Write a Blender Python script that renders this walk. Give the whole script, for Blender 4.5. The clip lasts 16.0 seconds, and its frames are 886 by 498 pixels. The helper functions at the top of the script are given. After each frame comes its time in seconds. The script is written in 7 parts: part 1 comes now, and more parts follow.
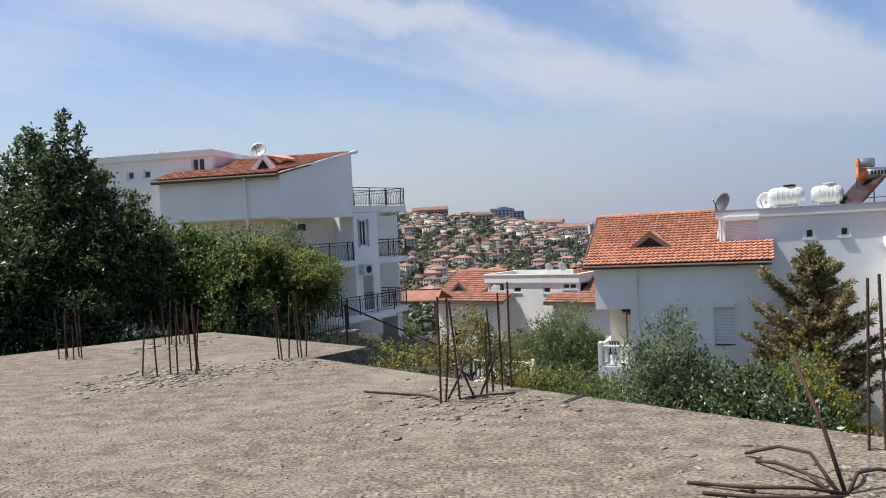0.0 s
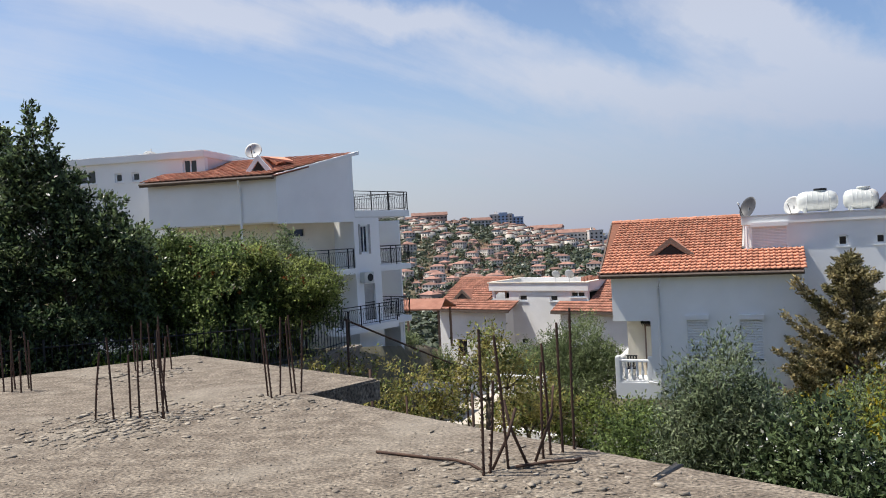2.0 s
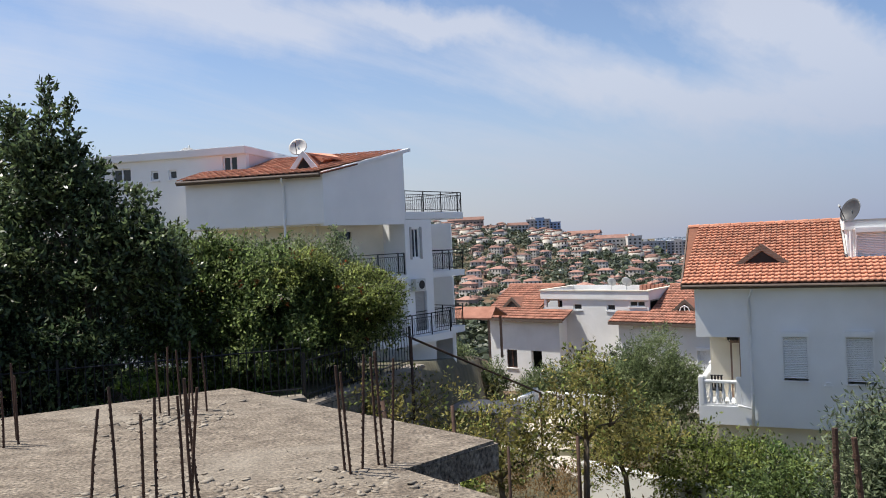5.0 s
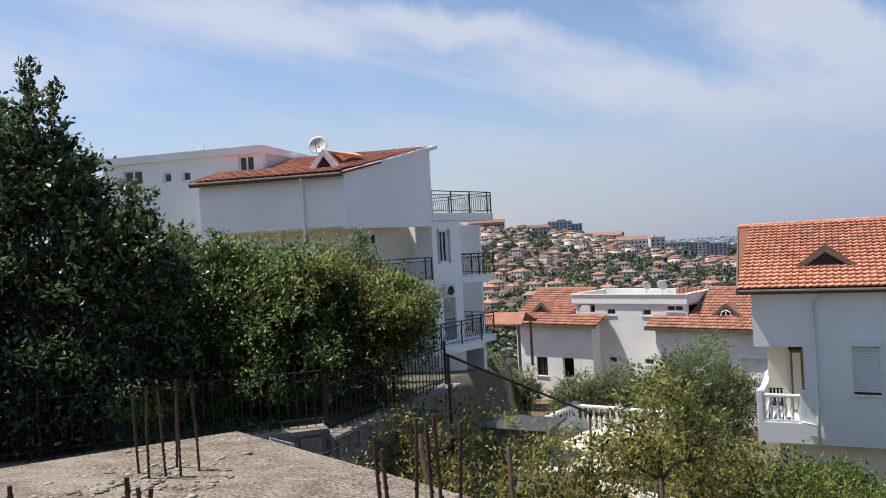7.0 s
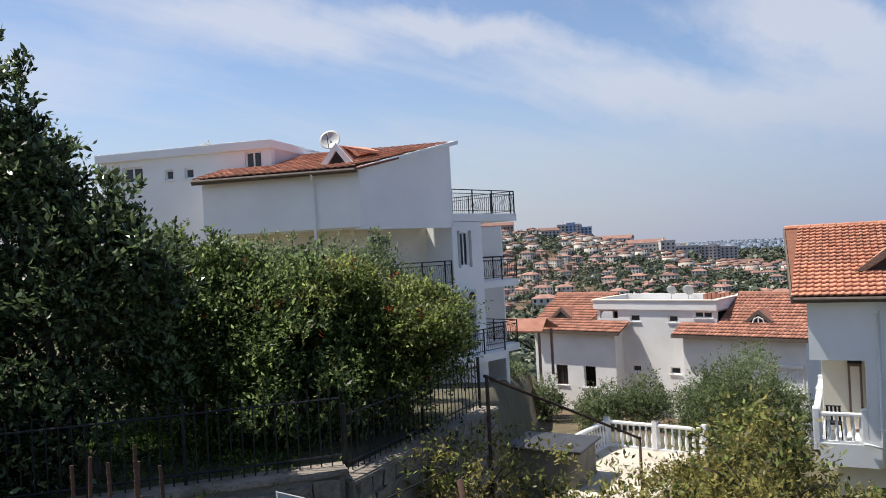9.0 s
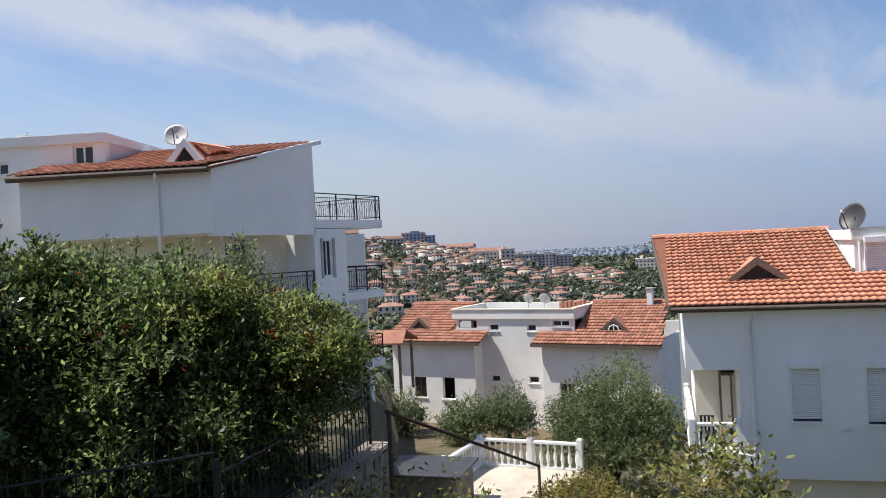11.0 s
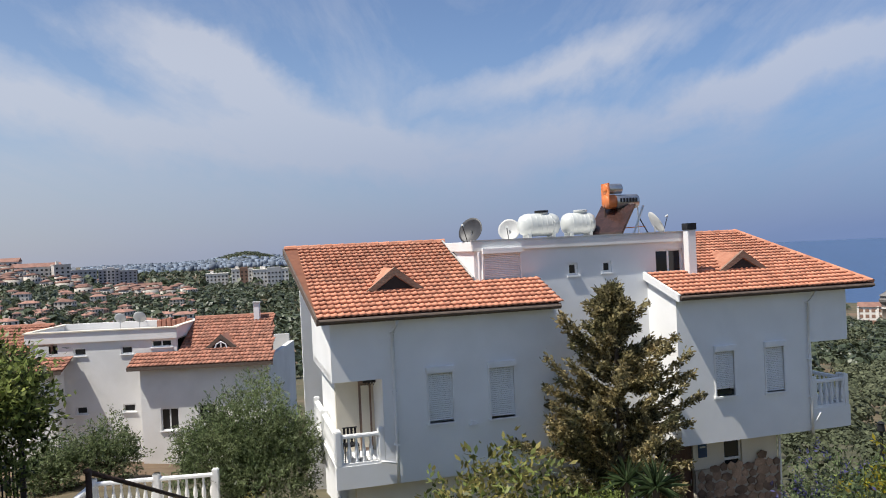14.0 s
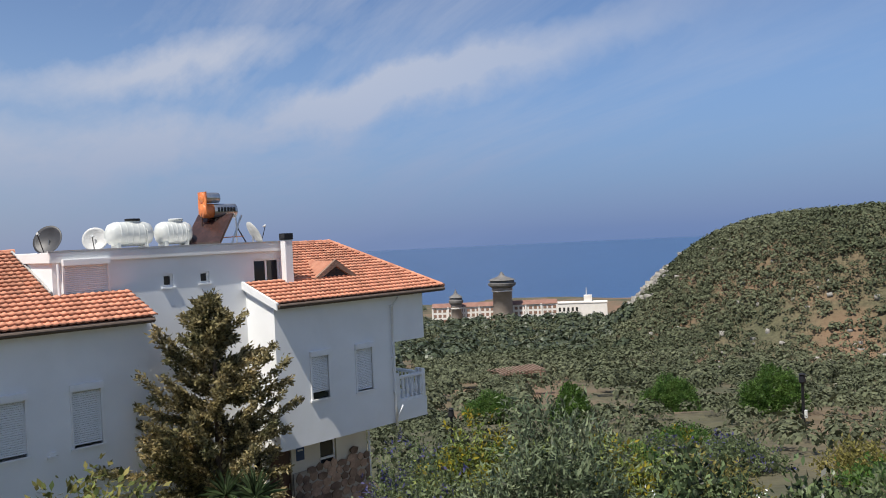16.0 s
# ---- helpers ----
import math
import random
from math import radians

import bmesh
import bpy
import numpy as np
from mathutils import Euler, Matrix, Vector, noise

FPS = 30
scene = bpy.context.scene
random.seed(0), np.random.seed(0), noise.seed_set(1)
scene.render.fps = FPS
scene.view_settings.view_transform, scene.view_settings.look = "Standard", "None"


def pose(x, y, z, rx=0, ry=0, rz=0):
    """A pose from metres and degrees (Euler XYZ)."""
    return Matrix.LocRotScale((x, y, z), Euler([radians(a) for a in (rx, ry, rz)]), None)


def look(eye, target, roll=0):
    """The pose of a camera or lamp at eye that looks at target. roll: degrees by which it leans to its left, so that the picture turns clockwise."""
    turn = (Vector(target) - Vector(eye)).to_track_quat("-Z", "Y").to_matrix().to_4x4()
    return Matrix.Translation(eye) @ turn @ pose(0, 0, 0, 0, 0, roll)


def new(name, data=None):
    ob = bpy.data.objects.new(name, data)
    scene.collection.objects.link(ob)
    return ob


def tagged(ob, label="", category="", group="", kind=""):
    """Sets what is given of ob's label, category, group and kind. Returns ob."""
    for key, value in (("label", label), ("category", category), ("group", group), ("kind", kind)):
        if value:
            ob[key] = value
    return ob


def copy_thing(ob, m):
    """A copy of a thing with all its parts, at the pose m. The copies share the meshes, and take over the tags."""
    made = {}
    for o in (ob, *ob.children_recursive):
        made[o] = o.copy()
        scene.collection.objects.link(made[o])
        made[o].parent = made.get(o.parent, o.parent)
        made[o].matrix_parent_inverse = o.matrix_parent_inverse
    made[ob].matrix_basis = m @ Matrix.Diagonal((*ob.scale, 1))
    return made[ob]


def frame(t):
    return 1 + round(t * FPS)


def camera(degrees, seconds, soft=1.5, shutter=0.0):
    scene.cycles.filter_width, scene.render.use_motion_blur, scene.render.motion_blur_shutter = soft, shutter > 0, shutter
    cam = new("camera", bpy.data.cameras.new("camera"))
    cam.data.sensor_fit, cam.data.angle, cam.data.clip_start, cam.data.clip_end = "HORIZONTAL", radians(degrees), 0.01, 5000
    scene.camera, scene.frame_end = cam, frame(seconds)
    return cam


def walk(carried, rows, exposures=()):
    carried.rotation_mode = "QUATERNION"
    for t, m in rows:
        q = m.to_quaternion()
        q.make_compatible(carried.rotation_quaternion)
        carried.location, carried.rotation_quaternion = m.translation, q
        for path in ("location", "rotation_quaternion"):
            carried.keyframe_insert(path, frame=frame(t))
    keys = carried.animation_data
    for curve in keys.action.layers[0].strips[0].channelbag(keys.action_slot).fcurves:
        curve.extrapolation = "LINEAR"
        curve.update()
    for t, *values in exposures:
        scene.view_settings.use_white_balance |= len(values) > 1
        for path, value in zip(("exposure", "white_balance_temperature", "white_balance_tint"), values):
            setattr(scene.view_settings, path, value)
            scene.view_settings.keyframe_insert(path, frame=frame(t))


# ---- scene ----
cam = camera(59.1, 16.0, soft=1.0)
PATH = [
    (0, (1.561, -0.305, 1.586), (1.425, 1.69, 1.538), -3.1),
    (0.5, (1.516, 0.175, 1.572), (1.39, 2.17, 1.524), -3.1),
    (1, (1.411, 0.65, 1.59), (1.296, 2.646, 1.548), -2.9),
    (1.5, (1.259, 1.132, 1.588), (1.146, 3.128, 1.555), -3.0),
    (2, (1.132, 1.596, 1.62), (1.0, 3.591, 1.586), -3.0),
    (2.5, (0.955, 2.033, 1.613), (0.803, 4.027, 1.588), -2.9),
    (3, (0.825, 2.477, 1.594), (0.672, 4.471, 1.568), -2.8),
    (3.5, (0.619, 2.922, 1.613), (0.457, 4.915, 1.594), -2.9),
    (4, (0.388, 3.352, 1.614), (0.203, 5.343, 1.6), -2.8),
    (4.2, (0.312, 3.521, 1.63), (0.12, 5.511, 1.606), -2.7),
    (6.5, (-0.38, 5.637, 1.637), (-0.646, 7.619, 1.638), -3.1),
    (7, (-0.517, 6.146, 1.656), (-0.79, 8.128, 1.649), -3.1),
    (7.5, (-0.639, 6.619, 1.653), (-0.924, 8.598, 1.651), -3.0),
    (8, (-0.809, 7.117, 1.632), (-1.104, 9.095, 1.633), -3.1),
    (8.2, (-0.871, 7.324, 1.638), (-1.172, 9.301, 1.633), -3.0),
    (10.3, (-1.86, 9.27, 1.681), (-2.036, 11.262, 1.694), -2.9),
    (10.5, (-1.928, 9.46, 1.675), (-2.036, 11.457, 1.681), -2.9),
    (11, (-2.094, 9.873, 1.726), (-1.99, 11.87, 1.728), -2.9),
    (11.5, (-2.341, 10.236, 1.705), (-1.961, 12.199, 1.704), -2.8),
    (12, (-2.594, 10.589, 1.705), (-2.036, 12.509, 1.694), -2.9),
    (12.5, (-2.757, 10.895, 1.728), (-2.05, 12.766, 1.724), -2.8),
    (13, (-3.283, 11.213, 1.728), (-2.391, 13.004, 1.723), -2.7),
    (13.5, (-3.433, 11.533, 1.714), (-2.414, 13.253, 1.693), -2.7),
    (14, (-3.551, 11.683, 1.701), (-2.437, 13.344, 1.688), -2.7),
    (14.5, (-3.564, 11.665, 1.704), (-2.308, 13.221, 1.685), -3.0),
    (15, (-3.454, 11.714, 1.692), (-2.009, 13.097, 1.66), -2.9),
    (15.5, (-3.432, 11.724, 1.689), (-1.838, 12.931, 1.657), -3.0),
    (16, (-3.504, 11.684, 1.696), (-1.728, 12.604, 1.66), -2.7),
]
walk(cam, [(t, look(eye, target, roll)) for t, eye, target, roll in PATH], [(0, 0.46), (8, 0.50), (10.5, 0.48), (12.5, 0.35), (14.5, 0.29), (16, 0.25)])

# ---- light ----
SUN_FROM = Vector((-0.470, 0.064, 0.881))
world = bpy.data.worlds.new("sky")
scene.world = world
world.use_nodes = True
wn, wl = world.node_tree.nodes, world.node_tree.links
wn.clear()


def wnode(kind, **values):
    n = wn.new(kind)
    for key, value in values.items():
        n.inputs[key].default_value = value
    return n


sky = wnode("ShaderNodeTexSky")
sky.sky_type, sky.sun_disc = "NISHITA", False
sky.sun_elevation, sky.sun_rotation = radians(61.7), radians(-82)
sky.altitude, sky.air_density, sky.dust_density, sky.ozone_density = 60, 1.0, 0.4, 3.2
coord = wnode("ShaderNodeTexCoord")
# thin streaks of cirrus on a level sheet, drawn out towards the north-east
apart = wn.new("ShaderNodeSeparateXYZ")
wl.new(coord.outputs["Generated"], apart.inputs[0])
lift = wn.new("ShaderNodeMath")
lift.operation = "ADD"
lift.inputs[1].default_value = 0.16
wl.new(apart.outputs["Z"], lift.inputs[0])
floor_z = wn.new("ShaderNodeMath")
floor_z.operation = "MAXIMUM"
floor_z.inputs[1].default_value = 0.05
wl.new(lift.outputs[0], floor_z.inputs[0])
sheet = wn.new("ShaderNodeCombineXYZ")
for axis in ("X", "Y"):
    div = wn.new("ShaderNodeMath")
    div.operation = "DIVIDE"
    wl.new(apart.outputs[axis], div.inputs[0])
    wl.new(floor_z.outputs[0], div.inputs[1])
    wl.new(div.outputs[0], sheet.inputs[axis])
turned = wnode("ShaderNodeMapping", Rotation=(0, 0, radians(56)), Scale=(5.0, 1.5, 1.0), Location=(0.35, 0.0, 0))
turned.vector_type = "TEXTURE"
wl.new(sheet.outputs[0], turned.inputs["Vector"])
streak = wnode("ShaderNodeTexNoise", Scale=2.0, Detail=10.0, Roughness=0.66, Distortion=0.5)
wl.new(turned.outputs[0], streak.inputs["Vector"])
patch = wnode("ShaderNodeMapping", Rotation=(0, 0, radians(56)), Scale=(3.4, 2.0, 1.0), Location=(2.2, 1.7, 0))
patch.vector_type = "TEXTURE"
wl.new(sheet.outputs[0], patch.inputs["Vector"])
veil = wnode("ShaderNodeTexNoise", Scale=1.1, Detail=4.0, Roughness=0.5)
wl.new(patch.outputs[0], veil.inputs["Vector"])
# the larger banks of cirrus: bearing and height of the middle, half length, half width, slant (degrees), weight
bearing = wn.new("ShaderNodeMath")
bearing.operation = "ARCTAN2"
wl.new(apart.outputs["X"], bearing.inputs[0])
wl.new(apart.outputs["Y"], bearing.inputs[1])
rising = wn.new("ShaderNodeMath")
rising.operation = "ARCSINE"
wl.new(apart.outputs["Z"], rising.inputs[0])
dome = wn.new("ShaderNodeCombineXYZ")
wl.new(bearing.outputs[0], dome.inputs["X"])
wl.new(rising.outputs[0], dome.inputs["Y"])
ragged = wnode("ShaderNodeTexNoise", Scale=9.0, Detail=5.0, Roughness=0.6)
wl.new(dome.outputs[0], ragged.inputs["Vector"])
shifted = wn.new("ShaderNodeVectorMath")
shifted.operation = "MULTIPLY_ADD"
wl.new(ragged.outputs["Color"], shifted.inputs[0])
shifted.inputs[1].default_value = (0.16, 0.08, 0)
wl.new(dome.outputs[0], shifted.inputs[2])
BANKS = [(-20, 16.6, 17, 2.6, -4, 0.75), (-4, 15.2, 12, 1.6, -12, 0.9), (10, 9.6, 22, 2.8, -13, 0.9), (21, 10.4, 15, 3.4, -24, 1.0), (26, 7.0, 15, 2.4, -8, 0.7), (17, 14.0, 9, 2.2, -20, 0.6),
         (43, 12.2, 14, 2.0, 11, 0.85), (50, 8.6, 20, 2.2, 12, 0.65), (66, 11.8, 20, 2.5, 14, 0.9), (38, 7.8, 10, 2.0, 6, 0.6), (-38, 12.5, 16, 3.4, 6, 0.6), (-75, 20, 26, 5, 10, 0.6), (110, 24, 30, 5, 12, 0.5), (165, 22, 34, 6, -8, 0.6), (-130, 26, 30, 6, -6, 0.6),
         (10, 34, 34, 5, -10, 0.6), (70, 38, 30, 5, 12, 0.5)]
banked = None
for az, el, long, wide, slant, weight in BANKS:
    spot = wnode("ShaderNodeMapping", Location=(radians(az) + 0.08, radians(el) + 0.04, 0), Rotation=(0, 0, radians(slant)), Scale=(radians(long), radians(wide), 1))
    spot.vector_type = "TEXTURE"
    wl.new(shifted.outputs[0], spot.inputs["Vector"])
    ball = wn.new("ShaderNodeTexGradient")
    ball.gradient_type = "SPHERICAL"
    wl.new(spot.outputs[0], ball.inputs["Vector"])
    add = wn.new("ShaderNodeMath")
    add.operation = "MULTIPLY_ADD"
    wl.new(ball.outputs["Fac"], add.inputs[0])
    add.inputs[1].default_value = weight
    if banked:
        wl.new(banked, add.inputs[2])
    else:
        add.inputs[2].default_value = 0.0
    banked = add.outputs[0]
both = wn.new("ShaderNodeMath")
both.operation = "MULTIPLY_ADD"
wl.new(veil.outputs["Fac"], both.inputs[0])
both.inputs[1].default_value = 0.35
wl.new(streak.outputs["Fac"], both.inputs[2])
heap = wn.new("ShaderNodeMath")
heap.operation = "MULTIPLY_ADD"
wl.new(banked, heap.inputs[0])
heap.inputs[1].default_value = 0.52
wl.new(both.outputs[0], heap.inputs[2])
ramp = wn.new("ShaderNodeValToRGB")
ramp.color_ramp.elements[0].position, ramp.color_ramp.elements[1].position = 0.60, 1.0
ramp.color_ramp.elements[1].color = (0.66, 0.66, 0.66, 1)
wl.new(heap.outputs[0], ramp.inputs["Fac"])
cirrus = wn.new("ShaderNodeMix")
cirrus.data_type = "RGBA"
# the veil thins out towards the sea
thin = wnode("ShaderNodeMapRange")
thin.inputs["From Min"].default_value, thin.inputs["From Max"].default_value = 0.0, 0.55
thin.inputs["To Min"].default_value, thin.inputs["To Max"].default_value = 0.35, 1.0
wl.new(apart.outputs["Y"], thin.inputs["Value"])
thinned = wn.new("ShaderNodeMath")
thinned.operation = "MULTIPLY"
wl.new(ramp.outputs["Color"], thinned.inputs[0])
wl.new(thin.outputs[0], thinned.inputs[1])
wl.new(thinned.outputs[0], cirrus.inputs[0])
tinted = wn.new("ShaderNodeMix")
tinted.data_type, tinted.blend_type = "RGBA", "MULTIPLY"
tinted.inputs[0].default_value = 1.0
wl.new(sky.outputs[0], tinted.inputs[6])
deeper = wnode("ShaderNodeMapRange")
deeper.inputs["From Min"].default_value, deeper.inputs["From Max"].default_value = 0.1, 0.95
wl.new(apart.outputs["X"], deeper.inputs["Value"])
shade = wn.new("ShaderNodeMix")
shade.data_type = "RGBA"
wl.new(deeper.outputs[0], shade.inputs[0])
shade.inputs[6].default_value = (1.05, 0.98, 0.98, 1)
shade.inputs[7].default_value = (0.78, 0.83, 0.96, 1)
wl.new(shade.outputs[2], tinted.inputs[7])
wl.new(tinted.outputs[2], cirrus.inputs[6])
cirrus.inputs[7].default_value = (5.3, 5.4, 5.9, 1)
# blue-grey haze towards the horizon
parts = wn.new("ShaderNodeSeparateXYZ")
wl.new(coord.outputs["Generated"], parts.inputs[0])
low = wnode("ShaderNodeMapRange")
low.inputs["From Min"].default_value, low.inputs["From Max"].default_value = -0.02, 0.25
low.inputs["To Min"].default_value, low.inputs["To Max"].default_value = 0.85, 0.0
low.interpolation_type = "SMOOTHSTEP"
wl.new(parts.outputs["Z"], low.inputs["Value"])
haze = wn.new("ShaderNodeMix")
haze.data_type = "RGBA"
wl.new(low.outputs[0], haze.inputs[0])
wl.new(cirrus.outputs[2], haze.inputs[6])
side = wnode("ShaderNodeMapRange")
side.inputs["From Min"].default_value, side.inputs["From Max"].default_value = -0.25, 0.95
wl.new(parts.outputs["X"], side.inputs["Value"])
tone = wn.new("ShaderNodeMix")
tone.data_type = "RGBA"
wl.new(side.outputs[0], tone.inputs[0])
tone.inputs[6].default_value = (3.5, 3.7, 4.25, 1)
tone.inputs[7].default_value = (0.86, 1.62, 3.75, 1)
wl.new(tone.outputs[2], haze.inputs[7])
back = wnode("ShaderNodeBackground", Strength=0.100)
wl.new(haze.outputs[2], back.inputs["Color"])
wl.new(back.outputs[0], wn.new("ShaderNodeOutputWorld").inputs["Surface"])

sun = new("sun", bpy.data.lights.new("sun", "SUN"))
sun.data.energy, sun.data.angle, sun.data.color = 5.0, radians(0.53), (1.0, 0.95, 0.87)
sun.matrix_world = look(SUN_FROM * 50, (0, 0, 0))


# ---- materials ----
def material(name, tones, scale=6.0, rough=0.8, bump=0.3, metal=0.0, fine=60.0, grain=0.25, spread=(0.3, 0.7), stain=None, island=0.0, piece=0.0,
             spec=0.5, stretch=None, distance=0.01):
    """Two tones mixed by broad noise, a finer grain over them, relief, and optional stains or tone changes from leaf to leaf and piece to piece."""
    m = bpy.data.materials.new(name)
    m.use_nodes = True
    n, l = m.node_tree.nodes, m.node_tree.links
    b = n["Principled BSDF"]
    b.inputs["Roughness"].default_value, b.inputs["Metallic"].default_value = rough, metal
    b.inputs["Specular IOR Level"].default_value = spec
    co = n.new("ShaderNodeTexCoord")
    src = co.outputs["Object"]
    if stretch:
        mp = n.new("ShaderNodeMapping")
        mp.inputs["Scale"].default_value = stretch
        l.new(src, mp.inputs["Vector"])
        src = mp.outputs[0]
    broad = n.new("ShaderNodeTexNoise")
    broad.inputs["Scale"].default_value, broad.inputs["Detail"].default_value = scale, 5
    l.new(src, broad.inputs["Vector"])
    cr = n.new("ShaderNodeValToRGB")
    e = cr.color_ramp.elements
    e[0].position, e[1].position = spread
    e[0].color, e[1].color = (*tones[0], 1), (*tones[1], 1)
    for k, extra in enumerate(tones[2:]):
        el = e.new(spread[0] + (spread[1] - spread[0]) * (k + 1) / (len(tones) - 1))
        el.color = (*extra, 1)
    l.new(broad.outputs["Fac"], cr.inputs["Fac"])
    colour = cr.outputs["Color"]
    small = n.new("ShaderNodeTexNoise")
    small.inputs["Scale"].default_value, small.inputs["Detail"].default_value = fine, 4
    l.new(src, small.inputs["Vector"])

    def times(colour, fac_socket, low, high):
        mr = n.new("ShaderNodeMapRange")
        mr.inputs["From Min"].default_value, mr.inputs["From Max"].default_value = 0.25, 0.75
        mr.inputs["To Min"].default_value, mr.inputs["To Max"].default_value = low, high
        l.new(fac_socket, mr.inputs["Value"])
        mx = n.new("ShaderNodeMix")
        mx.data_type, mx.blend_type = "RGBA", "MULTIPLY"
        mx.inputs[0].default_value = 1
        l.new(colour, mx.inputs[6])
        l.new(mr.outputs[0], mx.inputs[7])
        return mx.outputs[2]

    colour = times(colour, small.outputs["Fac"], 1 - grain, 1 + grain)
    if island:
        g = n.new("ShaderNodeNewGeometry")
        colour = times(colour, g.outputs["Random Per Island"], 1 - island, 1 + island)
    if piece:
        g = n.new("ShaderNodeObjectInfo")
        colour = times(colour, g.outputs["Random"], 1 - piece, 1 + piece)
    if stain:
        tone, size, amount = stain
        st = n.new("ShaderNodeTexNoise")
        st.inputs["Scale"].default_value, st.inputs["Detail"].default_value, st.inputs["Distortion"].default_value = size, 8, 0.6
        l.new(src, st.inputs["Vector"])
        sr = n.new("ShaderNodeValToRGB")
        sr.color_ramp.elements[0].position, sr.color_ramp.elements[1].position = 0.52, 0.72
        sr.color_ramp.elements[1].color = (amount, amount, amount, 1)
        l.new(st.outputs["Fac"], sr.inputs["Fac"])
        mx = n.new("ShaderNodeMix")
        mx.data_type = "RGBA"
        l.new(sr.outputs["Color"], mx.inputs[0])
        l.new(colour, mx.inputs[6])
        mx.inputs[7].default_value = (*tone, 1)
        colour = mx.outputs[2]
    l.new(colour, b.inputs["Base Color"])
    if bump:
        bp = n.new("ShaderNodeBump")
        bp.inputs["Strength"].default_value, bp.inputs["Distance"].default_value = bump, distance
        l.new(small.outputs["Fac"], bp.inputs["Height"])
        l.new(bp.outputs[0], b.inputs["Normal"])
    return m


def leafy(name, tones, island=0.5, rough=0.42, through_light=0.62, scale=1.5):
    m = material(name, tones, scale=scale, rough=rough, bump=0, grain=0.12, fine=8, island=island, spec=0.3)
    n, l = m.node_tree.nodes, m.node_tree.links
    b = n["Principled BSDF"]
    t = n.new("ShaderNodeBsdfTranslucent")
    l.new(b.inputs["Base Color"].links[0].from_socket, t.inputs["Color"])
    mix = n.new("ShaderNodeMixShader")
    mix.inputs[0].default_value = through_light
    l.new(b.outputs[0], mix.inputs[1])
    l.new(t.outputs[0], mix.inputs[2])
    l.new(mix.outputs[0], n["Material Output"].inputs["Surface"])
    return m


CONCRETE = material("slab_concrete", ((0.135, 0.106, 0.078), (0.235, 0.194, 0.147)), 4.2, 0.95, 1.0, fine=30, grain=0.95, spread=(0.36, 0.64),
                    stain=((0.30, 0.262, 0.208), 0.65, 0.62), distance=0.03, stretch=(1.0, 1.5, 1.0))
CONCRETE_SIDE = material("raw_concrete", ((0.16, 0.14, 0.12), (0.27, 0.25, 0.22)), 2.0, 0.95, 0.5, fine=40)
RUST = material("rusty_steel", ((0.045, 0.025, 0.018), (0.10, 0.055, 0.035)), 9.0, 0.8, 0.5, metal=0.3, fine=160, grain=0.4)
WHITE = material("white_render", ((0.80, 0.80, 0.79), (0.87, 0.87, 0.86)), 0.7, 0.9, 0.15, fine=70, grain=0.03, stain=((0.68, 0.68, 0.66), 0.5, 0.3))
WHITE_OLD = material("weathered_white_render", ((0.74, 0.73, 0.70), (0.83, 0.82, 0.80)), 0.8, 0.9, 0.2, fine=60, grain=0.05, stain=((0.6, 0.59, 0.56), 0.6, 0.35))
CREAM = material("cream_render", ((0.70, 0.64, 0.52), (0.78, 0.72, 0.60)), 1.2, 0.9, 0.2, fine=60, grain=0.06)
PINKISH = material("pale_pink_render", ((0.70, 0.60, 0.58), (0.78, 0.69, 0.67)), 1.0, 0.9, 0.2, fine=60, grain=0.04)
TRIM = material("white_gloss_paint", ((0.78, 0.78, 0.77), (0.85, 0.85, 0.84)), 3, 0.5, 0.1, fine=90, grain=0.04)
SHUTTER = material("grey_white_shutter", ((0.74, 0.75, 0.76), (0.81, 0.82, 0.83)), 2, 0.55, 0.1, fine=40, grain=0.05)
TILE = material("clay_tile", ((0.43, 0.165, 0.095), (0.57, 0.265, 0.165)), 3.0, 0.85, 0.3, fine=50, grain=0.18, island=0.16, piece=0.16,
                stain=((0.24, 0.12, 0.08), 1.1, 0.35))
TILE_OLD = material("weathered_clay_tile", ((0.28, 0.118, 0.076), (0.41, 0.190, 0.128)), 2.0, 0.9, 0.3, fine=40, grain=0.2, island=0.2,
                    stain=((0.20, 0.11, 0.08), 1.2, 0.5))
# darkened clay: the shade under and between the tiles, put into the bed's colour
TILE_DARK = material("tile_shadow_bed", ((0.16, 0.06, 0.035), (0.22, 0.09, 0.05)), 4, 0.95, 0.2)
FASCIA = material("brown_fascia", ((0.09, 0.065, 0.05), (0.15, 0.11, 0.085)), 5, 0.7, 0.2, stretch=(1, 1, 4))
TIMBER = material("grey_brown_timber", ((0.16, 0.10, 0.07), (0.28, 0.19, 0.14)), 6, 0.8, 0.3, stretch=(1, 6, 6))
DOORWOOD = material("dark_red_brown_door", ((0.055, 0.022, 0.014), (0.10, 0.04, 0.022)), 5, 0.5, 0.2, stretch=(8, 8, 1))
BLACK = material("black_iron", ((0.012, 0.012, 0.014), (0.03, 0.03, 0.032)), 12, 0.5, 0.2, metal=0.5, fine=120)
# near-black colour that stands in for the shade inside rooms and openings
DARK = material("unlit_room", ((0.018, 0.017, 0.016), (0.035, 0.033, 0.03)), 2, 0.9, 0)
TOWER_CAP = material("dark_tower_cap", ((0.10, 0.095, 0.09), (0.18, 0.17, 0.16)), 0.3, 0.7, 0, fine=2, grain=0.1)
STONE = material("brown_stone", ((0.19, 0.125, 0.088), (0.40, 0.27, 0.19)), 3.0, 0.85, 0.6, fine=30, grain=0.25, piece=0.4)
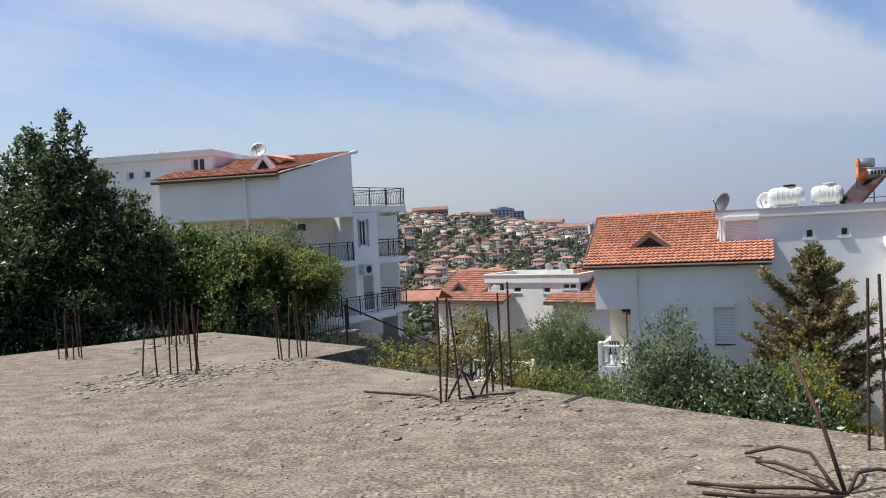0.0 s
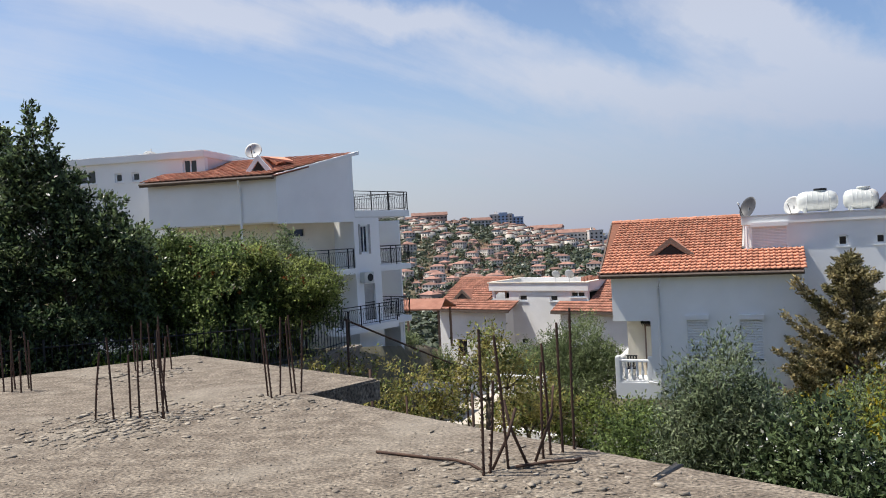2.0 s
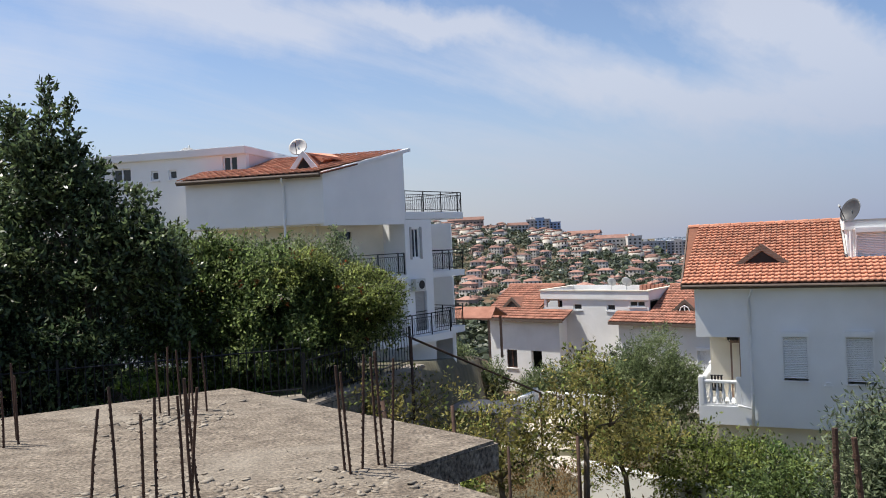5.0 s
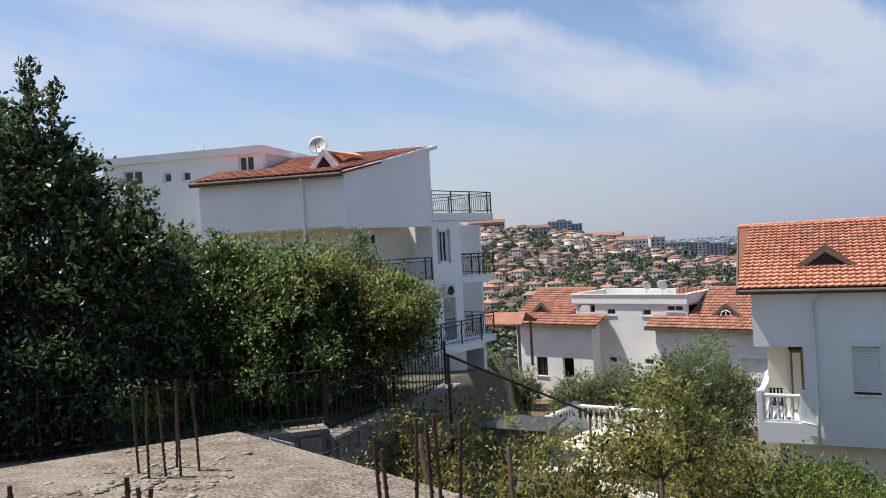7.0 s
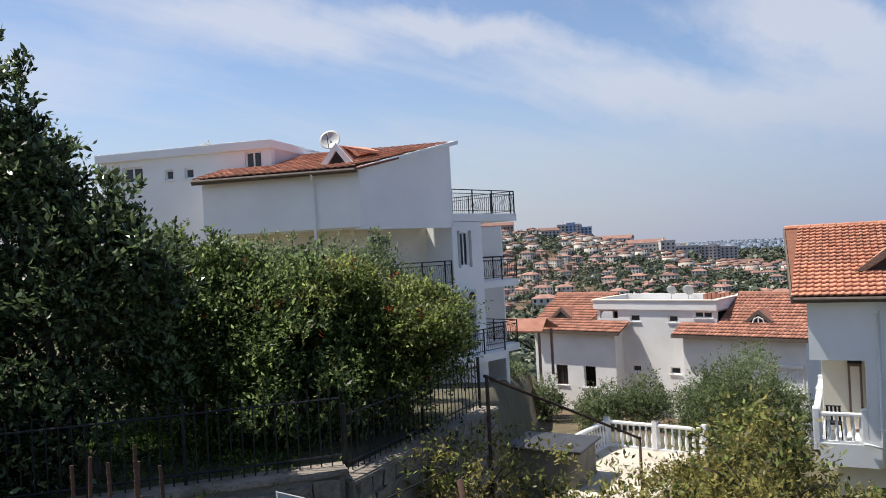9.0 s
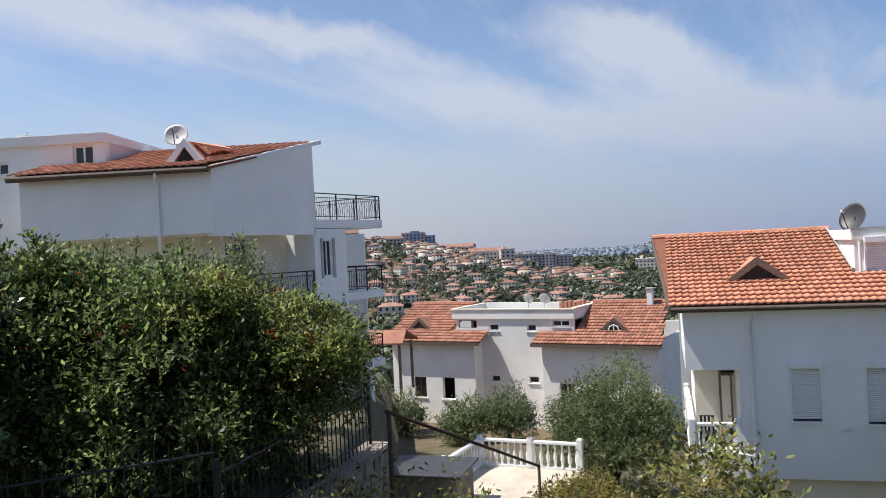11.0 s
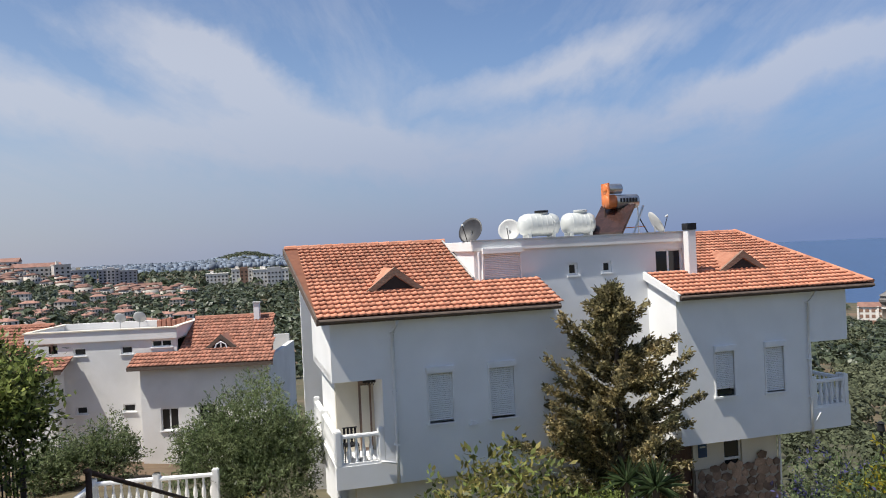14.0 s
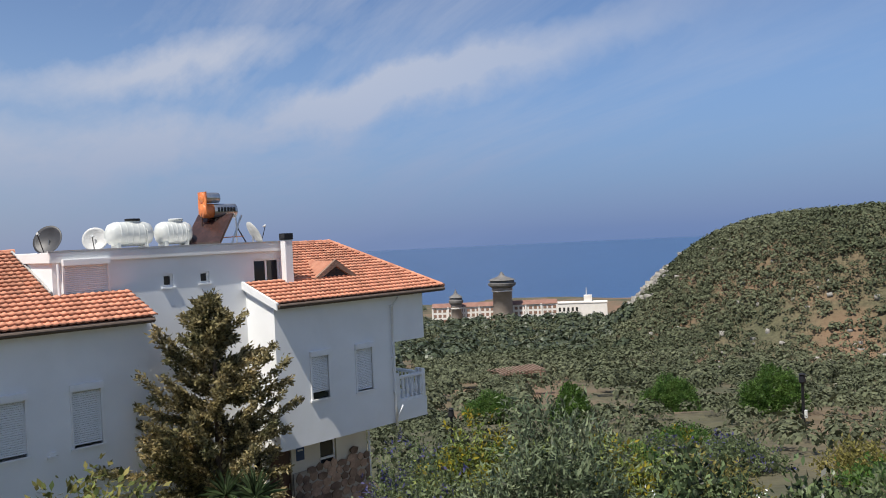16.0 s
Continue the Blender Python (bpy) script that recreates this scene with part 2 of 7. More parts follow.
MORTAR = material("pale_mortar", ((0.36, 0.31, 0.25), (0.45, 0.40, 0.33)), 5, 0.95, 0.3)
RUBBLE = material("grey_rubble_stone", ((0.15, 0.125, 0.10), (0.30, 0.26, 0.21)), 2.6, 0.95, 0.8, fine=18, grain=0.3, distance=0.03)
PLASTIC = material("white_tank_plastic", ((0.50, 0.52, 0.50), (0.62, 0.63, 0.60)), 2, 0.35, 0.05, fine=30, grain=0.03)
ORANGE = material("orange_enamel", ((0.62, 0.16, 0.04), (0.72, 0.22, 0.06)), 3, 0.4, 0.05, grain=0.1, stain=((0.4, 0.15, 0.08), 2, 0.5))
CHROME = material("dull_steel", ((0.45, 0.45, 0.45), (0.6, 0.6, 0.6)), 6, 0.3, 0.05, metal=0.9)
COLLECTOR = material("solar_collector", ((0.028, 0.014, 0.012), (0.05, 0.024, 0.02)), 4, 0.25, 0)
DISH = material("grey_dish", ((0.030, 0.030, 0.033), (0.052, 0.052, 0.055)), 3, 0.5, 0.1, fine=60, grain=0.12)
DISH_LIGHT = material("pale_dish", ((0.42, 0.42, 0.41), (0.52, 0.52, 0.50)), 3, 0.5, 0.1, fine=60, grain=0.08)
BARK = material("bark", ((0.07, 0.05, 0.035), (0.16, 0.12, 0.085)), 5, 0.95, 0.8, fine=40, grain=0.3, stretch=(3, 3, 0.6))
SIGNBLUE = material("blue_plate", ((0.02, 0.05, 0.12), (0.03, 0.07, 0.16)), 3, 0.5, 0)
PLASTERGREY = material("grey_plaster", ((0.33, 0.32, 0.31), (0.45, 0.44, 0.42)), 2, 0.9, 0.2)
LEAF_DEEP = leafy("deep_green_leaves", ((0.034, 0.058, 0.026), (0.140, 0.180, 0.080)), island=0.75, rough=0.34, through_light=0.4)
LEAF_DARK = leafy("dark_green_leaves", ((0.070, 0.112, 0.038), (0.225, 0.280, 0.100)), island=0.65, rough=0.36)
LEAF_GARDEN = leafy("olive_green_leaves", ((0.085, 0.120, 0.034), (0.270, 0.300, 0.095)), island=0.7)
LEAF_YELLOW = leafy("yellow_green_leaves", ((0.110, 0.155, 0.036), (0.310, 0.345, 0.095)), island=0.7)
LEAF_SILVER = leafy("silver_olive_leaves", ((0.100, 0.138, 0.074), (0.285, 0.325, 0.195)), island=0.7)
LEAF_OLIVE = leafy("grey_olive_leaves", ((0.098, 0.138, 0.058), (0.245, 0.285, 0.145)))
LEAF_DRY = leafy("autumn_olive_leaves", ((0.180, 0.170, 0.050), (0.360, 0.310, 0.105)))
LEAF_CONIFER = leafy("brown_green_needles", ((0.098, 0.108, 0.052), (0.430, 0.345, 0.178)), island=0.6, through_light=0.5)
LEAF_FRESH = leafy("fresh_green_leaves", ((0.050, 0.115, 0.024), (0.150, 0.240, 0.060)))
LEAF_PALM = leafy("blue_green_blades", ((0.045, 0.075, 0.030), (0.11, 0.15, 0.07)))
LEAF_RED = leafy("rust_red_leaves", ((0.12, 0.028, 0.012), (0.22, 0.06, 0.02)))
LEAF_BLUE = leafy("violet_blossom", ((0.06, 0.06, 0.16), (0.16, 0.15, 0.32)))
LEAF_BROOM = leafy("yellow_blossom", ((0.28, 0.22, 0.02), (0.42, 0.34, 0.04)))
DRYGRASS = leafy("dry_grass", ((0.14, 0.085, 0.035), (0.28, 0.18, 0.08)))
GRASS = leafy("lawn_grass", ((0.085, 0.150, 0.028), (0.17, 0.27, 0.055)))
SEA = material("sea_water", ((0.010, 0.042, 0.125), (0.016, 0.058, 0.155)), 0.004, 0.28, 0.6, fine=0.06, grain=0.15, distance=1.5, stretch=(1, 3, 1))


def glass():
    m = bpy.data.materials.new("window_glass")
    m.use_nodes = True
    b = m.node_tree.nodes["Principled BSDF"]
    b.inputs["Base Color"].default_value = (0.02, 0.022, 0.025, 1)
    b.inputs["Roughness"].default_value = 0.06
    return m


GLASS = glass()


# ---- mesh tools ----
def part(name, bm, mat, parent=None, label="", smooth=False, kind=""):
    me = bpy.data.meshes.new(name)
    bmesh.ops.recalc_face_normals(bm, faces=bm.faces)
    bm.to_mesh(me)
    bm.free()
    for m in (mat if isinstance(mat, (list, tuple)) else [mat]):
        me.materials.append(m)
    if smooth:
        me.polygons.foreach_set("use_smooth", [True] * len(me.polygons))
    ob = new(name, me)
    ob.parent = parent
    if label or kind:
        tagged(ob, label=label, kind=kind)
    return ob


def thing(name, place, label, category, yaw=0.0, group="", kind=""):
    ob = new(name)
    ob.empty_display_size = 0.2
    ob.matrix_basis = pose(*place, 0, 0, yaw)
    return tagged(ob, label, category, group, kind)


def box(bm, x0, x1, y0, y1, z0, z1):
    v = [bm.verts.new(p) for p in ((x0, y0, z0), (x1, y0, z0), (x1, y1, z0), (x0, y1, z0), (x0, y0, z1), (x1, y0, z1), (x1, y1, z1), (x0, y1, z1))]
    for q in ((0, 3, 2, 1), (4, 5, 6, 7), (0, 1, 5, 4), (1, 2, 6, 5), (2, 3, 7, 6), (3, 0, 4, 7)):
        bm.faces.new([v[i] for i in q])
    return bm


def boxed(*a, bevel=0.0):
    bm = box(bmesh.new(), *a)
    if bevel:
        bmesh.ops.bevel(bm, geom=bm.edges[:], offset=bevel, segments=2, affect="EDGES")
    return bm


def prism(bm, loop, along):
    """A closed solid: the polygon loop (3D points) pushed along a vector."""
    along = Vector(along)
    a = [bm.verts.new(p) for p in loop]
    b = [bm.verts.new(Vector(p) + along) for p in loop]
    bm.faces.new(a)
    bm.faces.new(b[::-1])
    for i in range(len(a)):
        j = (i + 1) % len(a)
        bm.faces.new((a[i], b[i], b[j], a[j]))
    return bm


def tube(bm, points, radii, seg=8, cap=True):
    """A round rod through points."""
    rings = []
    pts = [Vector(p) for p in points]
    if not isinstance(radii, (list, tuple)):
        radii = [radii] * len(pts)
    for i, p in enumerate(pts):
        d = (pts[min(i + 1, len(pts) - 1)] - pts[max(i - 1, 0)]).normalized()
        a = d.orthogonal().normalized() if abs(d.z) > 0.95 else d.cross(Vector((0, 0, 1))).normalized()
        c = d.cross(a)
        rings.append([bm.verts.new(p + (a * math.cos(2 * math.pi * k / seg) + c * math.sin(2 * math.pi * k / seg)) * radii[i]) for k in range(seg)])
    for r, s in zip(rings, rings[1:]):
        for k in range(seg):
            bm.faces.new((r[k], r[(k + 1) % seg], s[(k + 1) % seg], s[k]))
    if cap:
        bm.faces.new(rings[0][::-1])
        bm.faces.new(rings[-1])
    return bm


def lathe(bm, profile, at=(0, 0, 0), seg=14, m=None):
    """Turn a profile of (radius, height) round z."""
    rings = []
    for r, z in profile:
        ring = []
        for k in range(seg):
            p = Vector((r * math.cos(2 * math.pi * k / seg), r * math.sin(2 * math.pi * k / seg), z))
            ring.append(bm.verts.new((m @ p if m else p) + Vector(at)))
        rings.append(ring)
    for r, s in zip(rings, rings[1:]):
        for k in range(seg):
            bm.faces.new((r[k], r[(k + 1) % seg], s[(k + 1) % seg], s[k]))
    bm.faces.new(rings[0][::-1])
    bm.faces.new(rings[-1])
    return bm


def holed(u0, u1, z0, z1, v0, v1, holes=()):
    """An upright wall from u0 to u1, between v0 and v1, with openings (u, u, z, z) through it."""
    bm = bmesh.new()
    us = sorted({u0, u1, *[h[0] for h in holes], *[h[1] for h in holes]})
    zs = sorted({z0, z1, *[h[2] for h in holes], *[h[3] for h in holes]})
    for a, b in zip(us, us[1:]):
        for c, d in zip(zs, zs[1:]):
            if not any(h[0] < (a + b) / 2 < h[1] and h[2] < (c + d) / 2 < h[3] for h in holes):
                box(bm, a, b, v0, v1, c, d)
    bmesh.ops.remove_doubles(bm, verts=bm.verts, dist=1e-5)
    seen = {}
    for f in bm.faces:
        seen.setdefault(tuple(sorted(tuple(round(q, 4) for q in v.co) for v in f.verts)), []).append(f)
    bmesh.ops.delete(bm, geom=[f for g in seen.values() if len(g) > 1 for f in g], context="FACES_ONLY")
    return bm


def raw_mesh(name, verts, faces, mat, parent=None, smooth=False):
    """A mesh from numpy arrays of places and of triangles or quads."""
    me = bpy.data.meshes.new(name)
    k = faces.shape[1]
    me.vertices.add(len(verts))
    me.vertices.foreach_set("co", np.ascontiguousarray(verts, dtype=np.float32).ravel())
    me.loops.add(faces.size)
    me.loops.foreach_set("vertex_index", np.ascontiguousarray(faces, dtype=np.int32).ravel())
    me.polygons.add(len(faces))
    me.polygons.foreach_set("loop_start", np.arange(0, faces.size, k, dtype=np.int32))
    if smooth:
        me.polygons.foreach_set("use_smooth", np.ones(len(faces), dtype=bool))
    me.update(calc_edges=True)
    for m in (mat if isinstance(mat, (list, tuple)) else [mat]):
        me.materials.append(m)
    ob = new(name, me)
    ob.parent = parent
    return ob


# ---- terrain ----
HUB = np.array((-3.0, 11.0))


def step(a, b, x):
    t = np.clip((np.asarray(x, float) - a) / (b - a), 0, 1)
    return t * t * (3 - 2 * t)


def height(x, y):
    """The ground's height."""
    x, y = np.asarray(x, float), np.asarray(y, float)
    dx, dy = x - HUB[0], y - HUB[1]
    r = np.hypot(dx, dy)
    az = np.degrees(np.arctan2(dx, dy))
    near = -3.0 - 0.12 * np.clip(y - 12, -10, 60) - 0.16 * np.clip(x - 2, 0, 40)
    garden = -1.05 - 0.14 * np.clip(y - 21, 0, 60)
    s1 = (x + 8.5) * -0.44 + (y - 15.2) * 0.9
    s2 = (x + 4.0) * -0.94 + (y - 17.4) * 0.334
    near = near + (garden - near) * step(0.0, 0.4, np.minimum(s1, s2)) * step(-40, -25, x) * step(-2.6, -3.3, x)
    rr = np.array((0, 40, 70, 100, 220, 350, 550, 800, 1000, 1400, 9000.0))
    far = np.interp(r, rr, np.array((-6, -8.5, -17, -25, -39, -50, -61, -72, -84, -92, -92.0)))
    left = 1 - step(24, 42, az)
    top = np.interp(az, (-180, -60, -10, -7, -5, -2, 2, 5, 7, 9, 11, 14, 20, 30), (10, 26, 21, 17, 13.0, 9, 1, -7, -13, -20, -26, -30, -33, -45))
    town = np.interp(r, (0, 40, 110, 250), (-6, -8.5, -24, -34))
    town = town + (top - town) * step(240, 820, r)
    town = town + 33 * step(1900, 3000, r) * np.exp(-((az - 19.7) / 2.0) ** 2) + (-34 - top) * step(1100, 1900, r) * step(-30, 5, az)
    far = far + (town - far) * left
    hx, hy = HUB[0] + 390 * math.sin(radians(91.5)), HUB[1] + 390 * math.cos(radians(91.5))
    d = np.hypot(x - hx, (y - hy) * 1.0)
    hill = np.exp(-(d / 100) ** 5)
    far = far + 53 * hill
    wob = np.sin(x * 0.021 + 1.3) * np.cos(y * 0.017) * 2.2 + np.sin(x * 0.07) * np.sin(y * 0.06 + 0.5) * 0.6
    far = far + wob * step(120, 260, r)
    out = near + (far - near) * step(38, 85, r)
    behind = 1 - step(-2, 6, y - 0.0)
    return out + (-1.2 - out) * behind * (1 - step(60, 120, r))


def terrain():
    az = np.unique(np.concatenate((np.linspace(-180, -60, 25), np.linspace(-60, 110, 240), np.linspace(110, 180, 15))))[:-1]
    r = np.concatenate(((0.5,), np.geomspace(3, 4900, 150)))
    a, q = np.meshgrid(np.radians(az), r)
    x, y = HUB[0] + q * np.sin(a), HUB[1] + q * np.cos(a)
    verts = np.stack((x, y, height(x, y)), -1).reshape(-1, 3)
    n, m = len(az), len(r)
    i, j = np.meshgrid(np.arange(n), np.arange(m - 1))
    f = np.stack((j * n + i, (j + 1) * n + i, (j + 1) * n + (i + 1) % n, j * n + (i + 1) % n), -1).reshape(-1, 4)[:, ::-1]
    return verts, f


SOIL = material("dry_soil_and_scrub", ((0.060, 0.062, 0.030), (0.165, 0.105, 0.062), (0.095, 0.082, 0.045)), 0.035, 0.95, 0.6, fine=0.9, grain=0.35,
                stain=((0.235, 0.125, 0.078), 0.03, 0.7), distance=0.3, spread=(0.35, 0.68))
tagged(raw_mesh("ground", *terrain(), SOIL, smooth=True), "dry sloping ground with soil, scrub and bare patches", "ground", kind="structure")
ang = np.linspace(0, 2 * math.pi, 97)[:-1]
ring = np.stack((4950 * np.cos(ang), 4950 * np.sin(ang), np.full(96, -80.0)), -1)
sea_v = np.vstack((ring, ((0, 0, -80.0),)))
sea_f = np.array([(i, (i + 1) % 96, 96) for i in range(96)])
tagged(raw_mesh("water", sea_v, sea_f, SEA), "calm blue sea reaching the hazy horizon", "sea", kind="structure")

# ---- the unfinished concrete deck ----
EDGE = [(-12.0, 7.22), (-3.57, 13.28), (-0.28, 10.58), (-0.96, 9.80), (1.66, 7.42), (4.16, 5.21), (9.0, 0.9), (3.0, -7.0), (-10.0, -7.0)]


def deck():
    bm = bmesh.new()
    prism(bm, [(x, y, -0.24) for x, y in EDGE], (0, 0, 0.24))
    bmesh.ops.bevel(bm, geom=[e for e in bm.edges if abs(e.verts[0].co.z) < 1e-4 and abs(e.verts[1].co.z) < 1e-4], offset=0.025, segments=2, affect="EDGES")
    return part("floor", bm, [CONCRETE])


floor = tagged(deck(), "rough sandy grey-brown concrete deck of an unfinished building", "concrete slab", kind="structure")
for k, (x, y) in enumerate(((-3.5, 11.9), (-1.2, 9.5), (1.3, 6.8), (3.6, 4.6), (-4.8, 10.7), (-2.5, 8.8))):
    z = float(height(x, y))
    tagged(part("column", boxed(x - 0.18, x + 0.18, y - 0.18, y + 0.18, z - 0.2, -0.24), CONCRETE_SIDE), "square raw concrete column under the deck", "column", "columns under the deck")


# ---- houses: shared pieces ----
def moved(bm, m):
    bm.transform(m)
    return bm


def window(house, u0, u1, z0, z1, v, base=0.0, style="glass", sill=True, mullion=True, frame_mat=None):
    """A framed window set in an opening whose outer face is at v."""
    fm = frame_mat or TRIM
    bm = bmesh.new()
    w = 0.06
    for a in ((u0, u1, z0, z0 + w), (u0, u1, z1 - w, z1), (u0, u0 + w, z0 + w, z1 - w), (u1 - w, u1, z0 + w, z1 - w)):
        box(bm, a[0], a[1], v + 0.08, v + 0.15, a[2], a[3])
    if mullion and u1 - u0 > 0.5:
        c = (u0 + u1) / 2
        box(bm, c - 0.03, c + 0.03, v + 0.08, v + 0.15, z0 + w, z1 - w)
    win = part("window", bm, fm, house)
    win.location.z = -base
    # any style but glass: a near-black sheet paints the unlit room behind
    part("pane", boxed(u0 + w, u1 - w, v + 0.11, v + 0.125, z0 + w, z1 - w), GLASS if style == "glass" else DARK, win)
    if sill:
        part("sill", boxed(u0 - 0.06, u1 + 0.06, v - 0.06, v + 0.08, z0 - 0.05, z0 - 0.005), TRIM, win)
    return win


def shutter(house, u0, u1, z0, z1, v, base, gap=0.0):
    """A closed roller shutter: box above, slats in a frame, sill below."""
    bm = bmesh.new()
    box(bm, u0 - 0.05, u0, v - 0.03, v + 0.1, z0, z1)
    box(bm, u1, u1 + 0.05, v - 0.03, v + 0.1, z0, z1)
    box(bm, u0 - 0.09, u1 + 0.09, v - 0.06, v + 0.1, z0 - 0.06, z0)
    sh = part("shutter", bm, TRIM, house)
    sh.location.z = -base
    part("shutter_box", boxed(u0 - 0.06, u1 + 0.06, v - 0.12, v + 0.1, z1, z1 + 0.17, bevel=0.012), TRIM, sh)
    z, k = z1, 0
    me = None
    while z - 0.055 > z0 + gap:
        if me is None:
            bm = bmesh.new()
            prism(bm, [(u0, 0.05, 0.0), (u0, 0.035, -0.008), (u0, 0.03, -0.026), (u0, 0.035, -0.044), (u0, 0.05, -0.052)], (u1 - u0, 0, 0))
            s = part("slat", bm, SHUTTER, sh)
            me = s.data
        else:
            s = new("slat", me)
            s.parent = sh
        s.location = (0, v, z)
        z -= 0.055
    if gap:
        part("pane", boxed(u0, u1, v + 0.07, v + 0.09, z0, z0 + gap), GLASS, sh)
    return sh


def tile_mesh(w, c, lift=0.06):
    """One interlocking clay tile: pan, raised roll and a thick lower lip."""
    prof = ((0.0, 0.0), (0.40, 0.002), (0.54, 0.020), (0.72, 0.028), (0.90, 0.019), (1.0, 0.003))
    top = [(p[0] * w, 0.0, p[1] + lift) for p in prof] + [(p[0] * w, c * 1.08, p[1] + 0.004) for p in prof]
    lip = [(p[0] * w, 0.004, p[1] + lift - 0.045) for p in prof]
    n = len(prof)
    quads = [(i, i + 1, n + i + 1, n + i) for i in range(n - 1)] + [(2 * n + i, 2 * n + i + 1, i + 1, i) for i in range(n - 1)]
    return np.array(top + lip), np.array(quads)


def tiled(roof, eave, ridge_v, ridge_z, inside, w, c, mat, near_rows=0):
    """Tiles over a slope that climbs from the eave (u0, u1, v, z). inside(u, v) says where the slope is. The lowest rows are single tiles."""
    u0, u1, v0, z0 = eave
    run, rise = ridge_v - v0, ridge_z - z0
    length = math.hypot(run, rise)
    ang = math.atan2(rise, run)
    tv, tq = tile_mesh(w, c)
    me = bpy.data.meshes.new("tile")
    me.from_pydata(tv.tolist(), [], tq.tolist())
    me.materials.append(mat)
    me.polygons.foreach_set("use_smooth", [True] * len(me.polygons))
    rest_v, rest_f, count = [], [], 0
    rng = random.Random(7)
    m0 = Matrix.Rotation(ang, 4, "X")
    rows = int(length / c)
    c = length / rows
    for row in range(rows):
        for col in range(int((u1 - u0) / w) + 1):
            u, s = u0 + col * w, row * c
            v = v0 + s * math.cos(ang)
            if not inside(u + w / 2, v + 0.1):
                continue
            m = Matrix.Translation((u, v, z0 + s * math.sin(ang) + 0.03)) @ m0 @ Matrix.Rotation(rng.uniform(-0.012, 0.012), 4, "Z") @ Matrix.Translation((0, 0, rng.uniform(0, 0.006)))
            if row < near_rows and count < 300:
                count += 1
                ob = new("tile", me)
                ob.parent = roof
                ob.matrix_local = m
            else:
                a = np.array(m)
                rest_f.append(tq + len(rest_v) * len(tv))
                rest_v.append(tv @ a[:3, :3].T + a[:3, 3])
    if rest_v:
        ob = raw_mesh("tiles", np.concatenate(rest_v), np.concatenate(rest_f), mat, roof, smooth=True)
        tagged(ob, kind="stuff")


def pipe(house, pts, base, r=0.045):
    p = part("drainpipe", tube(bmesh.new(), pts, r, 8), TRIM, house, smooth=True)
    p.location.z = -base
    for a in pts[2:-1]:
        part("bracket", boxed(a[0] - 0.065, a[0] + 0.065, a[1] - 0.05, a[1] + 0.1, a[2] - 0.02, a[2] + 0.02), TRIM, p)
    return p


BALUSTER = None


def balusters(owner, a, b, z, high=0.80, step_m=0.19, end_posts=True, mat=None):
    """A white balustrade from a to b (u, v), standing at z: rails, square posts and turned balusters."""
    mat = mat or TRIM
    a, b = Vector(a), Vector(b)
    d = b - a
    length = d.length
    m = Matrix.Translation((a.x, a.y, z)) @ Matrix.Rotation(math.atan2(d.y, d.x), 4, "Z")
    rail = part("balustrade", moved(boxed(0, length, -0.08, 0.08, high - 0.09, high, bevel=0.02), m), mat, owner)
    part("bottom_rail", moved(boxed(0, length, -0.07, 0.07, 0.0, 0.07), m), mat, rail)
    bm = bmesh.new()
    lathe(bm, ((0.045, 0.0), (0.05, 0.05), (0.03, 0.08), (0.055, 0.17), (0.062, 0.26), (0.045, 0.38), (0.027, 0.50), (0.036, 0.56), (0.028, 0.60), (0.045, 0.64)), seg=10)
    me = None
    n = max(2, int(length / step_m))
    for k in range(n):
        if me is None:
            ob = part("baluster", bm, mat, rail, smooth=True)
            me = ob.data
        else:
            ob = new("baluster", me)
            ob.parent = rail
        ob.matrix_local = m @ Matrix.Translation(((k + 0.5) * length / n, 0, 0.07)) @ Matrix.Diagonal((1, 1, (high - 0.16) / 0.64, 1))
    if end_posts:
        for x in (0, length):
            part("post", moved(boxed(x - 0.09, x + 0.09, -0.09, 0.09, 0.0, high + 0.12, bevel=0.025), m), mat, rail)
    return rail


def dormer(roof, u, v, z, width, tall, back, tile_mat, board=None):
    """A small gabled dormer with barge boards over a dark opening."""
    h = width / 2
    top = part("dormer", prism(bmesh.new(), [(u - h - 0.12, v, z), (u, v, z + tall + 0.06), (u + h + 0.12, v, z), (u + h + 0.12, v, z - 0.05), (u - h - 0.12, v, z - 0.05)], (0, back, 0.0)), tile_mat, roof)
    t = 0.13
    bm = bmesh.new()
    for sgn in (-1, 1):
        prism(bm, [(u, v - 0.06, z + tall + 0.1), (u, v - 0.06, z + tall - t), (u + sgn * (h - 0.05), v - 0.06, z - 0.02), (u + sgn * (h + 0.2), v - 0.06, z - 0.02)], (0, 0.1, 0))
    part("barge_board", bm, board or TIMBER, top)
    # near-black triangle on the front paints the shade inside the dormer
    part("opening", prism(bmesh.new(), [(u, v - 0.012, z + tall - t - 0.03), (u - h + 0.1, v - 0.012, z), (u + h - 0.1, v - 0.012, z)], (0, 0.006, 0)), DARK, top)
    return top


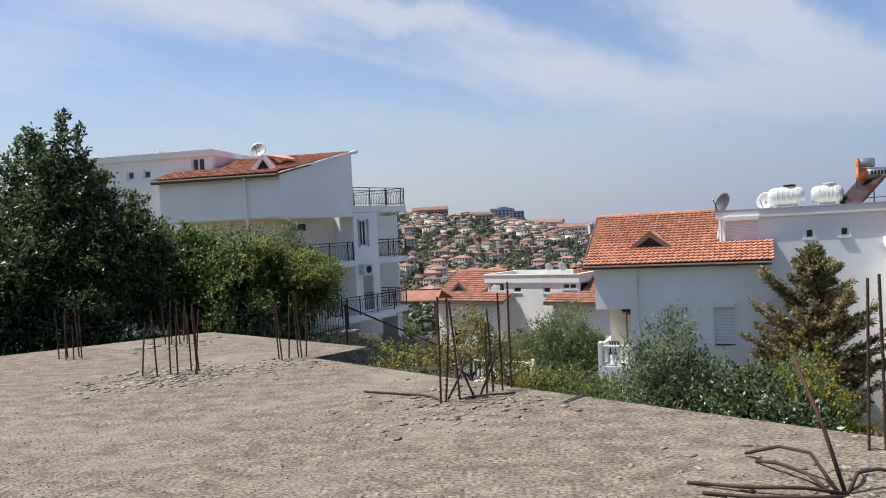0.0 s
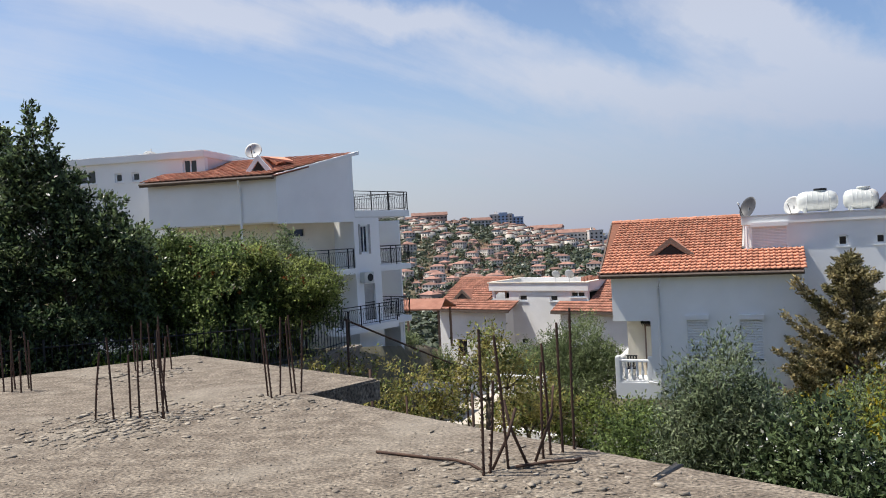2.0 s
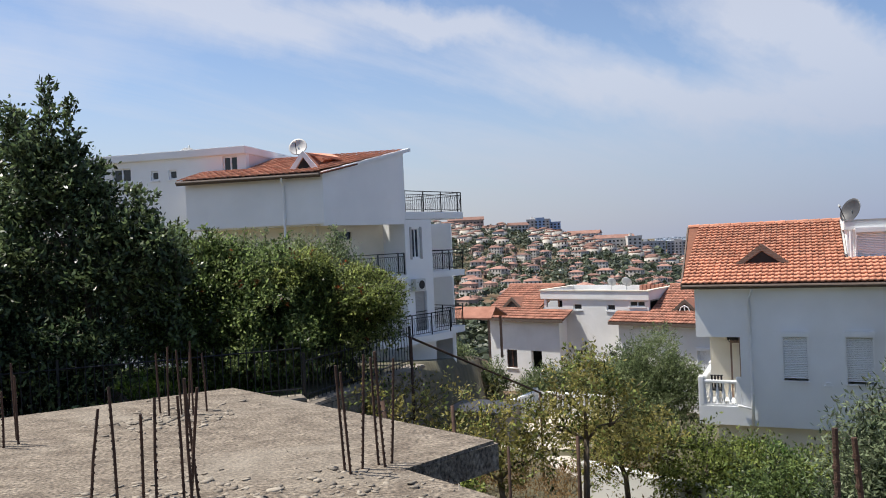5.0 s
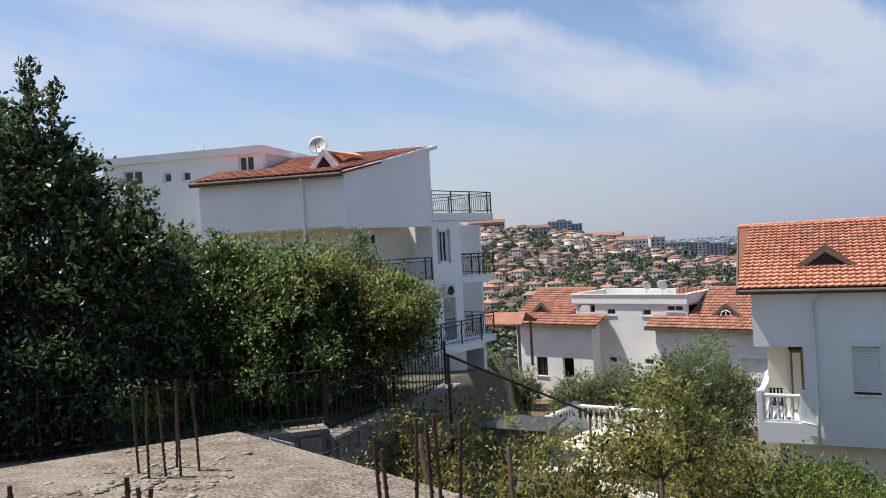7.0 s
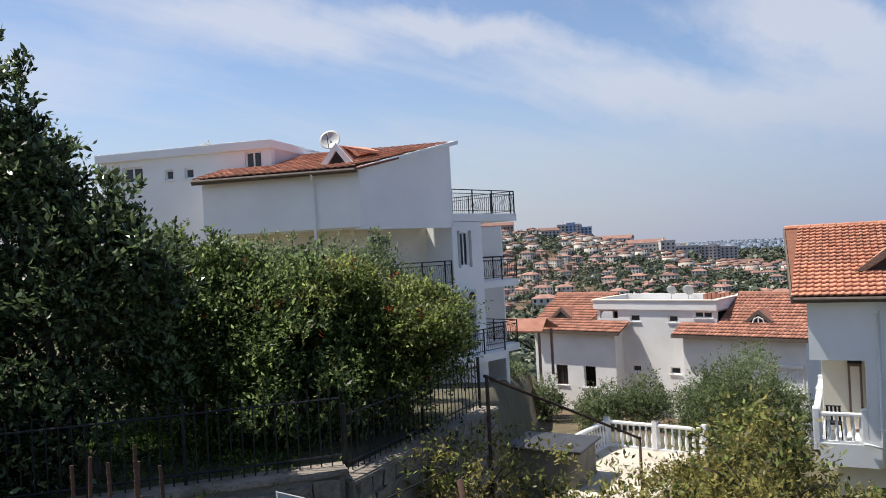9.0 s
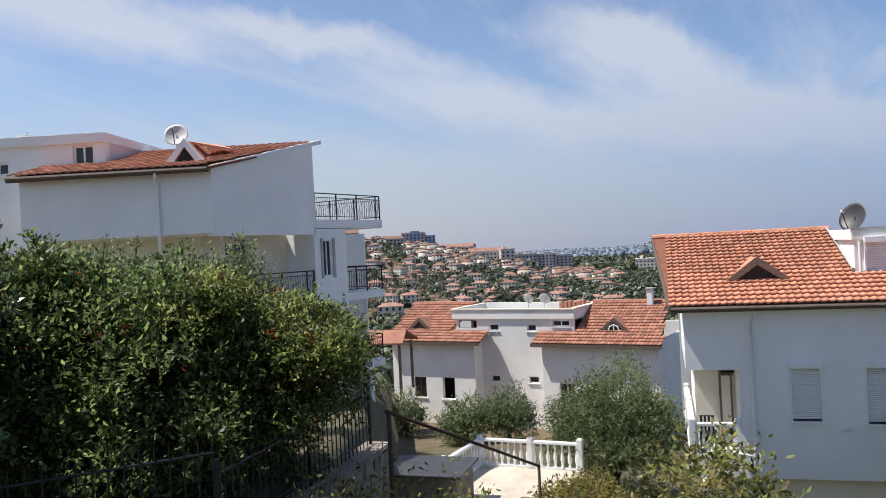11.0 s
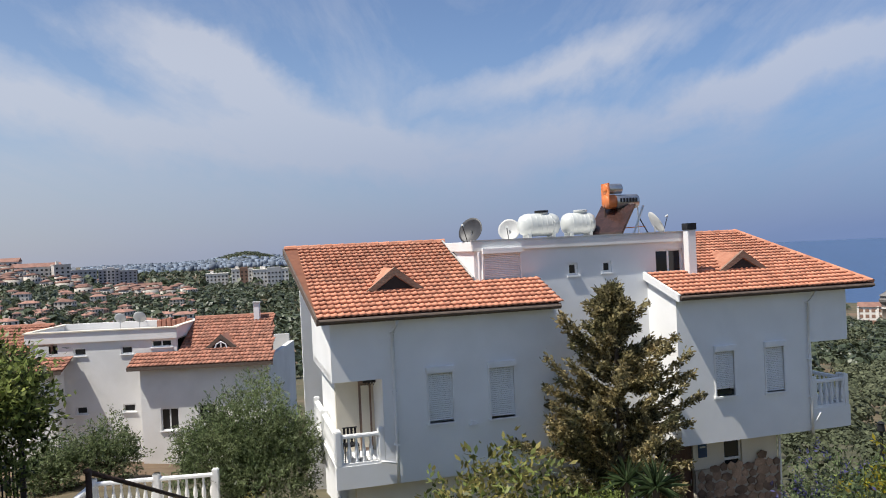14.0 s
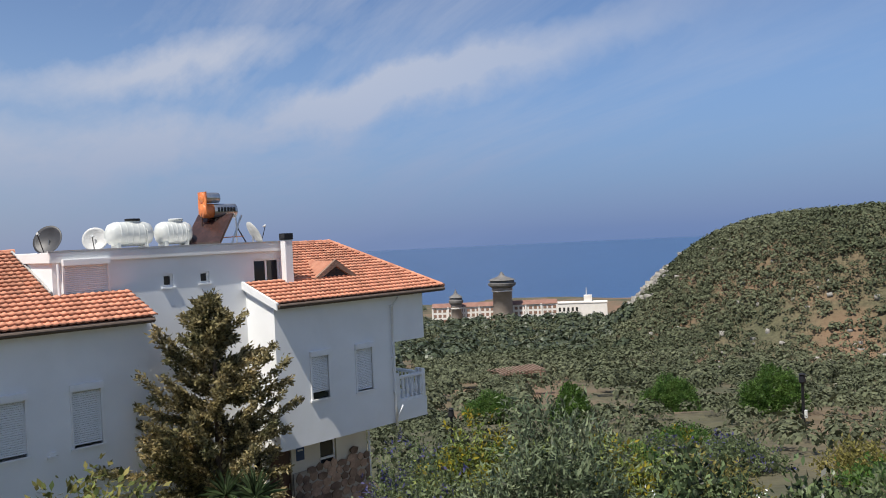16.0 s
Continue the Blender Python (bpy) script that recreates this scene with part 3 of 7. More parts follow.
# ---- the white twin house with shutters ----
def white_house():
    base = -7.6
    h = thing("house", (6.957, 29.834, base), "white two-wing house with orange clay tile roofs and closed shutters", "house", -18.7)

    def p(name, bm, mat, label=""):
        ob = part(name, bm, mat, h, label)
        ob.location.z = -base
        return ob

    # left wing
    p("wall", holed(-1.75, 4.6, -4.65, -0.16, 0.0, 0.25, [(-1.75, -0.42, -4.05, -1.82)] + [(0.84, 1.52, -3.15, -1.78), (2.6, 3.30, -3.2, -1.78)]), WHITE)
    side = [(-1.75, 0.25, -1.82), (-1.75, 0.25, -0.16), (-1.75, 4.9, 1.48), (-1.75, 4.9, -1.82)]
    p("wall", prism(bmesh.new(), side, (0.25, 0, 0)), WHITE)
    p("wall", boxed(-1.5, -0.2, 1.5, 1.7, -4.05, -1.82), CREAM)
    p("wall", boxed(-0.42, -0.2, 0.25, 1.5, -4.05, -1.82), WHITE)
    p("wall", boxed(-1.5, -1.3, 1.7, 4.9, -4.05, -1.82), WHITE)
    p("wall", boxed(4.35, 4.6, 0.25, 1.6, -7.4, -0.12), WHITE)
    p("soffit", boxed(-1.75, -0.2, 0.25, 4.9, -1.85, -1.65), WHITE)
    p("balcony_floor", boxed(-1.75, -0.2, 0.25, 5.4, -4.35, -4.06), WHITE)
    p("wall", boxed(-1.75, -1.5, 0.25, 5.4, -4.65, -4.05), WHITE)
    p("wall", boxed(-1.2, 4.35, 0.3, 0.5, -7.4, -4.65), CREAM, "cream base wall under the white storey")
    p("wall", boxed(-1.2, -1.0, 0.5, 8, -7.4, -4.65), WHITE)
    p("wall", boxed(-1.75, 14.5, 8.9, 9.1, -7.4, 0.2), WHITE)
    d = p("door", boxed(-0.85, -0.5, 1.44, 1.5, -4.05, -1.95), TIMBER, "brown-framed balcony door")
    part("pane", boxed(-0.79, -0.56, 1.42, 1.435, -3.95, -2.2), CREAM, d)
    s = p("sign", boxed(-0.85, -0.5, 0.55, 0.6, -1.98, -1.86), BLACK, "dark ornamental hanging lamp frame")
    for k in range(4):
        part("scroll", tube(bmesh.new(), [(-0.82 + 0.08 * k, 0.57, -1.98), (-0.80 + 0.08 * k, 0.57, -2.06), (-0.76 + 0.08 * k, 0.57, -1.98)], 0.012, 5), BLACK, s)
    for a, b in (((-1.66, 0.09), (-0.5, 0.09)), ((-1.66, 0.25), (-1.66, 3.1)), ((-1.66, 3.3), (-1.66, 5.3))):
        r = balusters(h, a, b, -4.05, 0.82, mat=TRIM)
        r.location.z = -base
    # middle block and flat roof
    p("wall", holed(4.6, 8.5, -7.4, 1.42, 1.6, 1.85, [(5.82, 6.14, 0.55, 0.93), (6.98, 7.29, 0.58, 0.93), (7.3, 7.65, -5.4, -5.05)]), WHITE)
    p("wall", holed(2.8, 4.6, 0.2, 1.42, 1.6, 1.85, []), WHITE)
    p("wall", holed(8.5, 9.85, 0.1, 1.42, 1.6, 1.85, [(8.82, 9.8, 0.44, 1.2)]), WHITE)
    p("wall", boxed(2.8, 3.02, 1.85, 8.9, 0.2, 1.42), WHITE)
    p("wall", boxed(9.63, 9.85, 1.85, 8.9, 0.1, 1.42), WHITE)
    par = p("parapet", boxed(2.72, 9.92, 1.5, 8.9, 1.42, 1.72, bevel=0.02), WHITE_OLD, "weathered flat roof parapet")
    part("coping", boxed(2.70, 9.94, 1.48, 1.62, 1.724, 1.76), PLASTERGREY, par)
    for a in ((5.82, 6.14, 0.55, 0.93), (6.98, 7.29, 0.58, 0.93), (7.3, 7.65, -5.4, -5.05)):
        window(h, *a, 1.6, base, mullion=False)
    window(h, 8.82, 9.8, 0.44, 1.2, 1.6, base)
    shutter(h, 3.08, 4.22, 0.52, 1.34, 1.5, base)
    p("pipe", tube(bmesh.new(), [(2.9, 1.42, 0.45), (2.9, 1.42, 1.4)], 0.04), TRIM)
    # right wing
    low = -4.65
    p("wall", holed(8.5, 13.15, low, -0.2, 0.0, 0.25, [(9.74, 10.38, -3.28, -1.92), (11.5, 12.15, -3.32, -1.92)]), WHITE)
    p("wall", boxed(13.15, 14.55, 0.0, 0.25, -1.9, -0.2), WHITE)
    p("wall", boxed(13.15, 14.55, 0.0, 0.25, low, -3.98), WHITE)
    p("wall", prism(bmesh.new(), [(8.5, 0.25, low), (8.5, 0.25, -0.2), (8.5, 1.6, 0.28), (8.5, 1.6, low)], (0.25, 0, 0)), WHITE)
    p("wall", boxed(13.0, 13.15, 0.25, 5, -3.98, -0.2), WHITE)
    p("wall", prism(bmesh.new(), [(14.3, 0.25, -1.9), (14.3, 0.25, -0.2), (14.3, 4.9, 1.3), (14.3, 4.9, -1.9)], (0.25, 0, 0)), WHITE)
    p("soffit", boxed(13.15, 14.55, 0.25, 5, -1.93, -1.75), WHITE)
    p("balcony_floor", boxed(13.0, 14.55, 0.25, 5, -4.3, -3.99), WHITE)
    p("soffit", boxed(8.75, 13.0, 0.25, 2.2, low + 0.02, low + 0.12), WHITE)
    for a, b in (((13.25, 0.1), (14.45, 0.1)), ((14.45, 0.3), (14.45, 4.8)), ((13.25, 4.8), (14.45, 4.8))):
        r = balusters(h, a, b, -3.98, 0.86)
        r.location.z = -base
    # ground storey under the right wing, set back
    p("wall", holed(8.5, 12.5, -7.5, low, 0.95, 1.2, [(8.62, 9.45, -7.3, low), (10.55, 11.2, -6.0, -4.72)]), CREAM, "cream ground storey wall")
    p("wall", boxed(12.3, 12.5, 1.2, 5, -7.5, low), CREAM)
    dr = p("door", boxed(8.64, 9.43, 1.02, 1.08, -7.3, low - 0.03), DOORWOOD, "dark red-brown panelled front door")
    for k in range(3):
        part("panel", boxed(8.74, 9.33, 0.99, 1.02, -7.15 + 0.85 * k, -6.45 + 0.85 * k, bevel=0.012), DOORWOOD, dr)
    part("handle", tube(bmesh.new(), [(9.34, 0.97, -6.2), (9.34, 0.95, -6.0)], 0.02), CHROME, dr)
    window(h, 10.55, 11.2, -6.0, -4.72, 0.95, base, mullion=False)
    p("transom", boxed(10.6, 11.15, 1.0, 1.05, -5.55, -5.48), TRIM)
    plate = p("name_plate", boxed(9.62, 9.92, 0.92, 0.945, -5.35, -4.8), SIGNBLUE, "dark blue plate beside the door")
    part("lettering", boxed(9.67, 9.87, 0.915, 0.922, -5.05, -5.0), PLASTIC, plate)
    # rough stone cladding
    clad = p("stone_plinth", boxed(9.46, 12.52, 0.87, 0.945, -7.5, -5.72), MORTAR, "crazy-paved brown stone plinth")
    rng = random.Random(3)
    z = -7.45
    while z < -5.45:
        u = 9.48 + rng.uniform(0, 0.1)
        while u < 12.45:
            w, hh = rng.uniform(0.22, 0.46), rng.uniform(0.2, 0.34)
            limit = -5.72 + 0.28 * math.sin((u - 9.4) * 1.1) ** 2 + (0.22 if u > 11.4 else 0.0)
            if z + hh < limit + 0.12:
                k = rng.choice((5, 6))
                cu, cz = u + w / 2, z + hh / 2 + rng.uniform(-0.04, 0.04)
                loop = [(min(12.5, cu + w * 0.54 * math.cos(t + 0.4) * rng.uniform(0.85, 1.1)), 0.872, cz + hh * 0.6 * math.sin(t + 0.4) * rng.uniform(0.85, 1.1)) for t in [2 * math.pi * i / k for i in range(k)]]
                part("stone", prism(bmesh.new(), loop, (0, -rng.uniform(0.02, 0.05), 0)), STONE, clad)
            u += w * 0.98
        z += 0.27
    for a in ((0.84, 1.52, -3.15, -1.78), (2.6, 3.30, -3.2, -1.78)):
        shutter(h, *a, 0.0, base)
    shutter(h, 9.74, 10.38, -3.28, -1.92, 0.0, base, gap=0.16)
    shutter(h, 11.5, 12.15, -3.32, -1.92, 0.0, base)
    m = p("meter_box", boxed(1.95, 2.2, -0.08, 0.0, -3.33, -3.27), TRIM)
    part("lid", boxed(2.0, 2.15, -0.06, 0.0, -3.27, -3.18), TRIM, m)
    pipe(h, [(0.02, -0.30, -0.22), (0.0, -0.26, -0.34), (-0.10, -0.07, -0.62), (-0.10, -0.07, -2.2), (-0.10, -0.07, -3.6), (-0.10, -0.07, -4.62)], base)
    pipe(h, [(-0.10, -0.07, -4.1), (-0.40, -0.07, -4.02), (-0.55, -0.07, -4.0)], base, 0.03)
    pipe(h, [(13.2, -0.30, -0.26), (13.18, -0.26, -0.36), (13.06, -0.07, -0.64), (13.06, -0.07, -2.4), (13.06, -0.07, -3.6), (13.06, -0.07, -4.75)], base)
    pipe(h, [(13.06, -0.07, -4.5), (13.3, -0.07, -4.2), (13.36, -0.07, -4.1)], base, 0.03)
    pipe(h, [(12.56, 0.9, -4.65), (12.56, 0.9, -6.0), (12.56, 0.9, -7.5)], base)
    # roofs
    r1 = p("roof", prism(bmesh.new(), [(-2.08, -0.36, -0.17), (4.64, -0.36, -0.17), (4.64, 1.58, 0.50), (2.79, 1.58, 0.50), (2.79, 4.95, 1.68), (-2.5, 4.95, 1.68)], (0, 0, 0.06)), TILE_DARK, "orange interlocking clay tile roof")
    tiled(r1, (-2.1, 4.66, -0.38, -0.12), 4.97, 1.75, lambda u, v: u > -2.08 - 0.42 * (v + 0.36) / 5.3 and (u < 2.78 or (v < 1.56 and u < 4.66)), 0.185, 0.27, TILE, near_rows=8)
    part("fascia", boxed(-2.08, 4.66, -0.39, -0.36, -0.25, -0.10), FASCIA, r1)
    part("gutter", tube(bmesh.new(), [(-2.06, -0.43, -0.15), (4.64, -0.43, -0.17)], 0.05, 8), FASCIA, r1)
    part("barge_board", prism(bmesh.new(), [(-2.12, -0.38, -0.26), (-2.12, -0.38, -0.08), (-2.55, 4.97, 1.78), (-2.55, 4.97, 1.58)], (0.05, 0, 0)), FASCIA, r1)
    for k in range(14):
        u = -2.5 + k * 0.38
        part("ridge_tile", moved(tube(bmesh.new(), [(0, 0, 0), (0.4, 0, 0.01)], [0.085, 0.095], 8), Matrix.Translation((u, 4.98, 1.77))), TILE, r1)
    part("flashing", prism(bmesh.new(), [(2.72, 1.6, 0.58), (2.72, 4.95, 1.76), (2.72, 4.95, 1.84), (2.72, 1.6, 0.68)], (0.06, 0, 0)), PLASTERGREY, r1)
    dormer(r1, 0.28, 1.1, 0.50, 1.25, 0.52, 1.6, TILE)
    part("soffit", boxed(-2.06, 4.6, -0.34, 0.0, -0.235, -0.19), TRIM, r1)
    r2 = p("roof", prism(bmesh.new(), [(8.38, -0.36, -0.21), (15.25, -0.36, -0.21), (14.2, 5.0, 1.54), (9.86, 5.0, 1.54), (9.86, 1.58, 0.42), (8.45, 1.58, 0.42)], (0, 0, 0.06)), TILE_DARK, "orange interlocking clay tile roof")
    tiled(r2, (8.42, 15.25, -0.38, -0.16), 5.0, 1.6, lambda u, v: u < 15.27 - 1.03 * (v + 0.36) / 5.36 and (v < 1.56 or u > 9.88), 0.185, 0.27, TILE, near_rows=8)
    part("fascia", boxed(8.40, 15.25, -0.39, -0.36, -0.29, -0.14), FASCIA, r2)
    part("gutter", tube(bmesh.new(), [(8.42, -0.43, -0.19), (15.25, -0.43, -0.21)], 0.05, 8), FASCIA, r2)
    part("barge_board", prism(bmesh.new(), [(8.36, -0.38, -0.32), (8.36, -0.38, -0.1), (8.36, 1.6, 0.52), (8.36, 1.6, 0.28)], (0.09, 0, 0)), TRIM, r2, "white plastered verge")
    for k in range(16):
        t = k / 16
        a = Vector((15.27 - 1.03 * t, -0.36 + 5.36 * t, -0.12 + 1.76 * t))
        b = Vector((15.27 - 1.03 * (t + 0.07), -0.36 + 5.36 * (t + 0.07), -0.1 + 1.76 * (t + 0.07)))
        part("ridge_tile", tube(bmesh.new(), [a, b], [0.095, 0.08], 8), TILE, r2)
    for k in range(12):
        part("ridge_tile", tube(bmesh.new(), [(9.9 + k * 0.36, 5.0, 1.63), (10.28 + k * 0.36, 5.0, 1.64)], [0.085, 0.095], 8), TILE, r2)
    dormer(r2, 11.75, 1.25, 0.42, 1.45, 0.52, 1.6, TILE)
    part("soffit", boxed(8.45, 15.2, -0.34, 0.0, -0.275, -0.225), TRIM, r2)
    ch = p("chimney", boxed(9.72, 10.0, 1.12, 1.4, 0.25, 1.78, bevel=0.01), TRIM, "slim white chimney with a black top")
    part("cap", boxed(9.70, 10.02, 1.10, 1.42, 1.78, 1.99), BLACK, ch)
    # thin near-black sheets: the shade of the inner rooms, put in behind the openings
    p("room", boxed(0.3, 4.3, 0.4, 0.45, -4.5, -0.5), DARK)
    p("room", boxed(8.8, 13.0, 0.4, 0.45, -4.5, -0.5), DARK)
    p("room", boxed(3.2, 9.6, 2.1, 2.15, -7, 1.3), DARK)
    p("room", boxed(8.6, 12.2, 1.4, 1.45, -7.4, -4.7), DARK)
    return h


white_house()
RFRAME = pose(6.957, 29.834, 0, 0, 0, -18.7)


def on_roof(u, v, z):
    return RFRAME @ Vector((u, v, z))


def water_tank(u, v, z, length, r, label):
    pl = on_roof(u, v, z)
    t = thing("water_tank", pl, label, "water tank", -18.7, "roof water tanks")
    prof = [(0.02, -length / 2), (r * 0.45, -length / 2 + 0.01), (r * 0.8, -length * 0.44), (r * 0.97, -length * 0.34), (r, -length * 0.22)]
    body = part("body", lathe(bmesh.new(), prof + [(a, -b) for a, b in prof[::-1]], (0, 0, r + 0.08), 24, Matrix.Rotation(radians(90), 3, "Y")), PLASTIC, t, smooth=True)
    for k in (-0.28, -0.14, 0.0, 0.14, 0.28):
        part("rib", lathe(bmesh.new(), ((r * 0.985, -0.03), (r * 1.015, -0.015), (r * 1.015, 0.015), (r * 0.985, 0.03)), (k * length * 0.9, 0, r + 0.08), 24, Matrix.Rotation(radians(90), 3, "Y")), PLASTIC, body, smooth=True)
    part("neck", lathe(bmesh.new(), ((0.2, 0), (0.2, 0.07)), (length * 0.08, 0, 2 * r + 0.03), 16), PLASTIC, t)
    part("lid", lathe(bmesh.new(), ((0.21, 0), (0.22, 0.02), (0.22, 0.06), (0.19, 0.075)), (length * 0.08, 0, 2 * r + 0.095), 16), BLACK if length > 1.3 else PLASTIC, t)
    for s in (-0.3, 0.3):
        part("foot", boxed(s * length - 0.05, s * length + 0.05, -r * 0.7, r * 0.7, 0, 0.2), PLASTIC, t)
    part("pipe", tube(bmesh.new(), [(length * 0.3, -r * 0.7, 0.05), (length * 0.3, -r * 1.02, 0.5), (length * 0.22, -r * 0.5, 2 * r + 0.05)], 0.02, 6), PLASTIC, t)
    return t


water_tank(5.28, 2.5, 1.72, 1.36, 0.36, "white ribbed plastic water tank with a black lid")
water_tank(6.68, 2.6, 1.72, 1.12, 0.35, "short white plastic water tank on the flat roof")


def satellite_dish(place, r, yaw, tilt, mat, label, stand=0.35):
    d = thing("satellite_dish", place, label, "satellite dish", yaw)
    m = Matrix.Translation((0, 0, stand)) @ Matrix.Rotation(radians(90 - tilt), 4, "X")
    prof = [(0.01, -0.12 * r * 2)] + [(r * k / 6, (k / 6) ** 2 * r * 0.26 - 0.24 * r) for k in range(1, 7)]
    full = prof + [(a, b - 0.012) for a, b in prof[::-1]]
    bm = bmesh.new()
    lathe(bm, full, seg=28)
    part("reflector", moved(bm, m), mat, d, smooth=True)
    part("mast", tube(bmesh.new(), [(0, 0.06, 0), (0, 0.06, stand)], 0.022, 8), CHROME, d)
    part("base_plate", boxed(-0.12, 0.12, -0.06, 0.18, 0, 0.012), CHROME, d)
    tip = m @ Vector((0, 0, r * 1.1))
    low = m @ Vector((0, -r * 0.97, 0.02))
    part("arm", tube(bmesh.new(), [low, tip], 0.014, 6), BLACK, d)
    part("receiver", tube(bmesh.new(), [tip, tip + (m.to_3x3() @ Vector((0, 0, -0.09)))], [0.035, 0.025], 10), PLASTIC, d)
    return d


satellite_dish(on_roof(2.95, 2.3, 1.72), 0.42, -70, 22, DISH, "dark grey satellite dish on the parapet corner")
satellite_dish(on_roof(4.5, 3.1, 1.70), 0.36, -50, 15, DISH_LIGHT, "pale satellite dish behind the water tank")
satellite_dish(on_roof(9.5, 2.6, 1.72), 0.42, 62, 30, DISH_LIGHT, "white satellite dish beside the solar heater")


def solar_heater():
    t = thing("solar_water_heater", on_roof(8.15, 2.6, 1.72), "rusty orange solar water heater with two drums and a dark collector", "solar heater", -18.7)
    for x in (-0.45, 0.1, 0.75):
        part("leg", tube(bmesh.new(), [(x, 0.1, 0), (x, 0.1, 1.0)], 0.02, 6), RUST if x < 0.5 else CHROME, t)
    part("brace", tube(bmesh.new(), [(-0.5, 0.1, 0.2), (1.0, 0.1, 0.25)], 0.018, 6), ORANGE, t)
    part("brace", tube(bmesh.new(), [(0.55, 0.1, 0.0), (0.95, 0.1, 0.95)], 0.035, 6), CHROME, t)
    part("brace", tube(bmesh.new(), [(1.1, 0.1, 0.0), (0.75, 0.1, 0.6)], 0.02, 6), BLACK, t)
    bm = prism(bmesh.new(), [(-0.39, -0.92, 0.02), (-1.11, 0.02, 0.02), (-0.26, 0.67, 0.92), (0.46, -0.27, 0.92)], (-0.03, -0.02, 0.08))
    c = part("collector", bm, COLLECTOR, t, "dark brown solar collector panel")
    for x, y in ((-0.39, -0.92), (-1.11, 0.02)):
        part("collector_rail", tube(bmesh.new(), [(x, y, 0.06), (x + 0.85, y + 0.65, 0.98)], 0.025, 6), RUST, c)
    drum = part("drum", moved(tube(bmesh.new(), [(0, 0, 0), (0.02, 0, 0), (1.12, 0, 0), (1.15, 0, 0)], [0.2, 0.23, 0.23, 0.19], 20), Matrix.Translation((-0.42, 0.1, 1.1))), CHROME, t, "steel drum with an orange end", True)
    part("end_cap", moved(tube(bmesh.new(), [(0, 0, 0), (0.05, 0, 0), (0.36, 0, 0)], [0.18, 0.238, 0.238], 20), Matrix.Translation((-0.46, 0.1, 1.1))), ORANGE, drum, smooth=True)
    for k in range(6):
        part("lettering", boxed(0.0 + 0.11 * k, 0.07 + 0.11 * k, -0.143, -0.125, 1.06, 1.2), BLACK, drum)
    d2 = part("expansion_drum", moved(tube(bmesh.new(), [(0, 0, 0), (0.03, 0, 0), (0.55, 0, 0), (0.58, 0, 0)], [0.15, 0.17, 0.17, 0.14], 18), Matrix.Translation((-0.42, 0.1, 1.52))), CHROME, t, smooth=True)
    part("end_cap", moved(tube(bmesh.new(), [(0, 0, 0), (0.04, 0, 0), (0.12, 0, 0)], [0.14, 0.176, 0.176], 18), Matrix.Translation((-0.45, 0.1, 1.52))), ORANGE, d2, smooth=True)
    part("strap", boxed(-0.42, -0.38, -0.16, 0.36, 1.0, 1.7), ORANGE, t)


solar_heater()


def balcony_chair(u, v, z):
    t = thing("balcony_chair", on_roof(u, v, z), "black slatted metal chair behind the balcony balusters", "chair", -18.7)
    part("seat", boxed(-0.2, 0.2, -0.2, 0.2, 0.42, 0.46, bevel=0.01), BLACK, t)
    for x in (-0.18, 0.18):
        for y in (-0.18, 0.18):
            part("leg", tube(bmesh.new(), [(x * 1.1, y * 1.1, 0), (x, y, 0.43)], 0.014, 6), BLACK, t)
    for k in range(4):
        part("back_slat", boxed(-0.18 + 0.1 * k, -0.12 + 0.1 * k, 0.17, 0.2, 0.46, 0.86), BLACK, t)
    part("back_rail", tube(bmesh.new(), [(-0.2, 0.185, 0.86), (0.2, 0.185, 0.86)], 0.018, 6), BLACK, t)


balcony_chair(-1.25, 0.55, -4.05)


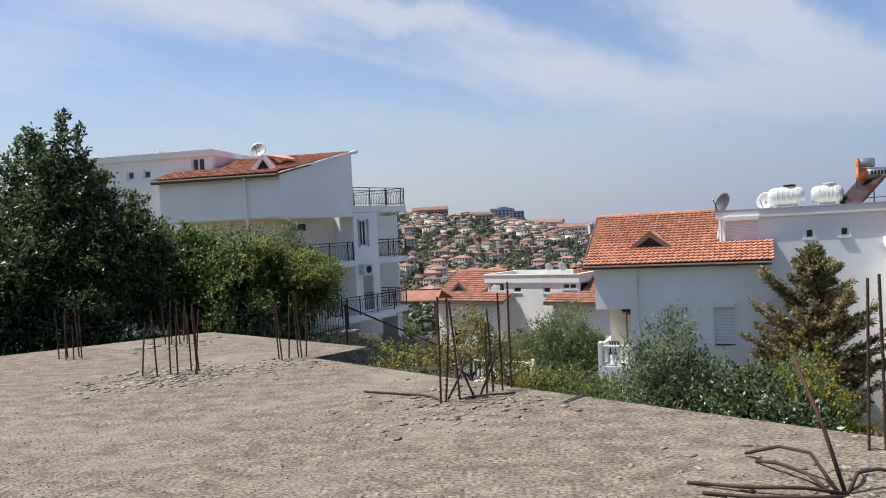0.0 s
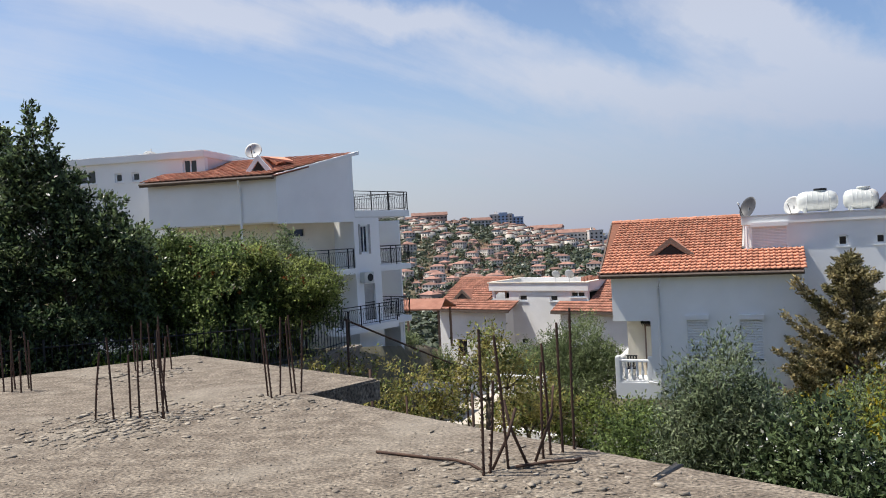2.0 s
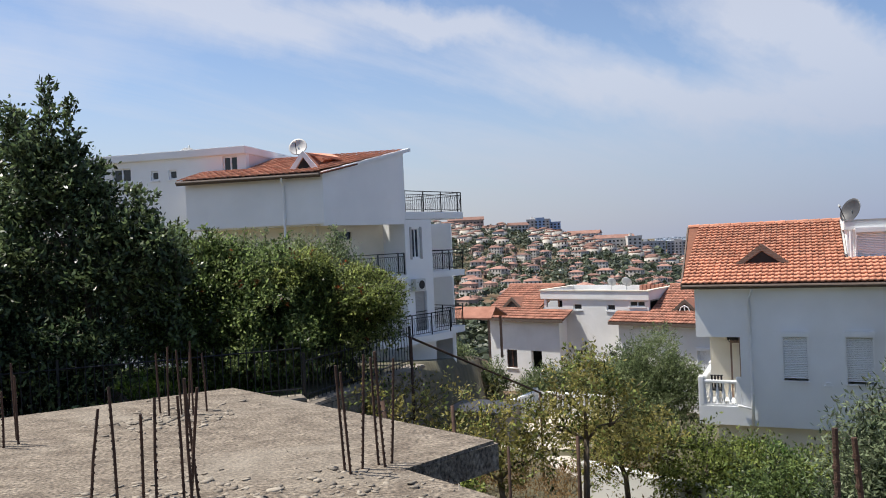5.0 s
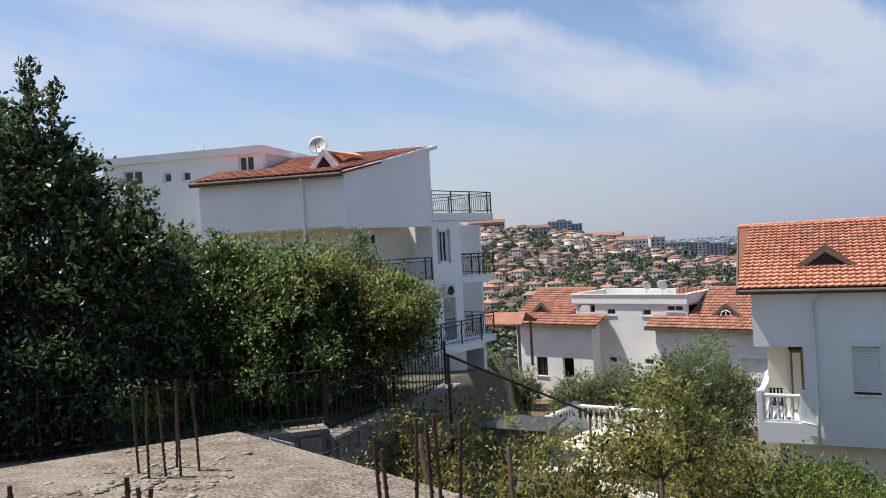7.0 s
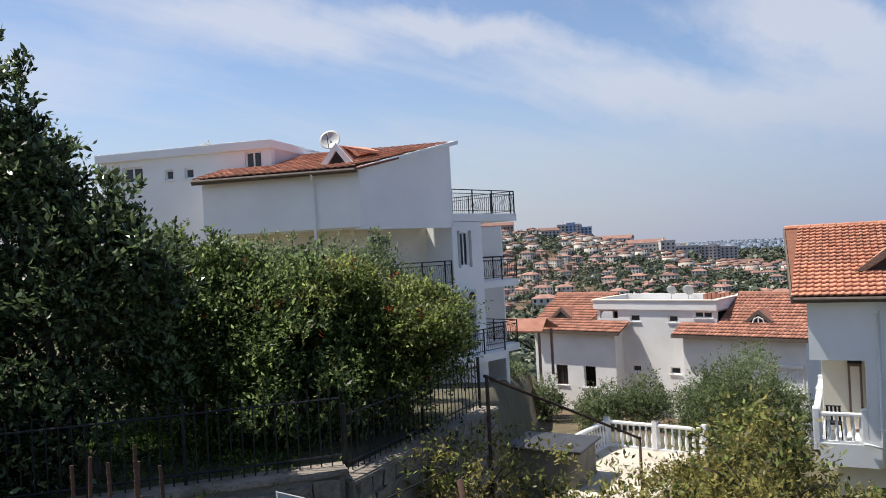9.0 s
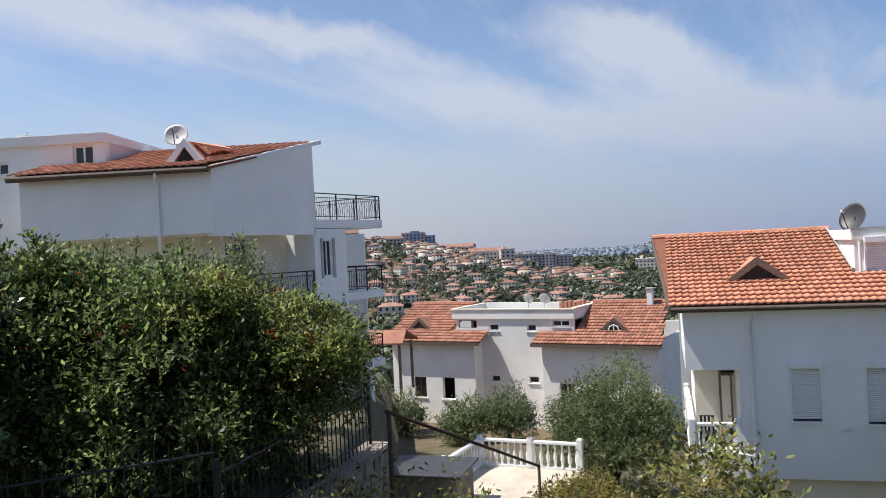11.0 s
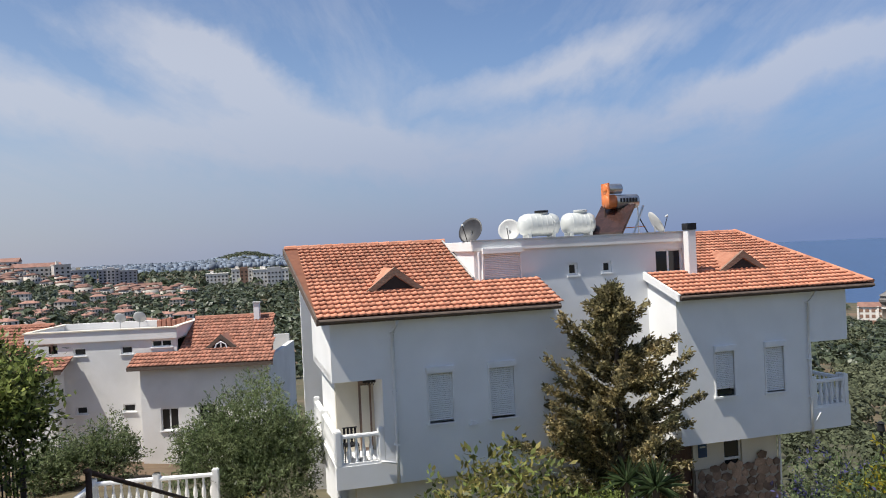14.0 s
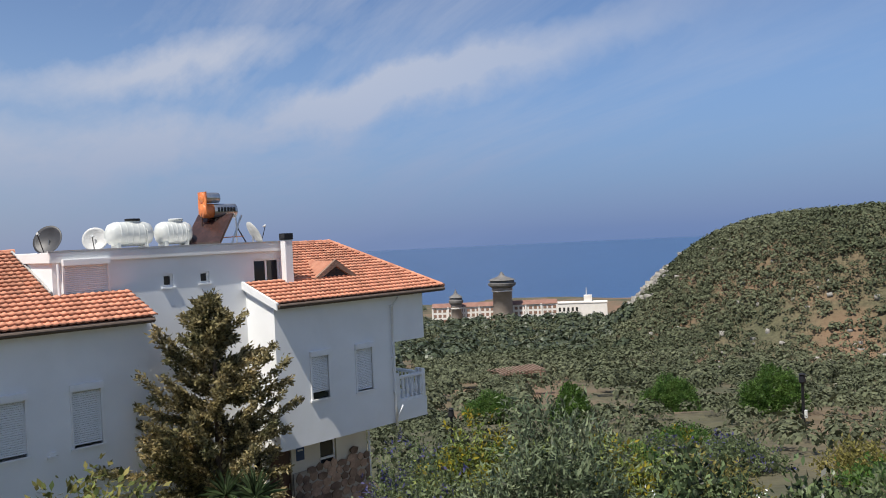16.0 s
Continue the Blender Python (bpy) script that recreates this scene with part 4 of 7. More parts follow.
# ---- the half-finished white house down the slope ----
def lower_house():
    base = -9.0
    h = thing("house", (4.655, 51.516, base), "unfinished white house with weathered clay roofs and empty window holes", "house", -33)

    def p(name, bm, mat, label=""):
        ob = part(name, bm, mat, h, label)
        ob.location.z = -base
        return ob

    lowholes = [(-7.65, -6.85, -6.78, -5.6), (-5.75, -4.95, -6.8, -5.58)]
    p("wall", holed(-9.1, -3.6, -9.0, -3.55, 0, 0.25, lowholes), WHITE_OLD)
    p("wall", boxed(-3.85, -3.6, 0.25, 0.95, -9.0, -3.2), WHITE_OLD)
    p("wall", boxed(-9.1, -8.85, 0.25, 7, -9.0, -3.3), WHITE_OLD)
    sm = [(-3.09, -2.47, -2.99, -2.6), (-0.75, -0.18, -3.0, -2.61), (-3.09, -2.53, -5.88, -5.49), (-0.78, -0.17, -5.86, -5.48)]
    deep = 0.95
    p("wall", holed(-3.6, 0.48, -9.0, -2.3, deep, deep + 0.25, sm), WHITE_OLD)
    p("wall", holed(0.48, 6.7, -9.0, -3.5, 0, 0.25, [(1.39, 2.26, -6.68, -5.59), (3.2, 4.1, -6.5, -5.5), (5.2, 6.5, -6.2, -5.0)]), WHITE_OLD)
    p("wall", boxed(0.48, 0.73, 0.25, deep, -9.0, -3.2), WHITE_OLD)
    p("wall", boxed(6.45, 6.7, 0.25, 7, -9.0, -3.4), WHITE_OLD)
    window(h, 1.39, 2.26, -6.68, -5.59, 0.0, base)
    window(h, 3.2, 4.1, -6.5, -5.5, 0.0, base)
    shutter(h, 5.2, 6.5, -6.2, -5.0, 0.0, base)
    window(h, -7.65, -6.85, -6.78, -5.6, 0.0, base, frame_mat=DOORWOOD)
    for a in sm:
        window(h, *a, deep, base, style="dark", mullion=False)
    p("sill", boxed(-5.85, -4.85, -0.08, 0.0, -6.88, -6.8), TRIM)
    p("flat_roof", boxed(-5.2, 1.85, deep + 0.1, 4.7, -2.45, -2.3), PLASTERGREY)
    p("parapet", boxed(-5.42, -5.22, deep + 0.1, 4.7, -2.32, -1.78), WHITE_OLD)
    p("parapet", boxed(1.87, 2.07, deep + 0.1, 4.7, -2.32, -1.78), WHITE_OLD)
    p("parapet", boxed(-5.42, 2.07, 4.7, 4.9, -2.32, -1.70), WHITE_OLD)
    par = p("parapet", boxed(-5.42, 2.07, deep - 0.1, deep + 0.1, -2.33, -1.80, bevel=0.02), WHITE_OLD, "projecting parapet of the flat roof")
    part("coping", boxed(-5.48, 2.13, deep - 0.15, deep + 0.13, -1.80, -1.74), CREAM, par)
    part("coping", boxed(-5.48, -5.18, deep + 0.13, 4.9, -1.78, -1.72), CREAM, par)
    part("coping", boxed(1.83, 2.13, deep + 0.13, 4.9, -1.78, -1.72), CREAM, par)
    # stacked spare roof tiles left on the flat roof
    for k in range(7):
        part("spare_tile", boxed(0.0 + 0.26 * k, 0.22 + 0.26 * k, 4.0, 4.4, -2.3, -1.66 + 0.05 * (k % 3), bevel=0.01), TILE_OLD, par)
    p("wall", holed(-5.2, -3.6, -3.2, -2.3, deep, deep + 0.2, [(-5.05, -3.86, -2.84, -2.36)]), WHITE_OLD)
    p("post", boxed(-4.2, -4.12, deep + 0.02, deep + 0.12, -2.84, -2.36), TIMBER)
    p("wall", holed(0.48, 2.0, -3.2, -2.3, deep, deep + 0.2, [(0.76, 1.76, -2.73, -2.37)]), WHITE_OLD)
    window(h, 0.76, 1.76, -2.73, -2.37, deep, base)
    # dark sheet painted as the shade under the flat roof
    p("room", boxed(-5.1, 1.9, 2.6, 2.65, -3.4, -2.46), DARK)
    rise = 0.427
    for u0, u1, lo, hi, nm in ((-9.35, -3.1, -9.9, -5.42, 0), (0.0, 6.98, 2.07, 6.25, 1)):
        zc, zt = -3.6 + rise * (deep + 0.35), -1.72
        loop = [(u0, -0.4, -3.6), (u1, -0.4, -3.6), (u1, deep - 0.05, zc), (hi, deep - 0.05, zc), (hi, 4.0, zt), (lo, 4.0, zt)] if nm == 0 else [(u0, -0.4, -3.6), (u1, -0.4, -3.6), (hi, 4.0, zt), (lo, 4.0, zt), (lo, deep - 0.05, zc), (u0, deep - 0.05, zc)]
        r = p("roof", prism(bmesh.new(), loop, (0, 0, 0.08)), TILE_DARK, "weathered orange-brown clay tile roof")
        if nm == 0:
            ins = lambda u, v: u > -9.35 - 0.55 * (v + 0.4) / 4.4 and (u < -3.1 if v < 0.85 else u < -5.5)
        else:
            ins = lambda u, v: u < 6.98 - 0.73 * (v + 0.4) / 4.4 and (u > 0.0 if v < 0.85 else u > 2.15)
        tiled(r, (u0 - 0.6, u1, -0.42, -3.53), 4.0, -1.65, ins, 0.21, 0.32, TILE_OLD)
        part("fascia", boxed(u0, u1, -0.44, -0.40, -3.68, -3.5), FASCIA, r)
        part("ridge", tube(bmesh.new(), [(lo, 4.0, -1.62), (hi, 4.0, -1.62)], 0.1, 8), TILE_OLD, r)
        c = -7.7 if nm == 0 else 4.2
        dm = dormer(r, c, 0.9, -2.95, 1.3, 0.62, 1.5, TILE_OLD, FASCIA)
        if nm:
            part("window_frame", tube(bmesh.new(), [(c - 0.3, 0.86, -2.94), (c - 0.22, 0.86, -2.72), (c, 0.86, -2.6), (c + 0.22, 0.86, -2.72), (c + 0.3, 0.86, -2.94)], 0.035, 6), TRIM, dm)
            part("mullion", boxed(c - 0.03, c + 0.03, 0.84, 0.88, -2.94, -2.6), TRIM, dm)
    ch = p("chimney", boxed(5.3, 5.6, 3.4, 3.7, -1.9, -0.95, bevel=0.01), TRIM)
    part("cap", boxed(5.25, 5.65, 3.35, 3.75, -0.95, -0.88), PLASTERGREY, ch)
    # dark sheets again paint the unlit inside of both wings
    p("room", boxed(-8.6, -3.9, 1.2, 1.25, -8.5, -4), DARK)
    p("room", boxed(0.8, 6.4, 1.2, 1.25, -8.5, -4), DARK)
    p("wall", boxed(-8.85, 6.45, 6.8, 7.0, -9, -3), WHITE_OLD)
    return h


lower_house()
MFRAME = pose(4.655, 51.516, 0, 0, 0, -33)
satellite_dish(MFRAME @ Vector((-2.0, 4.2, -2.3)), 0.30, 150, 30, DISH_LIGHT, "pale satellite dish on the lower flat roof", stand=0.85)
satellite_dish(MFRAME @ Vector((-1.0, 4.3, -2.3)), 0.34, 150, 30, DISH_LIGHT, "pale satellite dish on the lower flat roof", stand=0.85)


# ---- the tall white apartment house ----
def railing(owner, pts, z, high, base, gap=0.11):
    """Black iron railing along points: two rails, posts, thin bars with a belly."""
    pts = [Vector((x, y, z)) for x, y in pts]
    r = part("railing", tube(bmesh.new(), [a + Vector((0, 0, high)) for a in pts], 0.02, 6), BLACK, owner)
    r.location.z = -base
    for hgt in (high - 0.13, 0.1):
        part("rail", tube(bmesh.new(), [a + Vector((0, 0, hgt)) for a in pts], 0.013, 6), BLACK, r)
    me = None
    for a, b in zip(pts, pts[1:]):
        n = max(1, int((b - a).length / gap))
        for k in range(n + 1):
            q = a + (b - a) * (k / n)
            if k % 10 == 0 or k == n:
                part("post", boxed(q.x - 0.022, q.x + 0.022, q.y - 0.022, q.y + 0.022, z, z + high), BLACK, r)
            else:
                if me is None:
                    bar = part("bar", tube(bmesh.new(), [(0, 0, 0.1), (0.0, 0, high * 0.35), (0.03, 0, high * 0.55), (0.0, 0, high - 0.13)], 0.008, 5), BLACK, r)
                    me = bar.data
                else:
                    bar = new("bar", me)
                    bar.parent = r
                bar.location = q
    return r


def apartment_house():
    base = -6.5
    h = thing("apartment_house", (-8.62, 31.6, base), "tall white apartment house with tiled sloping roof and black iron balconies", "apartment house", -7)

    def p(name, bm, mat, label=""):
        ob = part(name, bm, mat, h, label)
        ob.location.z = -base
        return ob

    S = Matrix.Translation((1.45, 0, 0)) @ Matrix.Rotation(radians(63), 4, "Z")

    def s2(u, v):
        q = S @ Vector((u, v, 0))
        return q.x, q.y

    p("wall", boxed(-4.0, 1.45, 0, 0.25, 2.5, 4.2), WHITE)
    gable = [(0.0, 0, 2.42), (4.25, 0, 2.42), (4.25, 0, 5.30), (0.0, 0, 4.22)]
    p("wall", moved(prism(bmesh.new(), gable, (0, 0.25, 0)), S), WHITE)
    p("verge", moved(prism(bmesh.new(), [(-0.05, -0.08, 4.22), (4.62, -0.08, 5.32), (4.62, -0.08, 5.46), (-0.05, -0.08, 4.34)], (0, 0.36, 0)), S), TRIM, "white plastered verge")
    p("soffit", prism(bmesh.new(), [(-4.0, 0.25, 2.46), (1.4, 0.25, 2.46), (*s2(4.2, 0.25), 2.46), (-1.2, 4.4, 2.46), (-4.0, 4.4, 2.46)], (0, 0, 0.12)), WHITE)
    r = p("roof", prism(bmesh.new(), [(-4.15, -0.28, 4.22), (1.5, -0.28, 4.22), (*s2(4.4, 0.05), 5.27), (-2.3, 4.1, 5.27), (-2.3, 1.7, 4.70), (-4.15, 1.7, 4.70)], (0, 0, 0.06)), TILE_DARK, "clay tile roof sloping towards the gardens")
    tiled(r, (-4.15, 4.0, -0.3, 4.28), 4.1, 5.38, lambda u, v: u < 1.42 + 0.5 * v and (v < 1.68 or u > -2.3), 0.24, 0.31, TILE)
    part("fascia", boxed(-4.18, 1.5, -0.33, -0.28, 4.14, 4.30), FASCIA, r)
    part("gutter", tube(bmesh.new(), [(-4.15, -0.37, 4.24), (1.48, -0.37, 4.22)], 0.05), FASCIA, r)
    dormer(r, 0.55, 0.5, 4.48, 0.85, 0.62, 1.6, TILE, TRIM)
    hip = part("hip", prism(bmesh.new(), [(0.5, 0.9, 5.1), (1.6, 1.6, 4.9), (0.8, 2.6, 5.2)], (0, 0, 0.08)), TILE, r)
    # upper block with flat parapet, left of the slope
    holes = [(-3.36, -2.72, 4.78, 5.38), (-5.75, -5.38, 4.62, 5.0), (-6.55, -6.2, 4.62, 5.0), (-8.3, -7.45, 4.62, 5.2)]
    p("wall", holed(-9.2, -2.35, -6.5, 5.42, 1.7, 1.95, holes), WHITE)
    p("wall", boxed(-2.6, -2.35, 1.95, 6, 4.6, 5.72), PINKISH, "pale pink side wall above the tiles")
    p("parapet", boxed(-9.35, -2.3, 1.55, 7.5, 5.42, 5.72, bevel=0.02), WHITE)
    p("wall", boxed(-2.34, 0.6, 4.0, 4.3, 4.6, 5.45), PINKISH)
    window(h, *holes[0], 1.7, base)
    for a in holes[1:3]:
        window(h, *a, 1.7, base, mullion=False)
    window(h, *holes[3], 1.7, base)
    p("wall", boxed(-4.0, -3.75, 0.25, 1.7, 2.5, 4.3), WHITE)
    p("wall", boxed(-3.6, 1.2, 1.2, 1.4, -6.5, 2.5), CREAM)
    p("wall", moved(holed(0.6, 4.2, -6.5, 2.46, 1.2, 1.4, [(1.5, 2.4, 1.9, 2.2)]), S), CREAM)
    p("vent", moved(boxed(1.5, 2.4, 1.28, 1.33, 1.9, 2.2), S), GLASS)
    p("wall", moved(holed(4.15, 5.75, -6.5, 2.6, 0.0, 0.25, [(4.55, 5.0, 1.05, 2.25), (4.6, 5.3, -1.9, -0.3)]), S), WHITE)
    p("wall", moved(boxed(5.5, 5.75, 0.25, 9, -6.5, 2.6), S), WHITE)
    p("wall", moved(boxed(4.15, 4.35, 0.25, 1.4, -6.5, 2.5), S), WHITE)
    w = p("window", moved(boxed(4.55, 5.0, 0.08, 0.13, 1.05, 2.25), S), GLASS)
    for a in ((4.55, 4.60, 1.05, 2.25), (4.95, 5.0, 1.05, 2.25), (4.75, 4.79, 1.05, 2.25), (4.6, 4.95, 1.05, 1.1), (4.6, 4.95, 2.2, 2.25)):
        part("frame", moved(boxed(a[0], a[1], 0.05, 0.15, a[2], a[3]), S), TRIM, w)
    part("surround", moved(boxed(4.42, 4.53, -0.03, 0.04, 1.0, 2.3), S), PLASTERGREY, w)
    part("surround", moved(boxed(5.02, 5.13, -0.03, 0.04, 1.0, 2.3), S), PLASTERGREY, w)
    d = p("door", moved(boxed(4.6, 5.3, 0.12, 0.18, -1.9, -0.3), S), PLASTERGREY)
    p("drainpipe", tube(bmesh.new(), [(0.02, -0.32, 4.2), (0.0, -0.28, 4.08), (-0.05, -0.06, 3.85), (-0.05, -0.06, 2.5), (-0.05, -0.06, 1.0)], 0.045), TRIM)
    # balcony slabs and railings
    for z0, z1, ext in ((2.62, 2.9, 7.9), (0.18, 0.44, 7.85), (-2.25, -1.98, 7.7)):
        p("balcony_slab", moved(boxed(5.75 if z0 < 2 else 4.25, ext, 0.0, 4.0, z0, z1, bevel=0.015), S), WHITE)
        st = 4.3 if z0 > 2 else (5.78 if z0 > 0 else 4.6)
        railing(h, [s2(st, 0.06), s2(ext - 0.06, 0.06), s2(ext - 0.06, 3.9)], z1, 0.85, base)
    p("balcony_slab", moved(boxed(2.2, 5.75, -0.9, 0.0, -2.25, -1.98), S), WHITE)
    railing(h, [s2(2.3, 0.0), s2(2.3, -0.85), s2(5.7, -0.85)], -1.98, 0.85, base)
    p("balcony_slab", moved(boxed(0.3, 4.15, 0.0, 1.2, 0.16, 0.42), S), WHITE)
    railing(h, [s2(0.4, 0.05), s2(4.1, 0.05)], 0.42, 0.85, base)
    p("wall", moved(boxed(7.3, 7.5, 0.4, 4, -6.5, -2.25), S), WHITE)
    p("wall", boxed(-9.2, 4, 9, 9.2, -6.5, 2.5), WHITE)
    ac = p("air_conditioner", moved(boxed(4.35, 4.95, -0.3, -0.02, -0.25, 0.22, bevel=0.02), S), PLASTIC, "white wall air conditioner unit")
    part("fan_grille", moved(lathe(bmesh.new(), ((0.17, 0), (0.17, 0.012)), seg=18, m=Matrix.Rotation(radians(90), 3, "X")), S @ Matrix.Translation((4.7, -0.301, -0.02))), BLACK, ac)
    return h


apartment_house()
LFRAME = pose(-8.62, 31.6, 0, 0, 0, -7)
satellite_dish(LFRAME @ Vector((-0.3, 2.0, 4.95)), 0.36, 0, 25, DISH_LIGHT, "pale satellite dish above the dormer", stand=0.62)
satellite_dish(LFRAME @ Vector((-5.6, 3.0, 5.72)), 0.3, 190, 60, DISH_LIGHT, "small pale dish on the parapet", stand=0.12)


# ---- plants ----
def unit(v):
    return v / np.maximum(np.linalg.norm(v, axis=-1, keepdims=True), 1e-9)


def leaf_cloud(seed, blobs, sprigs, per, size, sprig=0.35, up=0.35, inner=0.5, slim=0.45):
    """Leaves set along short sprigs that stand out of ellipsoids (x, y, z, rx, ry, rz). Returns places and quads."""
    rng = np.random.default_rng(seed)
    b = np.array(blobs, float)
    wgt = (b[:, 3] * b[:, 4] + b[:, 3] * b[:, 5] + b[:, 4] * b[:, 5])
    pick = rng.choice(len(b), sprigs, p=wgt / wgt.sum())
    d = unit(rng.normal(size=(sprigs, 3)))
    d[:, 2] = np.where((d[:, 2] < -0.3) & (rng.random(sprigs) < 0.6), -d[:, 2], d[:, 2])
    frac = inner + (1 - inner) * rng.random(sprigs) ** 0.6
    lump = 1 + 0.16 * np.sin(d[:, 0] * 5 + pick) + 0.14 * np.sin(d[:, 1] * 6 + 2 * pick) + 0.10 * np.sin(d[:, 2] * 9 + pick)
    p = b[pick, :3] + d * b[pick, 3:6] * (frac * lump)[:, None]
    sd = unit(d + rng.normal(size=(sprigs, 3)) * 0.55 + np.array((0, 0, up)))
    ln = sprig * rng.uniform(0.5, 1.25, sprigs)
    t = (np.arange(per) + 0.5) / per
    q = p[:, None] + sd[:, None] * (ln[:, None] * t)[..., None] + rng.normal(size=(sprigs, per, 3)) * size * 0.22
    q = q.reshape(-1, 3)
    n = len(q)
    ld = unit(np.repeat(sd, per, 0) * 0.6 + rng.normal(size=(n, 3)) * 0.7)
    side = unit(np.cross(ld, rng.normal(size=(n, 3)) * 0.6 + np.array((0, 0, 1.0))))
    s = size * rng.uniform(0.6, 1.25, n)[:, None]
    nor = np.cross(ld, side)
    v = np.stack((q, q + ld * s * 0.5 + side * s * slim * 0.5 + nor * s * 0.08, q + ld * s, q + ld * s * 0.5 - side * s * slim * 0.5 + nor * s * 0.08), 1)
    return v.reshape(-1, 3), np.arange(4 * n).reshape(-1, 4)


def wood(seed, base, blobs, r, lean=0.2):
    """Trunk and limbs that reach into the blobs."""
    rng = random.Random(seed)
    bm = bmesh.new()
    base = Vector(base)
    low = min(b[2] - b[5] for b in blobs)
    mid = sum((Vector(b[:3]) for b in blobs), Vector()) / len(blobs)
    fork = Vector((base.x + (mid.x - base.x) * 0.35, base.y + (mid.y - base.y) * 0.35, max(base.z + 0.3, low + 0.25)))
    tube(bm, [base - Vector((0, 0, 0.2)), base.lerp(fork, 0.5) + Vector((rng.uniform(-0.06, 0.06), rng.uniform(-0.06, 0.06), 0)), fork], [r * 1.25, r, r * 0.85], 8)
    for b in blobs:
        c = Vector(b[:3])
        w = r * min(1.0, 0.25 + b[3])
        tube(bm, [fork - Vector((0, 0, 0.05)), fork.lerp(c, 0.5) + Vector((rng.uniform(-0.15, 0.15), rng.uniform(-0.15, 0.15), 0.1)), c], [w * 0.7, w * 0.42, w * 0.15], 6)
        for k in range(4):
            tip = c + Vector((rng.uniform(-1, 1) * b[3], rng.uniform(-1, 1) * b[4], rng.uniform(-0.2, 1) * b[5])) * 0.75
            tube(bm, [fork.lerp(c, 0.7), fork.lerp(c, 0.7).lerp(tip, 0.55) + Vector((0, 0, 0.06)), tip], [w * 0.32, w * 0.18, 0.006], 5)
    return bm


def twigs(tree, seed, shoots, size):
    """Upright shoots above the crown, each with side twigs set with small clusters of leaves. Returns the leaves' places."""
    rng = np.random.default_rng(seed + 900)
    pts, dirs = [], []
    for x, y, z, ln in shoots:
        lean = rng.normal(size=2) * 0.16
        n = max(6, int(ln / 0.035))
        s = np.linspace(0, 1, n)
        line = np.stack((x + lean[0] * ln * s ** 1.5, y + lean[1] * ln * s ** 1.5, z + ln * s), -1)
        part("shoot", tube(bmesh.new(), [line[0], line[n // 2], line[-1]], [0.016, 0.011, 0.004], 5), BARK, tree)
        pts.append(line)
        dirs.append(np.tile((lean[0], lean[1], 1.0), (n, 1)))
        for k in range(int(ln * 15)):
            f = rng.uniform(0.0, 0.92)
            a = rng.uniform(0, 2 * math.pi)
            reach = (0.14 + 0.46 * (1 - f)) * rng.uniform(0.5, 1.2) * min(1.0, ln)
            o = np.array((x + lean[0] * ln * f ** 1.5, y + lean[1] * ln * f ** 1.5, z + ln * f))
            d = unit(np.array((math.cos(a), math.sin(a), rng.uniform(0.35, 1.1))))
            m = max(3, int(reach / 0.03))
            pts.append(o + d * (reach * np.linspace(0.15, 1, m))[:, None])
            dirs.append(np.tile(d, (m, 1)))
    p, d = np.repeat(np.concatenate(pts), 3, 0), np.repeat(unit(np.concatenate(dirs)), 3, 0)
    p = p + rng.normal(size=p.shape) * size * 0.28
    ld = unit(d * 0.7 + rng.normal(size=p.shape) * 0.6)
    side = unit(np.cross(ld, rng.normal(size=p.shape)))
    q = size * rng.uniform(0.6, 1.15, len(p))[:, None]
    return np.stack((p, p + ld * q * 0.5 + side * q * 0.24, p + ld * q, p + ld * q * 0.5 - side * q * 0.24), 1).reshape(-1, 3)


def plant(name, label, category, base, blobs, leaf, seed, sprigs, per=8, size=0.09, sprig=0.35, trunk=0.09, group="", up=0.35, inner=0.5, slim=0.45, accent=None, shoots=(), tufts=0):
    """blobs are relative to the base; shoots are upright twigs (x, y, z, length) in the world."""
    z = float(height(base[0], base[1])) if len(base) < 3 else base[2]
    t = thing(name, (base[0], base[1], z), label, category, 0, group)
    part("trunk", wood(seed, (0, 0, 0), blobs, trunk), BARK, t, smooth=True)
    if tufts:
        g = random.Random(seed + 7)
        small = []
        for x, y, q, rx, ry, rz in blobs:
            for k in range(tufts):
                d = Vector((g.gauss(0, 1), g.gauss(0, 1), g.gauss(0.25, 0.9))).normalized()
                e, w = g.uniform(0.7, 1.12), g.uniform(0.16, 0.36) * min(rx, 1.4)
                small.append((x + d.x * rx * e, y + d.y * ry * e, q + d.z * rz * e, w, w, w * g.uniform(0.5, 0.8)))
        blobs = [(x, y, q, rx * 0.72, ry * 0.72, rz * 0.72) for x, y, q, rx, ry, rz in blobs] + small
    v, f = leaf_cloud(seed, blobs, sprigs, per, size, sprig, up, inner, slim)
    if shoots:
        v2 = twigs(t, seed, [(x - base[0], y - base[1], q - z, ln) for x, y, q, ln in shoots], size)
        v = np.vstack((v, v2))
        f = np.arange(len(v)).reshape(-1, 4)
    raw_mesh("crown", v, f, leaf, t)
    if accent:
        v, f = leaf_cloud(seed + 50, blobs, max(40, int(sprigs * accent[1])), per, size * (0.45 if accent[0] is WHITE else 1.1), sprig, up, 0.9, slim)
        raw_mesh("blossom" if accent[2] else "mixed_leaves", v, f, accent[0], t)
    return t


def rel(base, blobs):
    z = float(height(*base))
    return [(x - base[0], y - base[1], q - z, rx, ry, rz) for x, y, q, rx, ry, rz in blobs]


